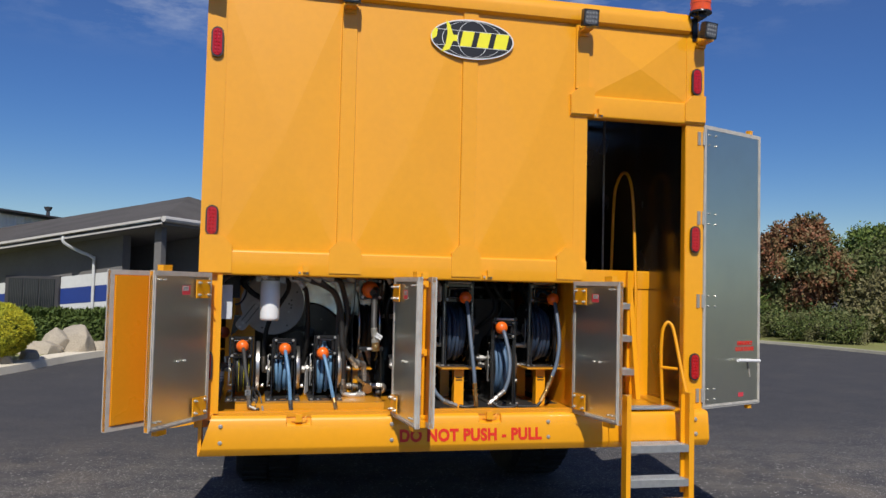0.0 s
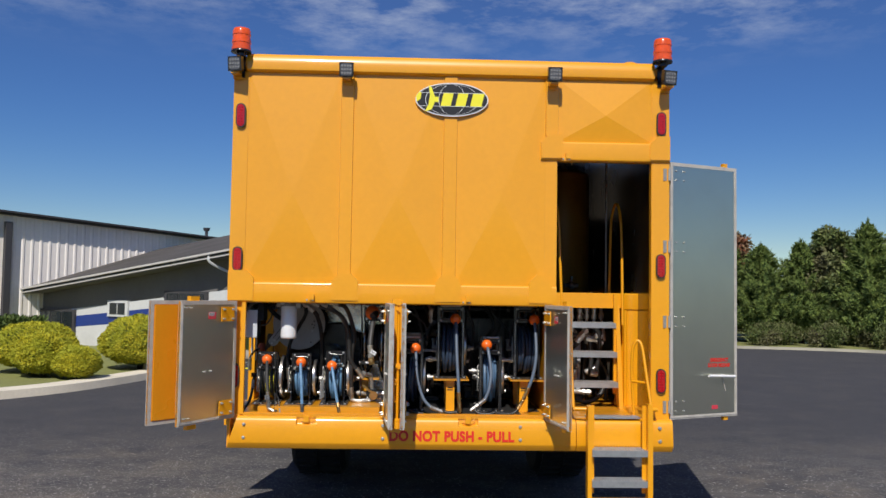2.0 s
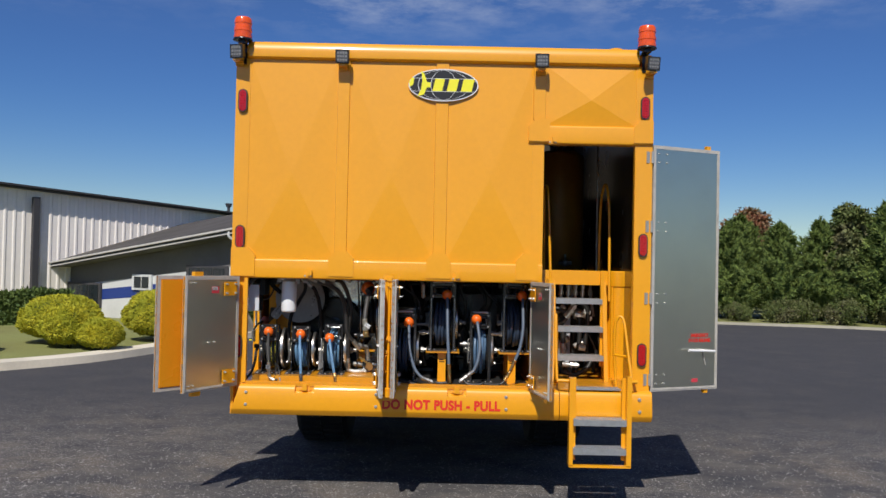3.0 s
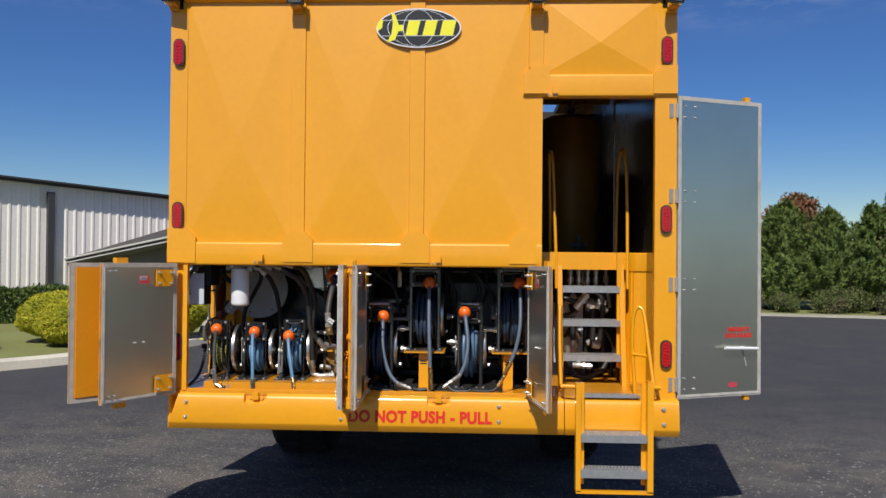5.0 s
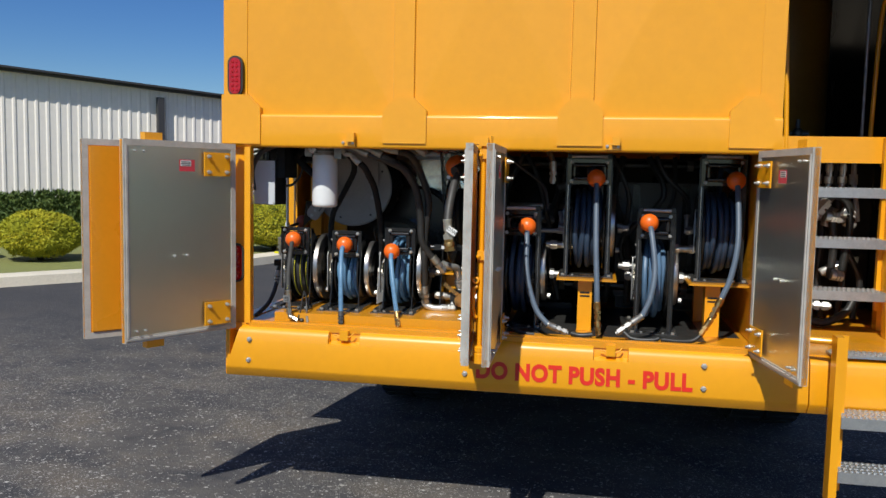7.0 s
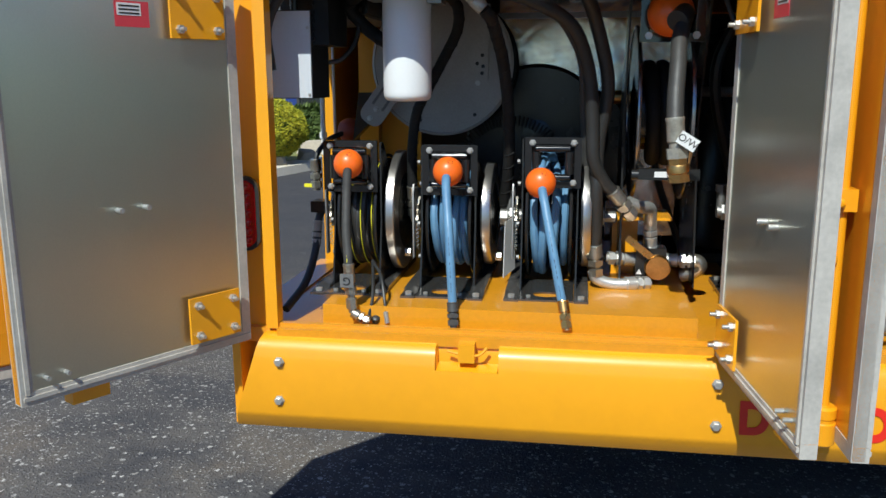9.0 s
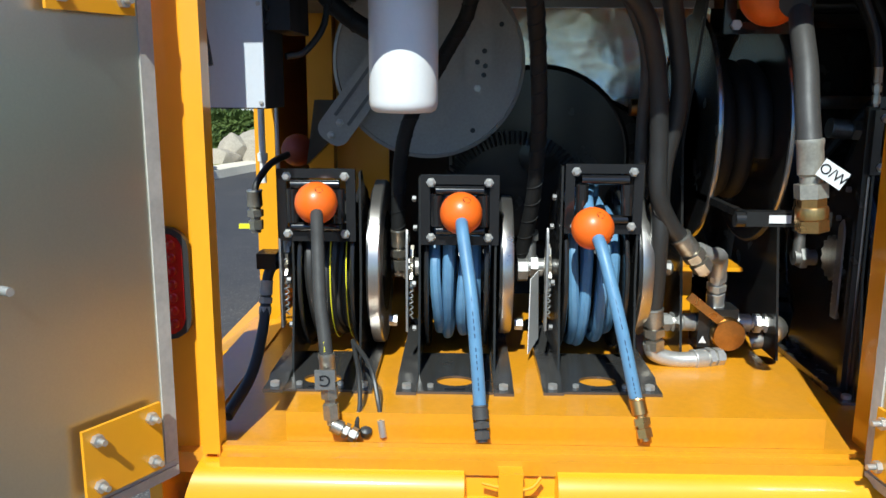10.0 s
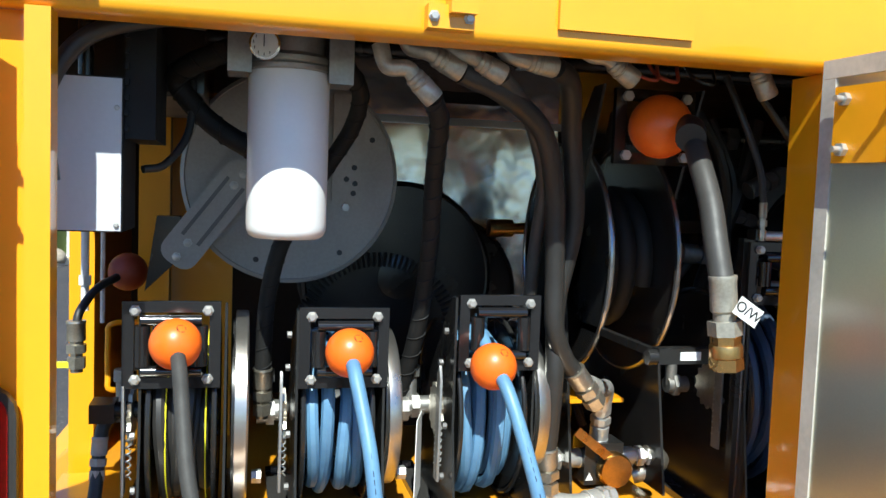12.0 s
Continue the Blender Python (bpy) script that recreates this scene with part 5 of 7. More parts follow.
lad = hull("ladder", bevelled(box(bm_new(), 2.372, 2.402, 4.80, 4.87, 0.345, 1.0), 0.004), 0, None, "folding yellow entry ladder with aluminium treads")
part("stringer", bevelled(box(bm_new(), 2.803, 2.838, 4.80, 4.87, 0.345, 1.015), 0.004), YELLOW, lad)
part("bottom_bar", bevelled(box(bm_new(), 2.374, 2.836, 4.80, 4.835, 0.335, 0.352), 0.003), YELLOW, lad)
part("back_flange", bevelled(box(bm_new(), 2.775, 2.802, 4.855, 4.868, 0.38, 1.0), 0.002), YELLOW, lad)
part("back_flange", bevelled(box(bm_new(), 2.403, 2.428, 4.855, 4.868, 0.38, 1.0), 0.002), YELLOW, lad)
tread("tread", 2.404, 2.801, 4.80, 4.93, 0.690, lad, 0.045)
tread("tread", 2.404, 2.801, 4.80, 4.93, 0.475, lad, 0.045)
for xa, xb in ((2.30, 2.39), (2.90, 2.82)):
    bm = bm_new()
    cyl(bm, (xa, 4.92, 0.965), (xb, 4.90, 0.965), 0.014)
    cyl(bm, (xa, 4.92, 0.965), (xa, 5.03, 0.94), 0.012)
    part("pivot_pin", bm, YELLOW, lad)
lad2 = hull("inner_ladder", plate(bm_new(), [(5.46, 0.886), (5.52, 0.886), (5.67, 1.714), (5.61, 1.714)], (2.760, 0, 0), (0, 1, 0), (0, 0, 1), 0.032), 0.003, None, "yellow inner ladder with aluminium treads")
part("stringer", bevelled(plate(bm_new(), [(5.46, 0.886), (5.52, 0.886), (5.67, 1.714), (5.61, 1.714)], (2.330, 0, 0), (0, 1, 0), (0, 0, 1), 0.032), 0.003), YELLOW, lad2)
for z, y in ((1.565, 5.60), (1.332, 5.56), (1.095, 5.52)):
    tread("tread", 2.364, 2.758, y - 0.03, y + 0.10, z, lad2, 0.042)
tread("sill_tread", 2.40, 2.79, 4.962, 5.055, 0.902, truck, 0.012)
hull("post", box(bm_new(), 2.742, 2.772, 5.58, 5.61, 1.0, 1.80), 0.003)


def rail(name, pts, r=0.0115):
    return hull(name, tube(bm_new(), pts, r, 12, 6))


rail("grab_rail", [(2.785, 5.12, 0.895), (2.765, 5.11, 1.20), (2.768, 5.10, 1.38), (2.79, 5.09, 1.445), (2.815, 5.08, 1.445), (2.832, 5.06, 1.39), (2.848, 5.01, 1.20), (2.868, 4.95, 0.97)])
rail("grab_rail", [(2.305, 5.12, 0.895), (2.310, 5.11, 1.20), (2.305, 5.10, 1.40), (2.300, 5.085, 1.455), (2.295, 5.06, 1.40), (2.292, 5.01, 1.20), (2.295, 4.95, 0.97)])
hull("rail_tie", cyl(bm_new(), (2.765, 5.11, 1.15), (2.845, 5.03, 1.145), 0.010))
rail("hand_rail", [(2.325, 5.62, 1.55), (2.318, 5.63, 1.85), (2.30, 5.66, 2.35), (2.292, 5.70, 2.50), (2.292, 5.82, 2.54), (2.292, 5.93, 2.50), (2.30, 5.97, 2.35), (2.31, 6.0, 1.765)])
rail("hand_rail", [(2.818, 5.60, 1.55), (2.820, 5.62, 1.80), (2.822, 5.67, 2.30), (2.815, 5.72, 2.50), (2.812, 5.82, 2.56), (2.810, 5.92, 2.50), (2.805, 5.97, 2.35), (2.80, 6.0, 1.765)])
col = hull("corner_column", lathe(bm_new(), (2.945, 5.825, 0.886), (0, 0, 1), [(0.128, 0), (0.128, 0.785)], 40))
part("column_cap", lathe(bm_new(), (2.945, 5.825, 1.672), (0, 0, 1), [(0.128, 0), (0.137, 0.002), (0.139, 0.012), (0.139, 0.128), (0.132, 0.134)], 40), YELLOW, col)
part("seam_pipe", tube(bm_new(), [(2.868, 5.712, 0.886), (2.868, 5.712, 1.60), (2.868, 5.712, 1.668)], 0.013, 10, 1), YELLOW, col)
part("column_web", bevelled(box(bm_new(), 2.792, 2.822, 5.70, 5.76, 0.886, 1.67), 0.003), YELLOW, col)

# ---- chassis ----
bm = bm_new()
box(bm, 0.85, 0.97, 6.0, 10.3, 0.48, 0.80)
box(bm, 1.83, 1.95, 6.0, 10.3, 0.48, 0.80)
for y in (6.3, 6.8, 8.2):
    box(bm, 0.972, 1.828, y, y + 0.12, 0.52, 0.76)
hull("chassis_frame", bm, 0, BLACK)
bm = box(bm_new(), -0.15, 2.95, 5.12, 10.3, 0.80, 0.848)
hull("sub_floor", bm, 0, BLACK)
for x0, x1 in ((-0.02, 0.50), (2.30, 2.82)):
    bm = bm_new()
    lathe(bm, (x0, 7.3, 0.62), (1, 0, 0), [(0.42, 0), (0.58, 0.01), (0.615, 0.05), (0.62, 0.10), (0.62, x1 - x0 - 0.10), (0.615, x1 - x0 - 0.05), (0.58, x1 - x0 - 0.01), (0.42, x1 - x0)], 44)
    for k in range(40):
        a = 2 * math.pi * k / 40
        for s in (0.06, (x1 - x0) / 2 + 0.01):
            b2 = box(bm_new(), x0 + s, x0 + s + (x1 - x0) / 2 - 0.07, -0.03, 0.03, 0.615, 0.64)
            b2.transform(Matrix.Translation((0, 7.3, 0.62)) @ Matrix.Rotation(a + (0.08 if s > 0.1 else 0), 4, "X"))
            tmp = bpy.data.meshes.new("tread_block")
            b2.to_mesh(tmp)
            b2.free()
            bm.from_mesh(tmp)
            bpy.data.meshes.remove(tmp)
    w = hull("wheel", bm, 0, TYRE, "black off-road tyre under the body")
    bm = lathe(bm_new(), (x0 + 0.05, 7.3, 0.62), (1, 0, 0), [(0.40, 0), (0.36, 0.03), (0.36, x1 - x0 - 0.13), (0.40, x1 - x0 - 0.10)], 30)
    part("rim", bm, BLACK, w)
bm = bm_new()
cyl(bm, (0.5, 7.3, 0.62), (2.3, 7.3, 0.62), 0.11)
hull("axle", bm, 0, BLACK)


# ---- hose reels ----
RIM_BLACK = mat("worn_bright_rim", (0.36, 0.35, 0.35), 0.22, 0.9, 0.1, 30, 200, 0.05, 0.0005, rough_vary=0.04)
def hex_nut(bm, c, axis, r, h):
    return lathe(bm, c, axis, [(r, 0), (r, h)], 6)


def fitting(bm, p0, p1, r):
    """A crimped hose end with two hexagons."""
    p0, p1 = Vector(p0), Vector(p1)
    d = p1 - p0
    L = d.length
    lathe(bm, p0, d, [(r * 1.25, 0), (r * 1.3, L * 0.04), (r * 1.2, L * 0.06), (r * 1.25, L * 0.38), (r * 0.9, L * 0.40), (r * 0.9, L * 0.46)], 16)
    lathe(bm, p0, d, [(r * 1.35, L * 0.46), (r * 1.35, L * 0.62)], 6)
    lathe(bm, p0, d, [(r * 0.85, L * 0.62), (r * 0.85, L * 0.70), (r * 1.25, L * 0.71), (r * 1.25, L * 0.92)], 6)
    lathe(bm, p0, d, [(r * 0.8, L * 0.92), (r * 0.8, L)], 14)
    return bm


def frame_ring(bm, x0, x1, z0, z1, t, y0, y1):
    """A flat rectangular frame in one piece."""
    out = ((x0, z0), (x1, z0), (x1, z1), (x0, z1))
    ins = ((x0 + t, z0 + t), (x1 - t, z0 + t), (x1 - t, z1 - t), (x0 + t, z1 - t))
    rows = [[bm.verts.new((x, y, z)) for x, z in c] for y, c in ((y0, out), (y1, out), (y1, ins), (y0, ins))]
    for r in range(4):
        p, q = rows[r], rows[(r + 1) % 4]
        for i in range(4):
            j = (i + 1) % 4
            bm.faces.new((p[i], p[j], q[j], q[i]))
    return bm


def hose_reel(cx, base, plate_box, yc, zc, R, w, hose, ball_at, path, label, end=None, ball_r=0.038, hose_r=0.0125, drum=0.165, drum_side=1, stripe=False, fill=1.0, group="hose reels in the compartment", posts=False, tip=None, marks=None, reach=0.04, loose=2.45):
    """A spring-driven hose reel: feet, arms, flanges, coil, spring case, roller guide, stopper ball and the loose hose end."""
    px0, px1, pz0, pz1, py = plate_box
    ob = thing("hose_reel", (cx, yc, base), label, "hose reel", group)
    h = w / 2
    for s in (-1, 1):
        bm = bm_new()
        a, b = sorted((cx + s * (h + 0.012), cx + s * (h + 0.048)))
        f0, f1 = py - reach, yc + 0.16
        plate(bm, [(f0, 0), (f1, 0), (f1, 0.0135), (f0 + 0.062, 0.0135), (f0 + 0.050, 0.0055), (f0, 0.0055)], (a, 0, base), (0, 1, 0), (0, 0, 1), b - a)
        p = part("foot", bevelled(bm, 0.0015), FOOT_STEEL, ob, "worn steel foot plate")
        for y in (py - reach + 0.022, yc + 0.13):
            bm = bm_new()
            hex_nut(bm, ((a + b) / 2, y, base + (0.005 if y < yc else 0.013)), (0, 0, 1), 0.009, 0.008)
            part("bolt", bm, STEEL, p)
        bm = plate(bm_new(), [(py - 0.03, base + 0.005), (yc + 0.12, base + 0.005), (yc + 0.05, zc), (yc + 0.02, zc + 0.06), (py + 0.03, pz1 - 0.005), (py + 0.005, pz1 - 0.005), (py + 0.003, zc)],
                   (cx + s * (h + 0.014), 0, 0), (0, 1, 0), (0, 0, 1), 0.004)
        part("side_arm", bm, BLACK, ob)
        bm = bm_new()
        x = cx + s * h
        lathe(bm, (x - 0.002, yc, zc), (1, 0, 0), [(R - 0.012, 0), (R - 0.012, 0.004)], 48)
        ring(bm, (x, yc, zc), (1, 0, 0), R - 0.004, 0.0045, 56, 8)
        for k in range(5):
            a = 2 * math.pi * k / 5 + 0.4
            cyl(bm, (x - 0.004, yc + 0.04 * math.cos(a), zc + 0.04 * math.sin(a)), (x + 0.004, yc + 0.04 * math.cos(a), zc + 0.04 * math.sin(a)), 0.006, None, 8)
        part("flange", bm, BLACK, ob, "black spool flange with a rolled rim")
    tray = part("base_plate", holed_plate(bm_new(), cx - h - 0.011, cx + h + 0.011, py - reach + 0.006, py + 0.10, base + 0.0005, base + 0.005, cx, py - reach + 0.062, 0.034, 0.026), FOOT_STEEL, ob)
    for k in (-1, 1):
        part("bolt", hex_nut(bm_new(), (cx + k * (h - 0.012), py - reach + 0.03, base + 0.005), (0, 0, 1), 0.006, 0.005), STEEL, tray)
    part("maker_plate", box(bm_new(), cx - 0.018, cx + 0.018, py - reach + 0.012, py - reach + 0.022, base + 0.0052, base + 0.0058), INK, tray, "black maker's plate")
    rng = random.Random(int(cx * 1000))
    bm = bm_new()
    n = max(3, int((w - 0.012) / (hose_r * loose)))
    wound = []
    span = w - 0.016 - 2 * hose_r
    for layer in range(2):
        for k in range(n * 26):
            f = k / (n * 26)
            turn = math.floor(f * n) + max(0.0, (f * n) % 1 - 0.7) / 0.3
            a = 2 * math.pi * (k % 26) / 26 + 1.3
            sag = noise.noise(Vector((math.floor(f * n) * 1.7 + cx * 9, math.cos(a) * 0.7, math.sin(a) * 0.7 + layer * 5)))
            x = cx - h + 0.008 + hose_r + span * (turn / n if layer else 1 - turn / n)
            x = min(max(x + (loose - 2.1) * 0.045 * noise.noise(Vector((a * 0.6, turn * 2.3 + cx, 7 + layer))), cx - h + 0.004 + hose_r), cx + h - 0.004 - hose_r)
            rr = R * fill - 0.046 + layer * hose_r * 1.6 + (0.006 + (loose - 2.1) * 0.055) * sag
            wound.append((x, yc + rr * math.cos(a), zc + rr * math.sin(a)))
    tube(bm, wound, hose_r, 9, 1, smooth=False)
    part("hose_coil", bm, hose, ob, "hose wound on the spool")
    bm = lathe(bm_new(), (cx - h, yc, zc), (1, 0, 0), [(R * fill - 0.075, 0), (R * fill - 0.075, w)], 30)
    part("core", bm, BLACK, ob)
    if stripe:
        bm = bm_new()
        for i in range(n):
            x = cx - h + 0.008 + hose_r + i * (w - 0.016 - 2 * hose_r) / max(1, n - 1)
            ring(bm, (x + 0.006, yc, zc), (1, 0, 0), R * fill - 0.0175, 0.0012, 44, 5)
        part("hose_stripe", bm, LOGO_YELLOW, ob, "thin yellow stripe on the hose")
    if drum:
        x = cx + drum_side * (h + 0.030)
        bm = lathe(bm_new(), (x, yc - 0.005, zc + 0.01), (drum_side, 0, 0), [(drum * 0.93, 0), (drum, 0.001), (drum, 0.019), (drum * 0.985, 0.022), (drum * 0.93, 0.022)], 56)
        c = part("spring_case", bm, DRUM_STEEL, ob, "polished steel spring case rim")
        bm = lathe(bm_new(), (x - drum_side * 0.004, yc - 0.005, zc + 0.01), (drum_side, 0, 0), [(drum * 0.93, 0), (drum * 0.93, 0.021), (drum * 0.5, 0.028), (0.03, 0.030)], 40)
        part("case_cover", bm, BLACK, c)
        bm = bm_new()
        lathe(bm, (x + drum_side * 0.038, yc, zc), (drum_side, 0, 0), [(0.026, 0), (0.026, 0.02), (0.016, 0.022), (0.016, 0.05), (0.010, 0.055)], 8)
        part("hub_nut", bm, CAST, ob)
        bm = hex_nut(bm_new(), (x + drum_side * 0.03, yc - 0.06, zc - 0.10), (drum_side, 0, 0), 0.012, 0.016)
        part("nut", bm, STEEL, ob)
    # far side: latch and swivel joint
    sx = cx - drum_side * (h + 0.02)
    bm = bm_new()
    cyl(bm, (sx, yc, zc), (sx - drum_side * 0.045, yc, zc), 0.017, None, 12)
    hex_nut(bm, (sx - drum_side * 0.02, yc, zc), (-drum_side, 0, 0), 0.024, 0.014)
    cyl(bm, (sx - drum_side * 0.035, yc, zc), (sx - drum_side * 0.035, yc, zc + 0.06), 0.012, None, 10)
    hex_nut(bm, (sx - drum_side * 0.035, yc, zc + 0.055), (0, 0, 1), 0.017, 0.02)
    part("swivel_joint", bm, CAST, ob, "dull plated swivel joint")
    for k, (dy, dz) in enumerate(((-0.13, -0.09), (-0.10, 0.10), (-0.14, 0.0), (-0.13, 0.16))):
        bm = hex_nut(bm_new(), (sx, yc + dy, zc + dz), (-drum_side, 0, 0), 0.006, 0.007)
        part("nut", bm, SLATE, ob)
    teeth = []
    for k in range(28):
        a = 2 * math.pi * k / 28
        r = 0.046 if k % 2 else 0.038
        teeth.append((r * math.cos(a), r * math.sin(a)))
    bm = plate(bm_new(), teeth, (sx - drum_side * 0.012, yc - 0.10, zc + 0.02), (0, 1, 0), (0, 0, 1), 0.006)
    part("ratchet_wheel", bm, ZINC_CLOUDY, ob, "toothed ratchet wheel")
    bm = bm_new()
    tube(bm, [(sx - drum_side * 0.012 + 0.006 * math.cos(k * 0.9), yc - 0.135 + 0.006 * math.sin(k * 0.9), zc - 0.07 + k * 0.0016) for k in range(70)], 0.0014, 5, 1, smooth=False)
    part("pawl_spring", bm, STEEL, ob)
    bm = plate(bm_new(), [(-0.012, -0.12), (0.012, -0.12), (0.010, 0.06), (-0.004, 0.075), (-0.014, 0.05)], (sx - drum_side * 0.018, yc - 0.145, zc + 0.03), (0, 1, 0), (0, 0, 1), 0.004)
    part("pawl", bm, CAST, ob)
    # roller guide
    bm = frame_ring(bm_new(), px0, px1, pz0, pz1, 0.017, py, py + 0.010)
    g = part("roller_guide", bevelled(bm, 0.0015), GLOSS_BLACK, ob, "black roller guide plate")
    for x in (px0 + 0.019, px1 - 0.019):
        for z in (pz0 + 0.014, pz1 - 0.014):
            bm = bm_new()
            lathe(bm, (x, py, z), (0, -1, 0), [(0.009, 0), (0.009, 0.002), (0.0072, 0.002), (0.0072, 0.008), (0.005, 0.010)], 6)
            part("bolt", bm, STEEL, g)
    for z in (pz0 + 0.028, pz1 - 0.028):
        bm = cyl(bm_new(), (px0 + 0.028, py - 0.006, z), (px1 - 0.028, py - 0.006, z), 0.0085, None, 12)
        part("roller", bm, GLOSS_BLACK, g)
    for x in (px0 + 0.030, px1 - 0.030):
        bm = cyl(bm_new(), (x, py - 0.004, pz0 + 0.036), (x, py - 0.004, pz1 - 0.036), 0.0115, None, 14)
        part("roller", bm, GLOSS_BLACK, g)
    if posts:       # upright angle irons that carry the guide
        for x in (px0 + 0.004, px1 - 0.004):
            bm = box(bm_new(), x - 0.011, x + 0.011, py + 0.012, py + 0.030, base, pz1 + 0.006)
            p = part("post", bevelled(bm, 0.002), BLACK, ob)
            part("post_edge", box(bm_new(), x - 0.0025, x + 0.0025, py + 0.009, py + 0.0118, base + 0.01, pz0 - 0.004), RIM_BLACK, p)
        bm = cyl(bm_new(), (px0 + 0.012, py - 0.004, pz1 + 0.012), (px1 - 0.012, py - 0.004, pz1 + 0.012), 0.009, None, 14)
        part("top_roller", bm, STEEL, g, "bright steel roller")
        for x in (px0 + 0.008, px1 - 0.008):
            part("roller_end", bevelled(box(bm_new(), x - 0.010, x + 0.010, py - 0.016, py + 0.012, pz1 + 0.0045, pz1 + 0.024), 0.003), BLACK, g)
    # stopper and loose end
    bm = ball(bm_new(), ball_at, ball_r)
    b = part("stopper_ball", bm, ORANGE, ob, "orange rubber hose stopper ball")
    bm = bm_new()
    lathe(bm, Vector(ball_at) + Vector((ball_r * 0.25, -ball_r * 0.62, ball_r * 0.70)), (0.25, -0.62, 0.7), [(0.007, -0.004), (0.007, 0.0005)], 12)
    part("screw_hole", bm, INK, b)
    bm = tube(bm_new(), [Vector(ball_at)] + [Vector(q) for q in path], hose_r, 12, 7)
    he = part("hose_end", bm, tip or hose, ob)
    if marks:       # printed marks along the hose
        way = glide([Vector(ball_at)] + [Vector(q) for q in path], 9)
        bm = bm_new()
        for i in range(9, len(way) - 4):
            if i % 5 != 4:
                p, q = way[i] + Vector((0, -hose_r * 0.97, 0)), way[i].lerp(way[i + 1], 0.62) + Vector((0, -hose_r * 0.97, 0))
                tube(bm, [p, q], 0.0010, 6, 1, smooth=False)
        tagged(part("printed_mark", bm, marks, he), "", kind="stuff")
    if end:
        bm = bm_new()
        fitting(bm, end[0], end[1], hose_r)
        if len(end) > 3:
            fitting(bm, end[1], end[3], hose_r * 0.9)
        part("coupling", bm, end[2], ob)
    bm = bm_new()
    tube(bm, [(cx + 0.02, yc + 0.05, zc + R * 0.6), (cx, py + 0.09, pz1 - 0.05), (ball_at[0], py + 0.02, (pz0 + pz1) / 2), tuple(ball_at)], hose_r, 10, 5)
    part("hose_lead", bm, hose, ob)
    return ob


PB = 0.938
R1 = hose_reel(0.027, PB, (-0.060, 0.084, 1.188, 1.322, 5.272), 5.43, 1.110, 0.165, 0.098, RUBBER, (0.021, 5.222, 1.266),
               [(0.031, 5.17, 1.235), (0.045, 5.10, 1.13), (0.058, 5.062, 1.07), (0.062, 5.052, 1.04)],
               "black spring hose reel with an orange stopper ball", ((0.062, 5.052, 1.045), (0.070, 5.048, 0.925), ZINC_CLOUDY, (0.112, 5.045, 0.905)), stripe=True, hose_r=0.0110, marks=LOGO_YELLOW, reach=0.120, tip=MATT_HOSE)
bm = box(bm_new(), 0.046, 0.079, 5.030, 5.033, 0.991, 1.024)
tg = part("tag", bevelled(bm, 0.001), CAST, R1, "grey metal letter tag")
lettering("G", 0.027, pose(0.0625, 5.029, 1.0075, 90, 180, 0), INK, R1, "tag_letter")
hose_reel(0.270, PB, (0.204, 0.347, 1.184, 1.313, 5.268), 5.43, 1.105, 0.160, 0.112, BLUE_HOSE, (0.278, 5.222, 1.250),
               [(0.281, 5.17, 1.225), (0.296, 5.11, 1.13), (0.306, 5.08, 1.03), (0.312, 5.066, 0.955)],
               "black spring hose reel wound with blue hose", ((0.312, 5.066, 0.955), (0.317, 5.05, 0.897), RUBBER_GREY), drum=0.140, hose_r=0.0110, marks=GREY_BLUE, reach=0.120)
hose_reel(0.530, PB, (0.467, 0.608, 1.206, 1.334, 5.275), 5.43, 1.110, 0.165, 0.112, BLUE_HOSE, (0.510, 5.218, 1.226),
               [(0.520, 5.165, 1.195), (0.545, 5.112, 1.085), (0.566, 5.085, 0.985), (0.572, 5.08, 0.96)],
               "black spring hose reel wound with blue hose", ((0.572, 5.08, 0.965), (0.585, 5.055, 0.900), BRASS), drum=0.145, hose_r=0.0110, marks=GREY_BLUE, reach=0.120)
FL = 0.886
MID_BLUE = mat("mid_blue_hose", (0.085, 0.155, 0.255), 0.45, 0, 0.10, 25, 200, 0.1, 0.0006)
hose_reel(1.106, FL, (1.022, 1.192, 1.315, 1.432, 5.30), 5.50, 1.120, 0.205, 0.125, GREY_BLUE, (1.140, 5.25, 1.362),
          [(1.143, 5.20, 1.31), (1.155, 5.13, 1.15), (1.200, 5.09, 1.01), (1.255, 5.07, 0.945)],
          "black spring hose reel wound with grey-blue hose", ((1.255, 5.07, 0.945), (1.345, 5.07, 0.91), CAST), drum=0.140, ball_r=0.041, posts=True, tip=SUNLIT_HOSE)
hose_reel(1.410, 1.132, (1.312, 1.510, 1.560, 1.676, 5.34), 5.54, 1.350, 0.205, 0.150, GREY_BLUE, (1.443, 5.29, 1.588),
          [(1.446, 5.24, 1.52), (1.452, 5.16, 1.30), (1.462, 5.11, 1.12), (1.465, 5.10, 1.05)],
          "black spring hose reel on a yellow stand", ((1.465, 5.10, 1.05), (1.470, 5.09, 0.965), BRASS, (1.475, 5.085, 0.905)), drum=0.150, ball_r=0.041, posts=True, tip=SUNLIT_HOSE)
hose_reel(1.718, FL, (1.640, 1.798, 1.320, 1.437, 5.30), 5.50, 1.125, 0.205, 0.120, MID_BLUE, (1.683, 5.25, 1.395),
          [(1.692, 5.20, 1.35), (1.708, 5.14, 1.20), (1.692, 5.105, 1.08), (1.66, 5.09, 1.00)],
          "black spring hose reel wound with blue hose", ((1.66, 5.09, 1.00), (1.55, 5.075, 0.918), CAST), drum=0.140, ball_r=0.041, posts=True, tip=SUNLIT_HOSE)
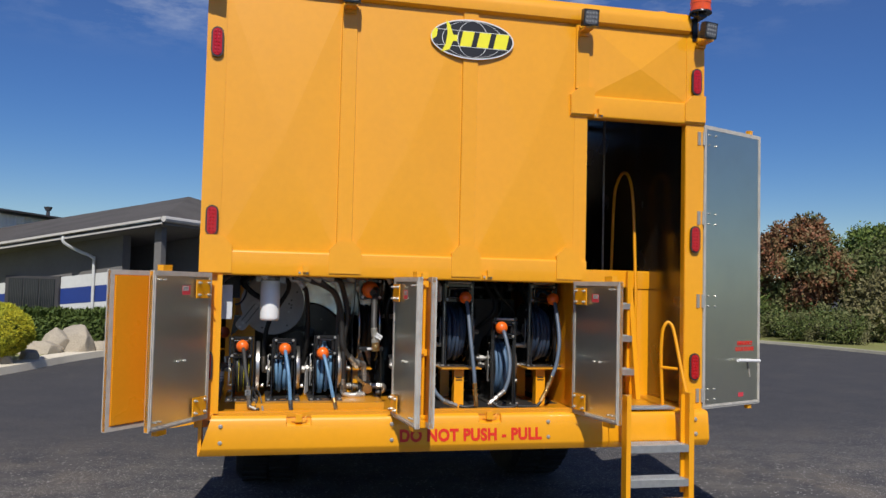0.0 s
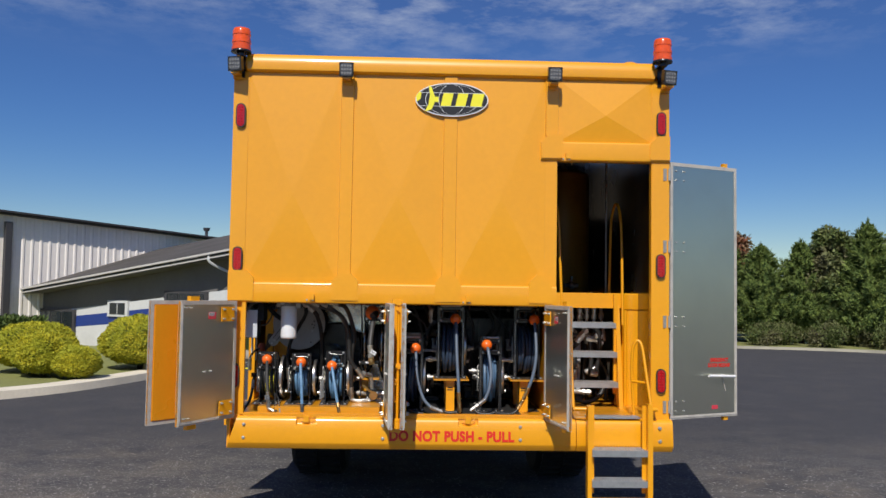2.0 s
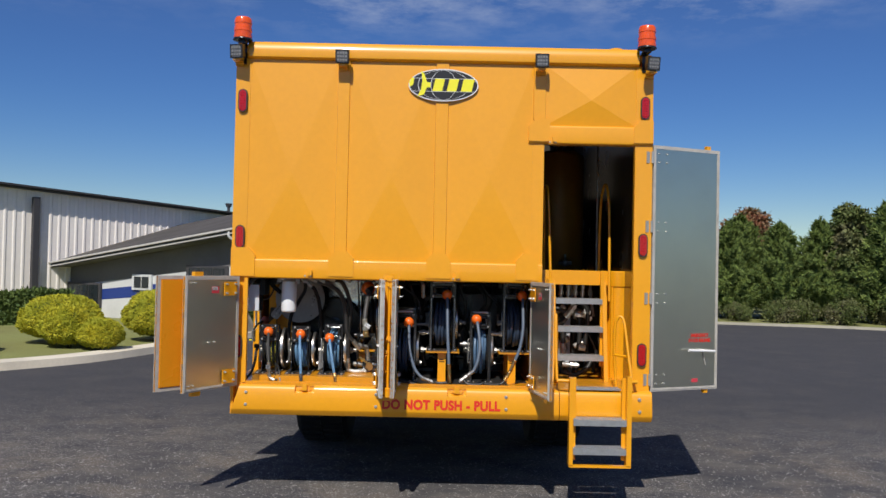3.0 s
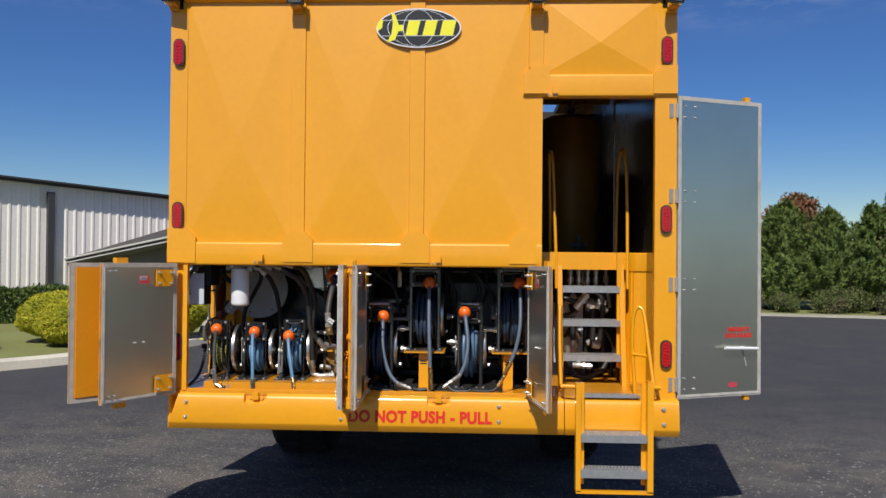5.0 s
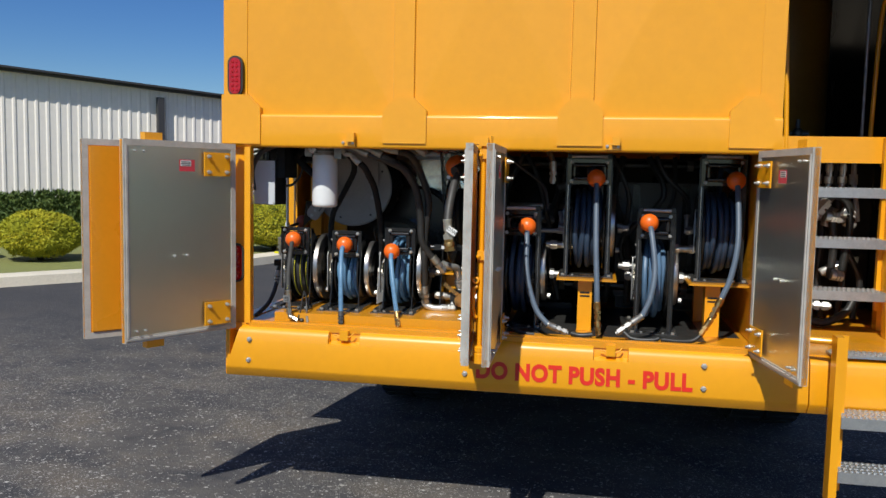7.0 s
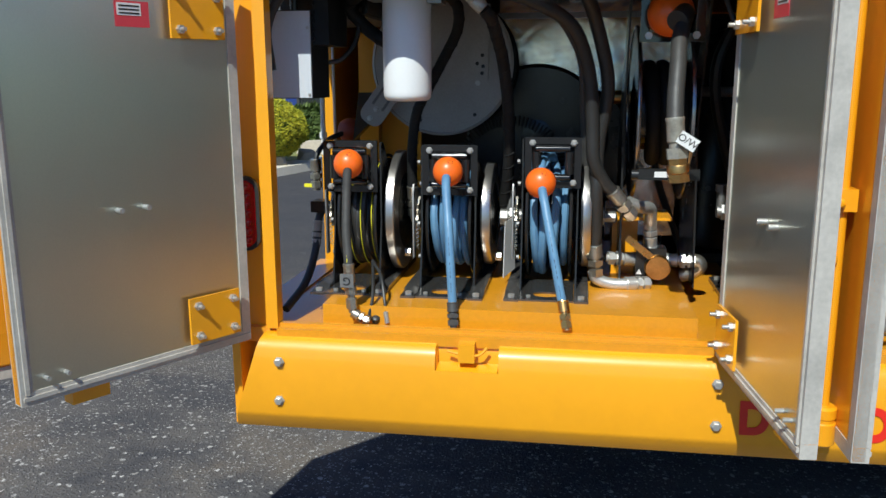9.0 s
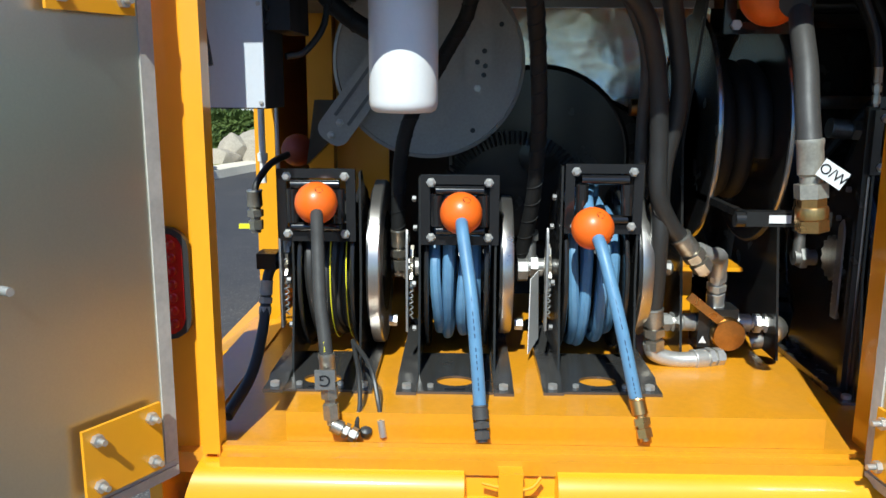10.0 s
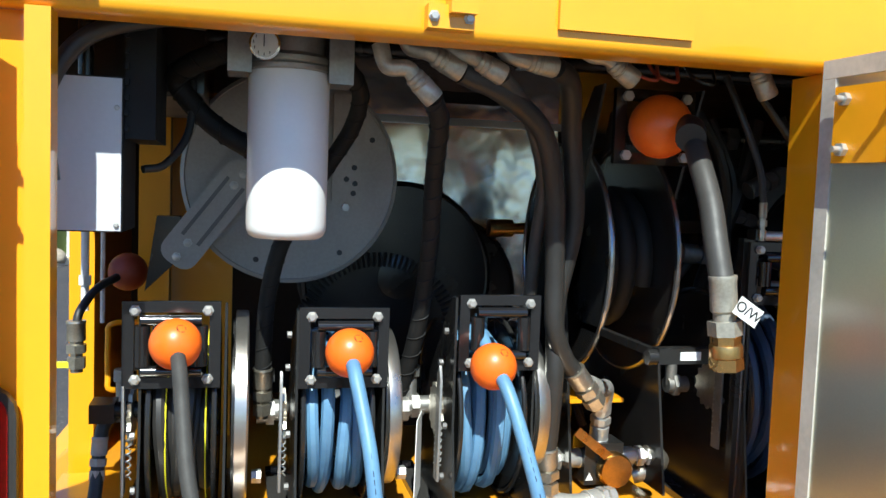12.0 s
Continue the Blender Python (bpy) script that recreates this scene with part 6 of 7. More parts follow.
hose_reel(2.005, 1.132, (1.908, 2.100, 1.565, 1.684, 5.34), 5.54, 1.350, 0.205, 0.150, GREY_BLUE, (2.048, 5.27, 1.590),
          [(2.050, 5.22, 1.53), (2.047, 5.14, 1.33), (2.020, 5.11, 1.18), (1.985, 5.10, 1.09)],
          "black spring hose reel on a yellow stand", ((1.985, 5.10, 1.09), (1.945, 5.09, 1.00), BRASS, (1.90, 5.08, 0.93)), drum=0, ball_r=0.041, posts=True, tip=SUNLIT_HOSE)
solid("loose_hose", tube(bm_new(), [(1.91, 5.085, 0.935), (1.87, 5.075, 0.905), (1.80, 5.065, 0.902), (1.74, 5.06, 0.906)], 0.010, 10, 6), RUBBER, "black hose end lying along the compartment sill", "hose", "hose ends on the sill")
solid("loose_hose", tube(bm_new(), [(1.58, 5.08, 0.93), (1.62, 5.06, 0.903), (1.70, 5.055, 0.902), (1.73, 5.06, 0.91)], 0.010, 10, 6), RUBBER, "black hose end lying along the compartment sill", "hose", "hose ends on the sill")
solid("loose_hose", tube(bm_new(), [(1.36, 5.07, 0.91), (1.40, 5.06, 0.905), (1.45, 5.065, 0.91)], 0.012, 10, 6), RUBBER, "black hose end lying along the compartment sill", "hose", "hose ends on the sill")
solid("loose_hose", tube(bm_new(), [(1.10, 5.07, 0.915), (1.15, 5.05, 0.905), (1.20, 5.05, 0.90)], 0.009, 10, 6), RUBBER, "black hose end lying along the compartment sill", "hose", "hose ends on the sill")


for x, leg in ((1.415, 1.41), (2.0, 1.975)):
    st = thing("reel_stand", (x, 5.5, FL), "yellow steel stand under a hose reel", "stand", "reel stands")
    part("top_plate", bevelled(box(bm_new(), x - 0.135, min(x + 0.135, 2.12), 5.24, 5.78, 1.122, 1.130), 0.002), YELLOW_FLOOR, st)
    for y in (5.29, 5.70):
        l = part("leg", bevelled(box(bm_new(), leg - 0.032, leg + 0.032, y, y + 0.064, FL, 1.1215), 0.005), YELLOW, st)
    for k in (-1, 1):
        part("slot_bar", box(bm_new(), leg - 0.022, leg + 0.022, 5.2885, 5.2895, 1.055 + k * 0.008 - 0.004, 1.055 + k * 0.008 + 0.004), INK, l)

# big hose reel for the wide hose
big = thing("large_hose_reel", (0.8, 5.5, PB), "large black hose reel with a wide grey hose", "hose reel")
for x in (0.745, 0.875):
    bm = lathe(bm_new(), (x, 5.53, 1.385), (1, 0, 0), [(0.225, 0), (0.225, 0.004)], 56)
    f = part("flange", bm, BLACK, big)
    part("rim", ring(bm_new(), (x + 0.002, 5.53, 1.385), (1, 0, 0), 0.228, 0.0055, 64, 8), RIM_BLACK, f, "worn bright rolled rim")
bm = bm_new()
tube(bm, [(0.773 + 0.036 * k / 34, 5.53 + 0.125 * math.cos(2 * math.pi * k / 34), 1.385 + 0.125 * math.sin(2 * math.pi * k / 34)) for k in range(34 * 2 + 20)], 0.019, 10, 1, smooth=False)
part("hose_coil", bm, TYRE, big)
part("core", lathe(bm_new(), (0.745, 5.53, 1.385), (1, 0, 0), [(0.10, 0), (0.10, 0.13)], 28), BLACK, big)
for x in (0.715, 0.905):
    bm = plate(bm_new(), [(5.36, PB), (5.70, PB), (5.60, 1.40), (5.34, 1.70), (5.30, 1.70), (5.44, 1.36)], (x, 0, 0), (0, 1, 0), (0, 0, 1), 0.005)
    part("side_arm", bm, BLACK, big)
bm = frame_ring(bm_new(), 0.740, 0.892, 1.564, 1.695, 0.020, 5.30, 5.312)
g = part("roller_guide", bevelled(bm, 0.002), GLOSS_BLACK, big)
for x in (0.760, 0.872):
    for z in (1.579, 1.681):
        bm = hex_nut(bm_new(), (x, 5.30, z), (0, -1, 0), 0.0095, 0.009)
        part("bolt", bm, STEEL, g)
part("stopper_ball", ball(bm_new(), (0.806, 5.262, 1.628), 0.0545), ORANGE, big, "large orange stopper ball")
bm = tube(bm_new(), [(0.830, 5.235, 1.626), (0.832, 5.205, 1.613), (0.816, 5.145, 1.560), (0.810, 5.10, 1.50), (0.805, 5.07, 1.44), (0.804, 5.047, 1.385)], 0.0185, 16, 7)
part("hose_end", bm, mat("ribbed_grey_hose", (0.048, 0.045, 0.041), 0.52, 0, 0.12, 40, 300, 0.2, 0.001), big, "wide grey hose with a pale line")
bm = tube(bm_new(), [(0.83, 5.25, 1.628), (0.829, 5.205, 1.620), (0.811, 5.17, 1.604)], 0.0245, 16, 5)
part("hose_cuff", bm, RUBBER, big)
bm = lathe(bm_new(), (0.803, 5.045, 1.395), (0.10, -0.03, -1), [(0.0205, 0), (0.0212, 0.004), (0.0195, 0.010), (0.0200, 0.052), (0.0165, 0.056), (0.0165, 0.075)], 18)
hex_nut(bm, (0.810, 5.044, 1.328), (0.1, -0.03, -1), 0.025, 0.022)
part("coupling", bm, ELBOW_ZINC, big, "plated hose coupling")
bm = bm_new()
hex_nut(bm, (0.812, 5.043, 1.308), (0.1, 0, -1), 0.022, 0.016)
lathe(bm, (0.814, 5.043, 1.293), (0.1, 0, -1), [(0.023, 0), (0.0245, 0.004), (0.0245, 0.018), (0.022, 0.02)], 20)
hex_nut(bm, (0.816, 5.043, 1.273), (0.1, 0, -1), 0.025, 0.018)
part("brass_end", bm, BRASS, big, "brass hexagon hose end")
tm = pose(0.829, 5.015, 1.345, 90, 32, 0)
bm = box(bm_new(), -0.022, 0.022, -0.0140, 0.0140, -0.0008, 0.0008)
bevelled(bm, 0.0006)
bm.transform(tm)
tg = part("tag", bm, LABEL_WHITE, big, "small white lettered tag")
lettering("O/W", 0.0215, tm @ pose(0, 0, 0.0012, 0, 0, 0), INK, tg, "tag_letter")
bm = box(bm_new(), 0.735, 0.870, 5.095, 5.118, 1.252, 1.276)
lb = solid("reel_lock_bar", bevelled(bm, 0.003), BLACK, "black lock bar with a white label at the reel", "latch")
part("label_field", box(bm_new(), 0.770, 0.805, 5.093, 5.0945, 1.258, 1.271), LABEL_WHITE, lb)
part("support", box(bm_new(), 0.745, 0.757, 5.12, 5.45, 1.255, 1.268), BLACK, lb)
part("pin", cyl(bm_new(), (0.72, 5.106, 1.262), (0.735, 5.106, 1.262), 0.012), BLACK, lb)

# large drum reel with its flat cheek towards the rear
dr = thing("drum_reel", (0.205, 5.6, PB), "large grey drum reel with a bolted bracket", "hose reel")
bm = lathe(bm_new(), (0.205, 5.60, 1.522), (0, -1, 0), [(0.198, -0.01), (0.207, 0), (0.207, 0.006), (0.200, 0.010), (0.198, 0.007), (0.02, 0.007)], 72)
part("cheek", bm, CHARCOAL, dr)
bm = lathe(bm_new(), (0.205, 5.60, 1.522), (0, 1, 0), [(0.15, 0), (0.15, 0.22)], 40)
part("drum", bm, BLACK, dr)
bm = lathe(bm_new(), (0.205, 5.83, 1.522), (0, -1, 0), [(0.20, 0), (0.207, 0.004), (0.200, 0.010)], 60)
part("back_cheek", bm, BLACK, dr)
am = Matrix.Translation((0.056, 5.556, 1.446)) @ Matrix.Rotation(radians(-53.3), 4, "Y")
rim_line = [(sx * 0.089 + 0.026 * math.cos(a), sz * 0.010 + 0.026 * math.sin(a)) for sx, sz, a0 in ((1, 1, 0.0), (-1, 1, 1.571), (-1, -1, 3.142), (1, -1, 4.712)) for a in (a0, a0 + 0.393, a0 + 0.785, a0 + 1.178, a0 + 1.571)]
bm = bevelled(plate(bm_new(), rim_line, (0, 0.008, 0), (1, 0, 0), (0, 0, 1), 0.008), 0.003)
bm.transform(am)
ar = part("bracket_arm", bm, CHARCOAL, dr)
# pressed beads, their shadow put in as a darker slate colour
bm = bm_new()
for z in (-0.017, 0.017):
    box(bm, -0.06, 0.075, -0.0025, 0.001, z - 0.0035, z + 0.0035)
bm.transform(am)
part("shaded_bead", bevelled(bm, 0.001), SLATE, ar)
for x in (-0.0996, -0.067, 0.0686, 0.096):
    bm = lathe(bm_new(), (x, 0, 0), (0, -1, 0), [(0.0088, 0), (0.0088, 0.002), (0.007, 0.002), (0.007, 0.006), (0.005, 0.007)], 6)
    bm.transform(am)
    part("bolt", bm, STEEL, ar)
bm = bevelled(plate(bm_new(), [(0, 0), (0.058, 0), (0.064, 0.206), (0, 0.206)], (0.282, 5.585, 1.479), (1, 0, 0), (0, 0, 1), 0.007), 0.003)
part("cheek_plate", bm, CHARCOAL, dr)
for x, z in ((0.309, 1.521), (0.326, 1.513), (0.323, 1.494), (0.324, 1.544), (0.301, 1.376), (0.360, 1.60), (0.14, 1.36)):
    part("hole", lathe(bm_new(), (x, 5.5785 if 1.48 < z < 1.57 else 5.5935, z), (0, -1, 0), [(0.0055, 0), (0.0055, 0.0012)], 12), INK, dr)
bm = hex_nut(bm_new(), (0.310, 5.592, 1.466), (0, -1, 0), 0.008, 0.007)
part("bolt", bm, STEEL, dr)
bm = plate(bm_new(), [(-0.06, 1.30), (0.02, 1.38), (0.0, 1.44), (-0.04, 1.44)], (0.0, 5.62, 0), (1, 0, 0), (0, 0, 1), 0.05)
part("hose_guide", bevelled(bm, 0.004), BLACK, dr)
part("stopper_ball", ball(bm_new(), (-0.105, 5.70, 1.322), 0.038), RED_RUBBER, dr, "dull red stopper ball")
bm = tube(bm_new(), [(-0.12, 5.67, 1.315), (-0.150, 5.62, 1.298), (-0.172, 5.58, 1.262), (-0.177, 5.57, 1.235)], 0.008, 10, 6)
part("hose_end", bm, RUBBER, dr)
bm = fitting(bm_new(), (-0.177, 5.57, 1.245), (-0.176, 5.57, 1.150), 0.0135)
part("coupling", bm, ZINC_CLOUDY, dr)
part("lever", bevelled(box(bm_new(), -0.212, -0.186, 5.560, 5.570, 1.160, 1.170), 0.003), LOGO_YELLOW, dr, "yellow coupler lever")
for x, y, z, r in ((0.47, 5.86, 1.30, 0.225), (0.60, 5.98, 1.25, 0.20)):
    dk = thing("drum_reel", (x, y, FL), "black drum reel deep inside the compartment", "hose reel")
    part("cheek", lathe(bm_new(), (x, y, z), (0, -1, 0), [(r - 0.010, -0.004), (r, 0), (r, 0.006), (r - 0.008, 0.010), (r - 0.012, 0.006), (0.02, 0.006)], 60), BLACK, dk)
    part("drum", lathe(bm_new(), (x, y + 0.004, z), (0, 1, 0), [(r * 0.7, 0), (r * 0.7, 0.15)], 36), BLACK, dk)
    part("back_cheek", lathe(bm_new(), (x, y + 0.155, z), (0, 1, 0), [(r - 0.01, 0), (r, 0.004), (r - 0.01, 0.008)], 48), BLACK, dk)
    part("hub", lathe(bm_new(), (x, y - 0.006, z), (0, -1, 0), [(0.05, 0), (0.05, 0.012), (0.03, 0.016)], 24), BLACK, dk)
    part("stand", box(bm_new(), x - 0.10, x + 0.10, y + 0.02, y + 0.14, FL, z - r * 0.68), BLACK, dk)
rim = bm_new()
for k in range(40):
    a = math.pi * (1.05 + 0.9 * k / 40)
    c, s = math.cos(a), math.sin(a)
    b2 = [(0.47 + c * rr, z2) for rr, z2 in ((0.16, 0), (0.19, 0))]
    tube(rim, [(0.40 + c * 0.150, 5.70, 1.19 - s * 0.150), (0.40 + c * 0.180, 5.70, 1.19 - s * 0.180)], 0.0035, 6, 1)
solid("ribbed_ring", rim, MATT_BLACK, "black ribbed ring behind the reels", "ring", kind="stuff")

# ---- filter, boxes and pipes ----
fl = thing("fluid_filter", (0.177, 5.20, 1.43), "white spin-on filter under a cast head with a gauge", "filter")
bm = lathe(bm_new(), (0.177, 5.225, 1.436), (0, 0, 1), [(0.030, -0.012), (0.048, -0.0105), (0.0555, -0.006), (0.0588, 0.002), (0.0595, 0.010), (0.0595, 0.226), (0.057, 0.234)], 48)
part("canister", bm, WHITE, fl, "glossy white canister")
bm = lathe(bm_new(), (0.177, 5.225, 1.670), (0, 0, 1), [(0.058, 0), (0.061, 0.002), (0.061, 0.008), (0.058, 0.010), (0.061, 0.013), (0.061, 0.020), (0.053, 0.026), (0.053, 0.070), (0.045, 0.074)], 40)
box(bm, 0.088, 0.122, 5.19, 5.26, 1.664, 1.742)
box(bm, 0.232, 0.268, 5.19, 5.26, 1.655, 1.742)
part("filter_head", bm, CAST, fl, "cast aluminium head")
bm = lathe(bm_new(), (0.140, 5.160, 1.698), (-0.15, -1, 0), [(0.020, 0), (0.0215, 0.002), (0.0215, 0.012), (0.0195, 0.013)], 28)
gd = part("gauge", bm, CHROME, fl, "small round gauge")
bm = lathe(bm_new(), (0.1381, 5.1475, 1.698), (-0.15, -1, 0), [(0.0185, 0), (0.0185, 0.001)], 24)
part("dial", bm, LABEL_WHITE, gd)
bm = box(bm_new(), 0.1365, 0.1378, 5.1445, 5.1462, 1.694, 1.710)
part("needle", bm, INK, gd)
for k in range(9):
    a = radians(-220 + k * 32.5)
    part("dial_mark", box(bm_new(), 0.1375 + 0.0145 * math.cos(a) - 0.0006, 0.1375 + 0.0145 * math.cos(a) + 0.0006, 5.1452, 5.1462, 1.698 + 0.0145 * math.sin(a) - 0.002, 1.698 + 0.0145 * math.sin(a) + 0.002), INK, gd)

cb = thing("control_box", (-0.08, 5.2, 1.43), "light grey control box with a black side, hung in the compartment", "control box")
part("front_panel", bevelled(box(bm_new(), -0.150, -0.0475, 5.155, 5.161, 1.434, 1.639), 0.002), GREY_BOX, cb)
part("case", bevelled(box(bm_new(), -0.150, -0.046, 5.162, 5.30, 1.432, 1.642), 0.003), MATT_BLACK, cb)
part("switch_housing", bevelled(box(bm_new(), -0.0455, -0.006, 5.175, 5.34, 1.560, 1.725), 0.004), MATT_BLACK, cb)
for k in range(7):
    part("cooling_fin", box(bm_new(), -0.0455, -0.040, 5.166, 5.174, 1.57 + k * 0.021, 1.578 + k * 0.021), MATT_BLACK, cb)
for z in (1.442, 1.60):
    bolt(cb, (-0.053, 5.1545, z), 0.28)
bm = bm_new()
cyl(bm, (-0.10, 5.2, 1.63), (-0.10, 5.2, 1.865), 0.01)
part("hanger", bm, BLACK, cb)

pp = bm_new()
cyl(pp, (-0.178, 5.66, 1.25), (-0.178, 5.66, 1.868), 0.0075)
cyl(pp, (-0.152, 5.70, 1.22), (-0.152, 5.70, 1.868), 0.0045)
for z in (1.30, 1.62):
    hex_nut(pp, (-0.178, 5.66, z), (0, 0, 1), 0.012, 0.018)
solid("drain_pipe", pp, LABEL_WHITE, "pale painted pipe beside the open side door", "pipe")


def run(name, pts, r, material, label, ends=(), end_mat=None):
    if name == "filter_hose" or "sleeved" in label:
        material = MATT_BLACK
    ob = solid(name, tube(bm_new(), pts, r, 12, 8), material, label, "hose")
    if name == "filter_hose" or "sleeved" in label:
        path = glide(pts, 14)
        coil, way = [], 0.0
        for i in range(len(path) - 1):
            d, u, w_ = basis(path[i + 1] - path[i])
            for k in range(6):
                p = path[i].lerp(path[i + 1], k / 6)
                a = 2 * math.pi * way / (r * 2.6)
                ref = Vector((1, 0, 0))
                e1 = (ref - d * ref.dot(d)).normalized()
                coil.append(p + (e1 * math.cos(a) + d.cross(e1) * math.sin(a)) * r)
                way += (path[i + 1] - path[i]).length / 6
        part("spiral_wrap", tube(bm_new(), coil, r * 0.09, 5, 1, smooth=False), material, ob, "spiral wrap round the hose")
    for a, b in ends:
        part("coupling", fitting(bm_new(), a, b, r * 0.95), end_mat or ZINC_CLOUDY, ob, "plated hose coupling")
    return ob


run("hydraulic_hose", [(0.414, 5.13, 1.676), (0.49, 5.155, 1.652), (0.575, 5.21, 1.60), (0.618, 5.26, 1.50), (0.632, 5.28, 1.38), (0.638, 5.285, 1.28), (0.665, 5.30, 1.222), (0.688, 5.31, 1.195)], 0.017, RUBBER,
    "thick black hydraulic hose looping down", [((0.688, 5.31, 1.197), (0.746, 5.325, 1.125))])
run("hydraulic_hose", [(0.557, 5.125, 1.692), (0.60, 5.17, 1.675), (0.635, 5.24, 1.60), (0.668, 5.29, 1.46), (0.650, 5.31, 1.32), (0.648, 5.30, 1.20), (0.650, 5.315, 1.09), (0.648, 5.32, 1.05)], 0.017, RUBBER,
    "thick black hydraulic hose looping down", [((0.648, 5.32, 1.055), (0.656, 5.325, 0.965))])
run("hydraulic_hose", [(0.374, 5.13, 1.636), (0.392, 5.16, 1.61), (0.400, 5.20, 1.575), (0.410, 5.26, 1.52), (0.420, 5.32, 1.40), (0.418, 5.38, 1.26), (0.40, 5.44, 1.12)], 0.015, RUBBER, "sleeved black hose hanging behind the reels")
run("hydraulic_hose", [(0.478, 5.13, 1.674), (0.54, 5.19, 1.63), (0.60, 5.27, 1.53), (0.612, 5.33, 1.40), (0.62, 5.38, 1.25), (0.61, 5.42, 1.10)], 0.012, RUBBER_GREY, "dusty hose looping down")
run("filter_hose", [(0.262, 5.24, 1.69), (0.292, 5.29, 1.655), (0.285, 5.34, 1.60), (0.245, 5.37, 1.53), (0.20, 5.38, 1.45), (0.172, 5.37, 1.39), (0.156, 5.385, 1.30), (0.152, 5.40, 1.18)], 0.014, RUBBER, "sleeved black hose behind the filter",
    [((0.152, 5.40, 1.19), (0.152, 5.41, 1.10))])
run("filter_hose", [(0.095, 5.22, 1.70), (0.030, 5.28, 1.678), (0.012, 5.31, 1.655), (0.060, 5.32, 1.60), (0.125, 5.32, 1.56), (0.18, 5.34, 1.54)], 0.017, RUBBER, "thick black hose behind the filter")
run("cable", [(-0.12, 5.08, 1.50), (-0.13, 5.09, 1.60), (-0.085, 5.10, 1.68), (0.0, 5.12, 1.715), (0.06, 5.14, 1.72)], 0.012, RUBBER, "black cable above the control box")
run("cable", [(-0.03, 5.25, 1.52), (0.0, 5.27, 1.53), (0.03, 5.30, 1.58), (0.035, 5.32, 1.66)], 0.006, RUBBER, "thin black cable beside the control box")
run("grease_hose", [(-0.075, 5.34, 1.135), (-0.095, 5.33, 1.11), (-0.10, 5.30, 1.02), (-0.105, 5.22, 0.95), (-0.125, 5.12, 0.905)], 0.0105, RUBBER, "black hose down to the floor",
    [((-0.097, 5.325, 1.10), (-0.100, 5.31, 1.03))], CHARCOAL)
bm = bm_new()
box(bm, -0.112, -0.075, 5.31, 5.36, 1.125, 1.155)
cyl(bm, (-0.075, 5.335, 1.14), (-0.03, 5.335, 1.14), 0.013)
solid("hose_elbow", bevelled(bm, 0.003), BLACK, "dark block elbow on a reel", "elbow")
for x, z, drop in ((0.346, 1.662, 0.95), (0.377, 1.692, 0.45), (0.440, 1.691, 0.45), (0.517, 1.697, 0.12), (0.649, 1.702, 0.6), (0.894, 1.706, 1.6)):
    d = Vector((1, 0.12, -drop)).normalized()
    c = Vector((x, 5.12, z))
    bm = bm_new()
    tube(bm, [c + Vector((-0.050, 0.01, 0.045)), c + Vector((-0.040, 0.004, 0.014)), c - d * 0.018, c], [0.0125, 0.0125, 0.0125, 0.012], 12, 5)
    lathe(bm, c - d * 0.004, d, [(0.0135, 0), (0.0150, 0.002), (0.0150, 0.006), (0.0138, 0.008), (0.0152, 0.010), (0.0152, 0.014), (0.0138, 0.016), (0.0158, 0.019), (0.0162, 0.042), (0.0150, 0.045)], 18)
    el = solid("pipe_elbow", bm, ELBOW_ZINC, "cloudy plated pipe elbow under the deck", "fitting", "elbows under the deck")
    part("crimp_ring", ring(bm_new(), c + d * 0.012, d, 0.0150, 0.0016, 24, 6), ELBOW_ZINC, el)

vb = thing("ball_valve", (0.80, 5.36, PB), "brass-capped ball valve with plated elbows", "valve")
part("valve_body", bevelled(box(bm_new(), 0.765, 0.845, 5.36, 5.42, 0.95, 1.03), 0.004), BLACK, vb)
bm = lathe(bm_new(), (0.822, 5.362, 0.982), (0, -1, 0), [(0.033, 0), (0.034, 0.004), (0.034, 0.022), (0.031, 0.026)], 32)
part("cap", bm, BRASS, vb, "round brass cap")
bm = bevelled(box(bm_new(), -0.085, 0.012, -0.005, 0.0, -0.009, 0.009), 0.002)
bm.transform(Matrix.Translation((0.805, 5.345, 1.01)) @ Matrix.Rotation(radians(38), 4, "Y"))
part("lever", bm, BRASS, vb, "yellowed lever")
for p0, p1 in (((0.845, 5.39, 0.995), (0.93, 5.38, 0.995)), ((0.765, 5.39, 0.995), (0.685, 5.37, 1.0)), ((0.805, 5.39, 1.03), (0.80, 5.37, 1.11))):
    part("coupling", fitting(bm_new(), p0, p1, 0.015), STEEL, vb, "bright plated coupling")
part("elbow", tube(bm_new(), [(0.80, 5.37, 1.10), (0.795, 5.35, 1.14), (0.765, 5.31, 1.15), (0.735, 5.29, 1.165)], 0.017, 12, 5), STEEL, vb, "bright plated elbow")
part("elbow", tube(bm_new(), [(0.652, 5.28, 0.985), (0.662, 5.28, 0.962), (0.70, 5.28, 0.950), (0.745, 5.28, 0.950)], 0.016, 12, 5), STEEL, vb, "bright plated elbow")
part("elbow", tube(bm_new(), [(0.905, 5.385, 0.997), (0.930, 5.385, 0.994), (0.938, 5.388, 0.978), (0.918, 5.40, 0.958), (0.892, 5.41, 0.948)], 0.0185, 12, 5), ZINC_CLOUDY, vb, "plated elbow")
part("elbow", fitting(bm_new(), (0.735, 5.28, 0.950), (0.80, 5.30, 0.950), 0.016), STEEL, vb)
bm = bm_new()
box(bm, 0.705, 0.775, 5.46, 5.53, PB, 1.10)
box(bm, 0.69, 0.86, 5.40, 5.56, 1.10, 1.108)
part("stand", bevelled(bm, 0.003), YELLOW, vb)
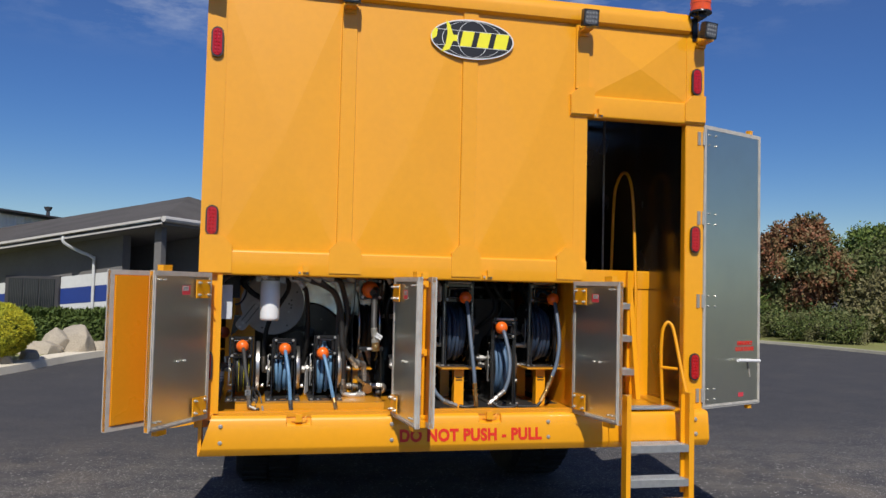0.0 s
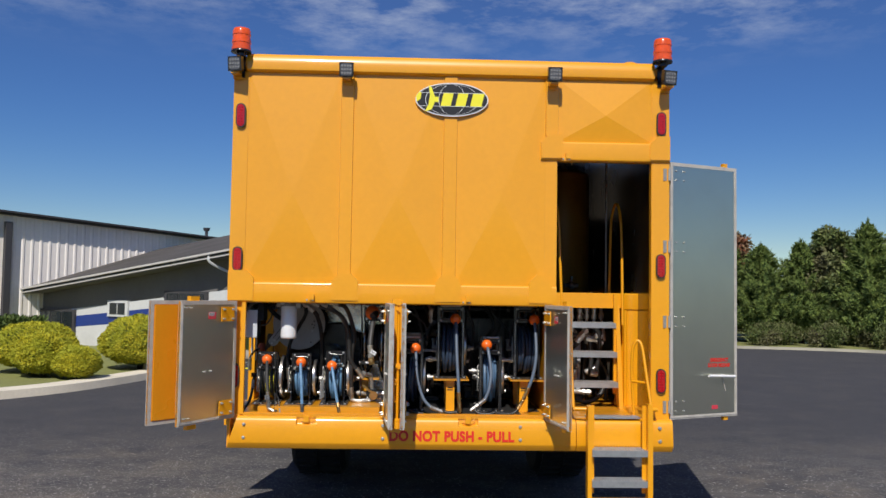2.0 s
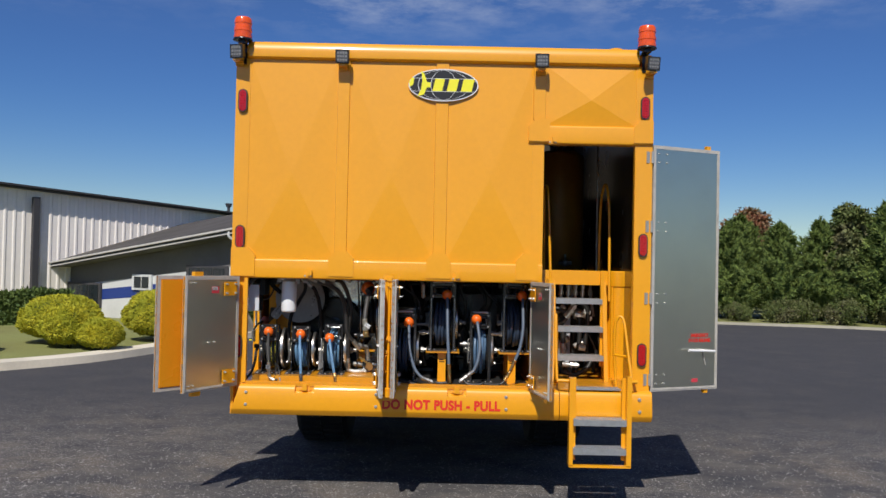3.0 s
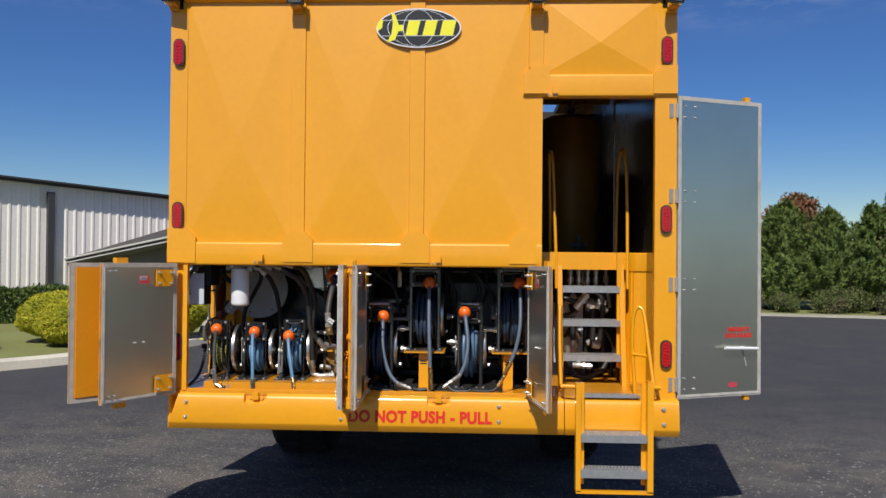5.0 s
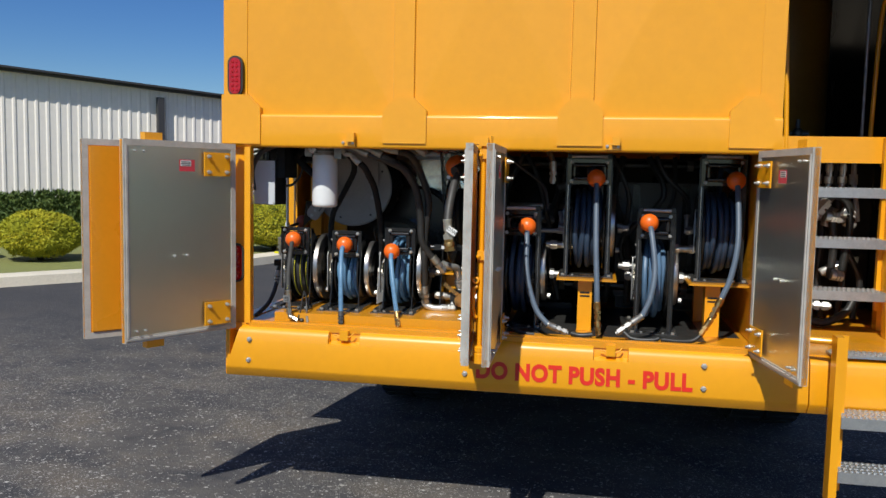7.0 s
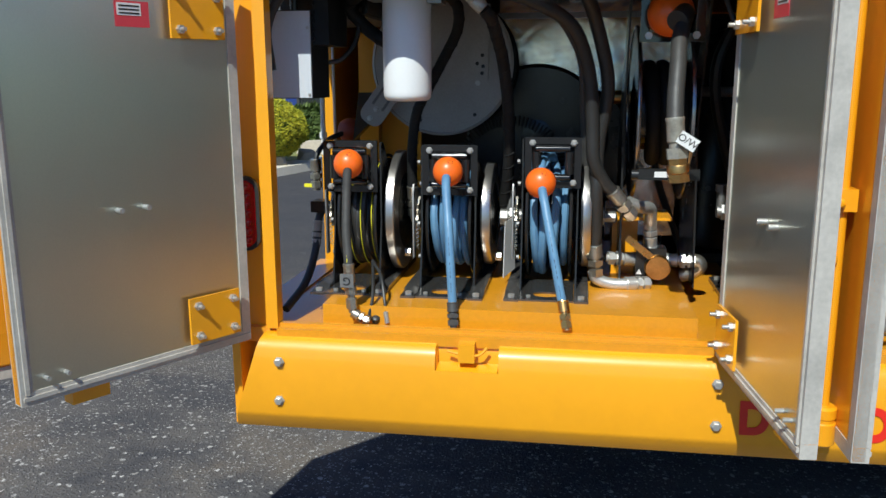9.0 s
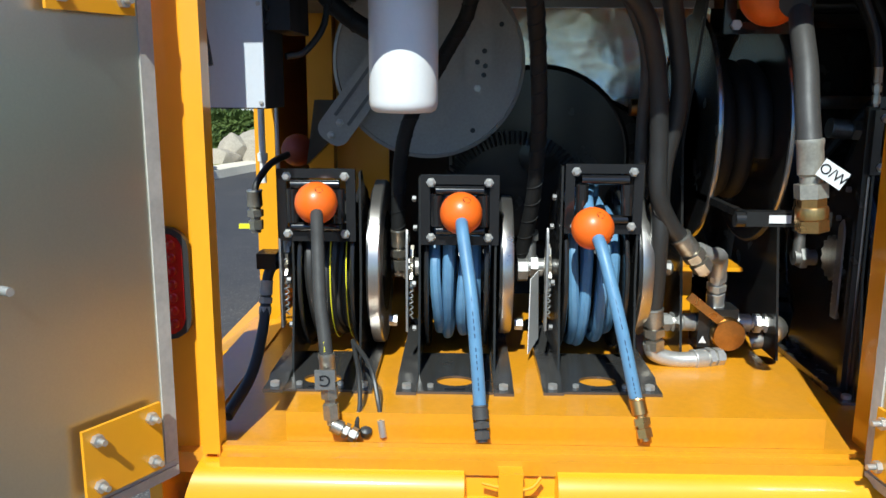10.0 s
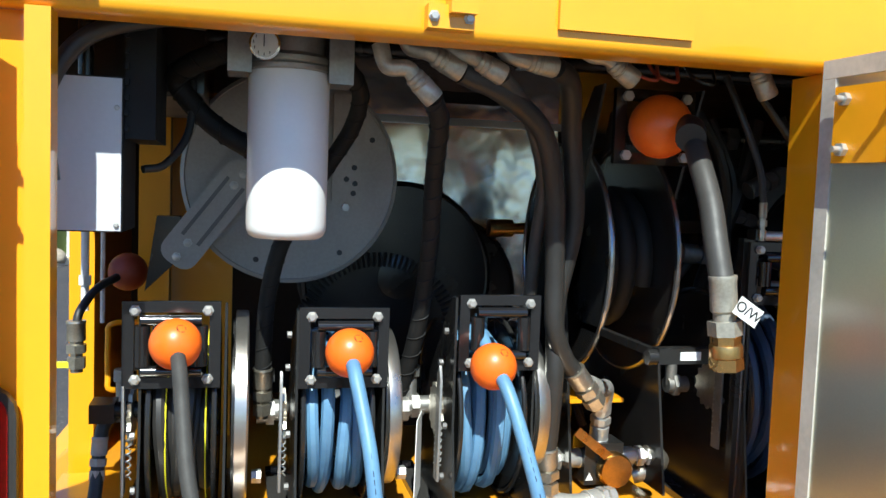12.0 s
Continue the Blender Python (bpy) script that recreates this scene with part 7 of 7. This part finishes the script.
bm = plate(bm_new(), [(-0.008, -0.007), (0.008, -0.007), (0, 0.008)], (0.775, 5.358, 0.967), (1, 0, 0), (0, 0, 1), 0.001)
part("label_mark", bm, LABEL_WHITE, vb)

vb.matrix_basis = Matrix.Translation((0.796, 5.405, PB))
GALV_WAVY = mat("dented_galvanised_sheet", (0.86, 0.84, 0.81), 0.20, 0.95, 0.04, 6, 5.0, 0.22, 0.05, rough_vary=0.05)
tk = thing("oil_tank", (0.62, 6.1, FL), "dented galvanised oil tank at the back of the compartment", "tank")
part("body", bevelled(plate(bm_new(), [(6.046, 0.95), (6.40, 0.95), (6.40, 1.83), (6.052, 1.83)], (0.33, 0, 0), (0, 1, 0), (0, 0, 1), 0.60), 0.012), GALV_WAVY, tk)
part("seam", bevelled(box(bm_new(), 0.325, 0.935, 6.040, 6.052, 1.676, 1.694), 0.002), GALV, tk)
part("clamp", bevelled(box(bm_new(), 0.56, 0.757, 6.012, 6.050, 1.728, 1.758), 0.003), BLACK, tk)
part("foot", box(bm_new(), 0.40, 0.90, 6.1, 6.35, 0.886, 0.95), BLACK, tk)
bm = bm_new()
cyl(bm, (0.70, 5.90, 1.42), (0.76, 5.90, 1.42), 0.022)
cyl(bm, (0.76, 5.90, 1.42), (0.86, 5.90, 1.42), 0.014)
solid("sight_valve", bm, BRASS, "small brass valve by the tank", "valve")
for y, z, r in ((5.24, 1.790, 0.018), (5.46, 1.800, 0.022), (5.58, 1.775, 0.014), (5.70, 1.80, 0.018)):
    bm = bm_new()
    cyl(bm, (-0.18, y, z), (2.115, y, z), r)
    for k in range(4):
        box(bm, 0.1 + k * 0.55, 0.125 + k * 0.55, y - r * 1.3, y + r * 1.3, z - r * 1.2, 1.868)
    solid("deck_pipe", bm, YELLOW_FLOOR if y < 5.3 else BLACK, "pipe running under the upper deck", "pipe")
rng = random.Random(4)
for i in range(9):
    x = 0.95 + i * 0.125
    bm = tube(bm_new(), [(x, 5.75, 1.70), (x + rng.uniform(-0.1, 0.1), 5.72, 1.5), (x + rng.uniform(-0.15, 0.15), 5.78, 1.25), (x + rng.uniform(-0.1, 0.1), 5.8, 0.95)], rng.uniform(0.010, 0.018), 8, 5)
    solid("back_hose", bm, RUBBER, "black hose hanging behind the reels", "hose", "hoses behind the reels")
bm = bm_new()
tube(bm, [(1.22, 5.25, 1.715), (1.25, 5.22, 1.66), (1.25, 5.22, 1.60)], 0.012, 10, 4)
fitting(bm, (1.25, 5.22, 1.66), (1.25, 5.22, 1.56), 0.013)
solid("pipe_elbow", bm, ZINC_CLOUDY, "plated hose end hanging under the deck", "fitting")
bm = tube(bm_new(), [(1.02, 5.30, 1.70), (1.10, 5.32, 1.63), (1.20, 5.34, 1.55), (1.225, 5.34, 1.46), (1.225, 5.34, 1.44)], 0.007, 8, 6)
solid("cable", bm, RUBBER, "thin black hose above the reels", "hose")
for x in (1.30, 1.86):
    bm = bm_new()
    cyl(bm, (x - 0.08, 5.42, 1.27), (x + 0.06, 5.42, 1.27), 0.016)
    hex_nut(bm, (x - 0.06, 5.42, 1.27), (1, 0, 0), 0.024, 0.03)
    hex_nut(bm, (x + 0.02, 5.42, 1.27), (1, 0, 0), 0.022, 0.02)
    solid("swivel_pipe", bm, ZINC_CLOUDY, "plated swivel pipe between two reels", "fitting")

# pump gear behind the inner ladder
for i in range(5):
    x = 2.38 + i * 0.085
    bm = bm_new()
    cyl(bm, (x, 5.95, 1.62), (x, 5.95, 1.70), 0.013)
    hex_nut(bm, (x, 5.95, 1.585), (0, 0, 1), 0.021, 0.05)
    tube(bm, [(x, 5.95, 1.60), (x + 0.01, 5.93, 1.52), (x + 0.03, 5.94, 1.40)], 0.012, 8, 4)
    solid("pump_line", bm, RUBBER_GREY if i % 2 else CHARCOAL, "short hose line behind the ladder", "hose", "lines behind the ladder")
for i, (x, z, a) in enumerate(((2.45, 1.46, 50), (2.60, 1.42, 20), (2.68, 1.40, -60), (2.50, 1.22, -30), (2.62, 1.16, 60), (2.56, 1.02, 10))):
    bm = bm_new()
    m = Matrix.Translation((x, 5.90, z)) @ Matrix.Rotation(radians(a), 4, "Y")
    lathe(bm, (0, 0, -0.05), (0, 0, 1), [(0.020, 0), (0.024, 0.01), (0.024, 0.05), (0.017, 0.055), (0.017, 0.10)], 12)
    hex_nut(bm, (0, 0, 0.02), (0, 0, 1), 0.028, 0.03)
    bm.transform(m)
    solid("pipe_fitting", bm, STEEL if i % 2 == 0 else CAST, "plated pipe fitting behind the ladder", "fitting", "fittings behind the ladder")
for i in range(6):
    x = 2.36 + i * 0.075
    bm = tube(bm_new(), [(x, 5.98, 1.5), (x + 0.05 * math.sin(i * 2.1), 5.94, 1.3), (x - 0.05 * math.sin(i), 5.96, 1.1), (x + 0.02, 5.95, 0.90)], 0.016, 8, 5)
    solid("pump_hose", bm, RUBBER, "black pump hose behind the ladder", "hose", "hoses behind the ladder")

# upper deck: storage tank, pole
ut = thing("storage_tank", (2.55, 6.95, 1.765), "upright yellow storage tank inside the doorway, darkened with shade", "tank")
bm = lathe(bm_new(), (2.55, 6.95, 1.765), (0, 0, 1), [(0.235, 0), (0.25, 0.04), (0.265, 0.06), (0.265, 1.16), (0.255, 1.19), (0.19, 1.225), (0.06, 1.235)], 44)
part("shell", bm, TANK_SHADED, ut)
bm = bm_new()
cyl(bm, (2.56, 6.90, 3.0), (2.56, 6.90, 3.06), 0.03)
box(bm, 2.50, 2.63, 6.88, 6.92, 3.045, 3.075)
cyl(bm, (2.56, 6.9, 3.075), (2.56, 6.9, 3.15), 0.018)
part("top_valve", bm, CAST, ut, "plated valve on the tank top")
bm = bm_new()
ball(bm, (2.60, 6.66, 1.875), 0.035)
cyl(bm, (2.54, 6.68, 1.875), (2.66, 6.64, 1.875), 0.02)
cyl(bm, (2.60, 6.66, 1.875), (2.60, 6.66, 1.96), 0.012)
part("drain_valve", bm, CAST, ut)
solid("deck_pole", cyl(bm_new(), (2.818, 6.2, 1.766), (2.818, 6.2, 3.36), 0.009), STEEL, "thin steel upright pole on the upper deck", "pole")
solid("deck_pipe", cyl(bm_new(), (2.25, 7.3, 3.20), (2.95, 7.3, 3.20), 0.03), YELLOW_FLOOR, "yellow cross pipe over the upper deck", "pipe")

# small loose pieces round the reels
bm = tube(bm_new(), [(0.085, 5.20, 1.02), (0.105, 5.12, 0.99), (0.112, 5.08, 0.95), (0.108, 5.065, 0.915), (0.115, 5.07, 0.903)], 0.004, 8, 6)
cl = solid("tether_cable", bm, RUBBER, "thin black tether cable with a metal clip", "cable")
part("cable_loop", tube(bm_new(), [(0.085, 5.20, 1.02), (0.125, 5.12, 1.0), (0.142, 5.08, 0.955), (0.150, 5.065, 0.908)], 0.004, 8, 6), RUBBER, cl)
part("clip", cyl(bm_new(), (0.148, 5.066, 0.925), (0.152, 5.064, 0.897), 0.006), STEEL, cl)
part("dust_cap", lathe(bm_new(), (0.122, 5.07, 0.898), (0.2, -0.6, 1), [(0.009, 0), (0.010, 0.004), (0.0095, 0.014), (0.005, 0.017)], 16), RUBBER, cl)
bm = plate(bm_new(), [(0, 0), (0.075, 0.012), (0.062, 0.155), (0.008, 0.15)], (0.410, 5.33, 0.955), (0.35, 0.94, 0), (0, 0, 1), 0.0015)
pg = solid("paper_leaflet", bm, LABEL_WHITE, "folded white paper leaflet tucked beside a reel", "paper")
for k in range(6):
    part("text_bar", plate(bm_new(), [(0.012, 0.03 + k * 0.018), (0.055, 0.036 + k * 0.018), (0.055, 0.039 + k * 0.018), (0.012, 0.033 + k * 0.018)], (0.4095, 5.33, 0.955), (0.35, 0.94, 0), (0, 0, 1), -0.0006), INK, pg)
for i, (x, c) in enumerate(((0.70, RED_RUBBER), (0.735, RED_RUBBER), (0.80, BLACK))):
    bm = tube(bm_new(), [(x, 5.20, 1.735), (x + 0.01, 5.17, 1.70), (x + 0.04, 5.16, 1.69), (x + 0.05, 5.18, 1.715), (x + 0.07, 5.2, 1.735)], 0.003, 6, 6)
    solid("wire", bm, c, "short loop of wire under the deck", "wire", "wires under the deck")
run("cable", [(0.90, 5.22, 1.715), (0.925, 5.20, 1.64), (0.955, 5.19, 1.56), (0.965, 5.19, 1.50)], 0.006, RUBBER, "thin hose with a plated end beside the big reel", [((0.965, 5.19, 1.505), (0.966, 5.19, 1.44))])

# ---- tanks and lines deep in the compartments ----
bt = thing("waste_tank", (1.20, 6.1, FL), "large black oil tank behind the hose reels", "tank")
part("shell", lathe(bm_new(), (1.16, 6.10, FL + 0.03), (0, 0, 1), [(0.20, 0), (0.225, 0.02), (0.225, 0.66), (0.20, 0.70), (0.06, 0.73)], 40), BLACK, bt)
part("band", lathe(bm_new(), (1.16, 6.10, 1.42), (0, 0, 1), [(0.228, 0), (0.231, 0.004), (0.231, 0.028), (0.228, 0.032)], 40), DRUM_STEEL, bt, "steel tank band")
part("base", bevelled(box(bm_new(), 0.98, 1.34, 5.92, 6.28, FL, FL + 0.03), 0.004), BLACK, bt)
wt = thing("fluid_tank", (1.78, 6.15, FL), "dark grey fluid tank behind the hose reels", "tank")
part("body", bevelled(box(bm_new(), 1.56, 2.03, 6.05, 6.40, 0.95, 1.57), 0.035, 3), SLATE, wt)
for x in (1.66, 1.92):
    part("strap", bevelled(box(bm_new(), x - 0.018, x + 0.018, 6.042, 6.049, 0.96, 1.56), 0.002), BLACK, wt)
part("cap", lathe(bm_new(), (1.80, 6.2, 1.57), (0, 0, 1), [(0.05, 0), (0.05, 0.03), (0.045, 0.035)], 24), BLACK, wt)
part("cradle", box(bm_new(), 1.57, 2.02, 6.07, 6.39, FL, 0.949), BLACK, wt)
for x0, x1, y, z, r, m_, lab in ((1.06, 1.32, 5.44, 1.335, 0.011, CAST, "plated pipe between the reels"), (1.56, 1.66, 5.42, 1.18, 0.014, CAST, "plated pipe between the reels"),
                                 (1.06, 2.10, 5.80, 1.66, 0.020, BLACK, "black pipe along the back"), (1.06, 2.10, 5.86, 1.03, 0.024, BLACK, "black pipe along the back")):
    pb = solid("feed_pipe", cyl(bm_new(), (x0, y, z), (x1, y, z), r), m_, lab, "pipe", "pipes behind the reels")
    for k in (0.2, 0.8):
        part("union", hex_nut(bm_new(), (x0 + (x1 - x0) * k, y, z), (1, 0, 0), r * 1.5, 0.03), CAST, pb)
rng = random.Random(11)
for i in range(10):
    x = rng.uniform(1.10, 2.05)
    z = rng.uniform(0.95, 1.6)
    bm = bm_new()
    m = Matrix.Translation((x, rng.uniform(5.66, 5.85), z)) @ Matrix.Rotation(rng.uniform(0, 3), 4, "Y")
    fitting(bm, (0, 0, -0.05), (0, 0, 0.06), rng.uniform(0.013, 0.019))
    bm.transform(m)
    solid("pipe_fitting", bm, rng.choice((CAST, SLATE, SLATE)), "dull plated pipe fitting behind the reels", "fitting", "fittings behind the reels")
for i in range(5):
    x = 1.10 + 0.21 * i
    bm = tube(bm_new(), [(x, 5.64, 1.70), (x + 0.05, 5.62, 1.60), (x + rng.uniform(0.08, 0.16), 5.64, 1.48), (x + rng.uniform(0.0, 0.2), 5.70, 1.30)], 0.012, 8, 6)
    h = solid("feed_hose", bm, RUBBER, "black feed hose curving down behind the reels", "hose", "feed hoses")

# behind the inner ladder: a pale pump, a row of hanging valves and thick hoses
pm = thing("transfer_pump", (2.44, 6.08, FL), "grey transfer pump behind the inner ladder", "pump")
part("housing", bevelled(box(bm_new(), 2.34, 2.56, 6.02, 6.22, 0.98, 1.42), 0.02, 3), GREY_BOX, pm)
part("motor", lathe(bm_new(), (2.45, 6.02, 1.12), (0, -1, 0), [(0.075, 0), (0.078, 0.01), (0.078, 0.07), (0.06, 0.085)], 28), CAST, pm)
part("base_plate", box(bm_new(), 2.33, 2.58, 6.0, 6.25, FL, 0.979), BLACK, pm)
for i in range(4):
    x = 2.44 + i * 0.062
    v_ = solid("shutoff_valve", lathe(bm_new(), (x, 5.80, 1.70), (0, 0, -1), [(0.012, 0), (0.012, 0.02), (0.020, 0.022), (0.020, 0.05), (0.015, 0.055), (0.015, 0.075), (0.022, 0.078), (0.022, 0.11), (0.014, 0.115), (0.014, 0.14)], 12),
               ZINC_CLOUDY, "plated shutoff valve hanging behind the ladder", "valve", "valves behind the ladder")
    part("lever", bevelled(box(bm_new(), x - 0.004, x + 0.004, 5.765, 5.775, 1.62, 1.69), 0.002), STEEL, v_)
for i, (p0, p1, r) in enumerate((((2.48, 5.78, 1.40), (2.56, 5.76, 1.51), 0.024), ((2.56, 5.80, 1.43), (2.62, 5.80, 1.42), 0.022), ((2.64, 5.82, 1.45), (2.70, 5.82, 1.43), 0.02),
                                 ((2.60, 5.80, 1.14), (2.66, 5.80, 1.13), 0.022), ((2.46, 5.78, 1.17), (2.46, 5.78, 1.08), 0.02), ((2.46, 5.78, 0.99), (2.60, 5.76, 0.985), 0.018))):
    solid("pipe_fitting", fitting(bm_new(), p0, p1, r), STEEL, "bright plated pipe fitting behind the ladder", "fitting", "fittings behind the ladder")
for pts in ([(2.36, 5.82, 1.48), (2.44, 5.79, 1.46), (2.50, 5.78, 1.42), (2.46, 5.80, 1.36), (2.38, 5.82, 1.34)], [(2.56, 5.76, 1.51), (2.60, 5.78, 1.53), (2.66, 5.80, 1.49), (2.68, 5.82, 1.38), (2.66, 5.84, 1.16)],
            [(2.46, 5.78, 1.32), (2.46, 5.78, 1.24), (2.46, 5.78, 1.16)], [(2.60, 5.82, 1.40), (2.61, 5.82, 1.25), (2.60, 5.82, 1.12)], [(2.46, 5.74, 0.93), (2.56, 5.72, 0.91), (2.66, 5.74, 0.96), (2.70, 5.76, 1.02)]):
    solid("pump_hose", tube(bm_new(), pts, 0.019, 10, 6), RUBBER, "thick black pump hose behind the ladder", "hose", "hoses behind the ladder")
# black sheets added to darken the yellow floor where it is shaded
mt = thing("floor_shade_sheet", (1.58, 5.6, FL), "thin black sheet standing for shade on the floor under the hose reels", "mat")
part("sheet", bevelled(box(bm_new(), 1.062, 1.375, 5.165, 6.0, 0.8855, 0.8875), 0.0008), RUBBER, mt)
part("sheet", bevelled(box(bm_new(), 1.448, 1.938, 5.165, 6.0, 0.8855, 0.8875), 0.0008), RUBBER, mt)
part("rear_sheet", bevelled(box(bm_new(), 2.012, 2.10, 5.30, 6.0, 0.8855, 0.8875), 0.0008), RUBBER, mt)
# filler box, added so that the gap above the control box stays dark
jb = thing("dark_filler_box", (-0.1, 5.5, 1.74), "black filler box added under the deck above the side door", "box")
part("case", bevelled(box(bm_new(), -0.185, 0.05, 5.34, 5.80, 1.645, 1.865), 0.006), BLACK, jb)
part("lid", bevelled(box(bm_new(), -0.175, 0.04, 5.35, 5.79, 1.638, 1.645), 0.002), SLATE, jb)
for x in (-0.16, 0.025):
    part("screw", lathe(bm_new(), (x, 5.37, 1.638), (0, 0, -1), [(0.006, 0), (0.005, 0.003)], 10), STEEL, jb)
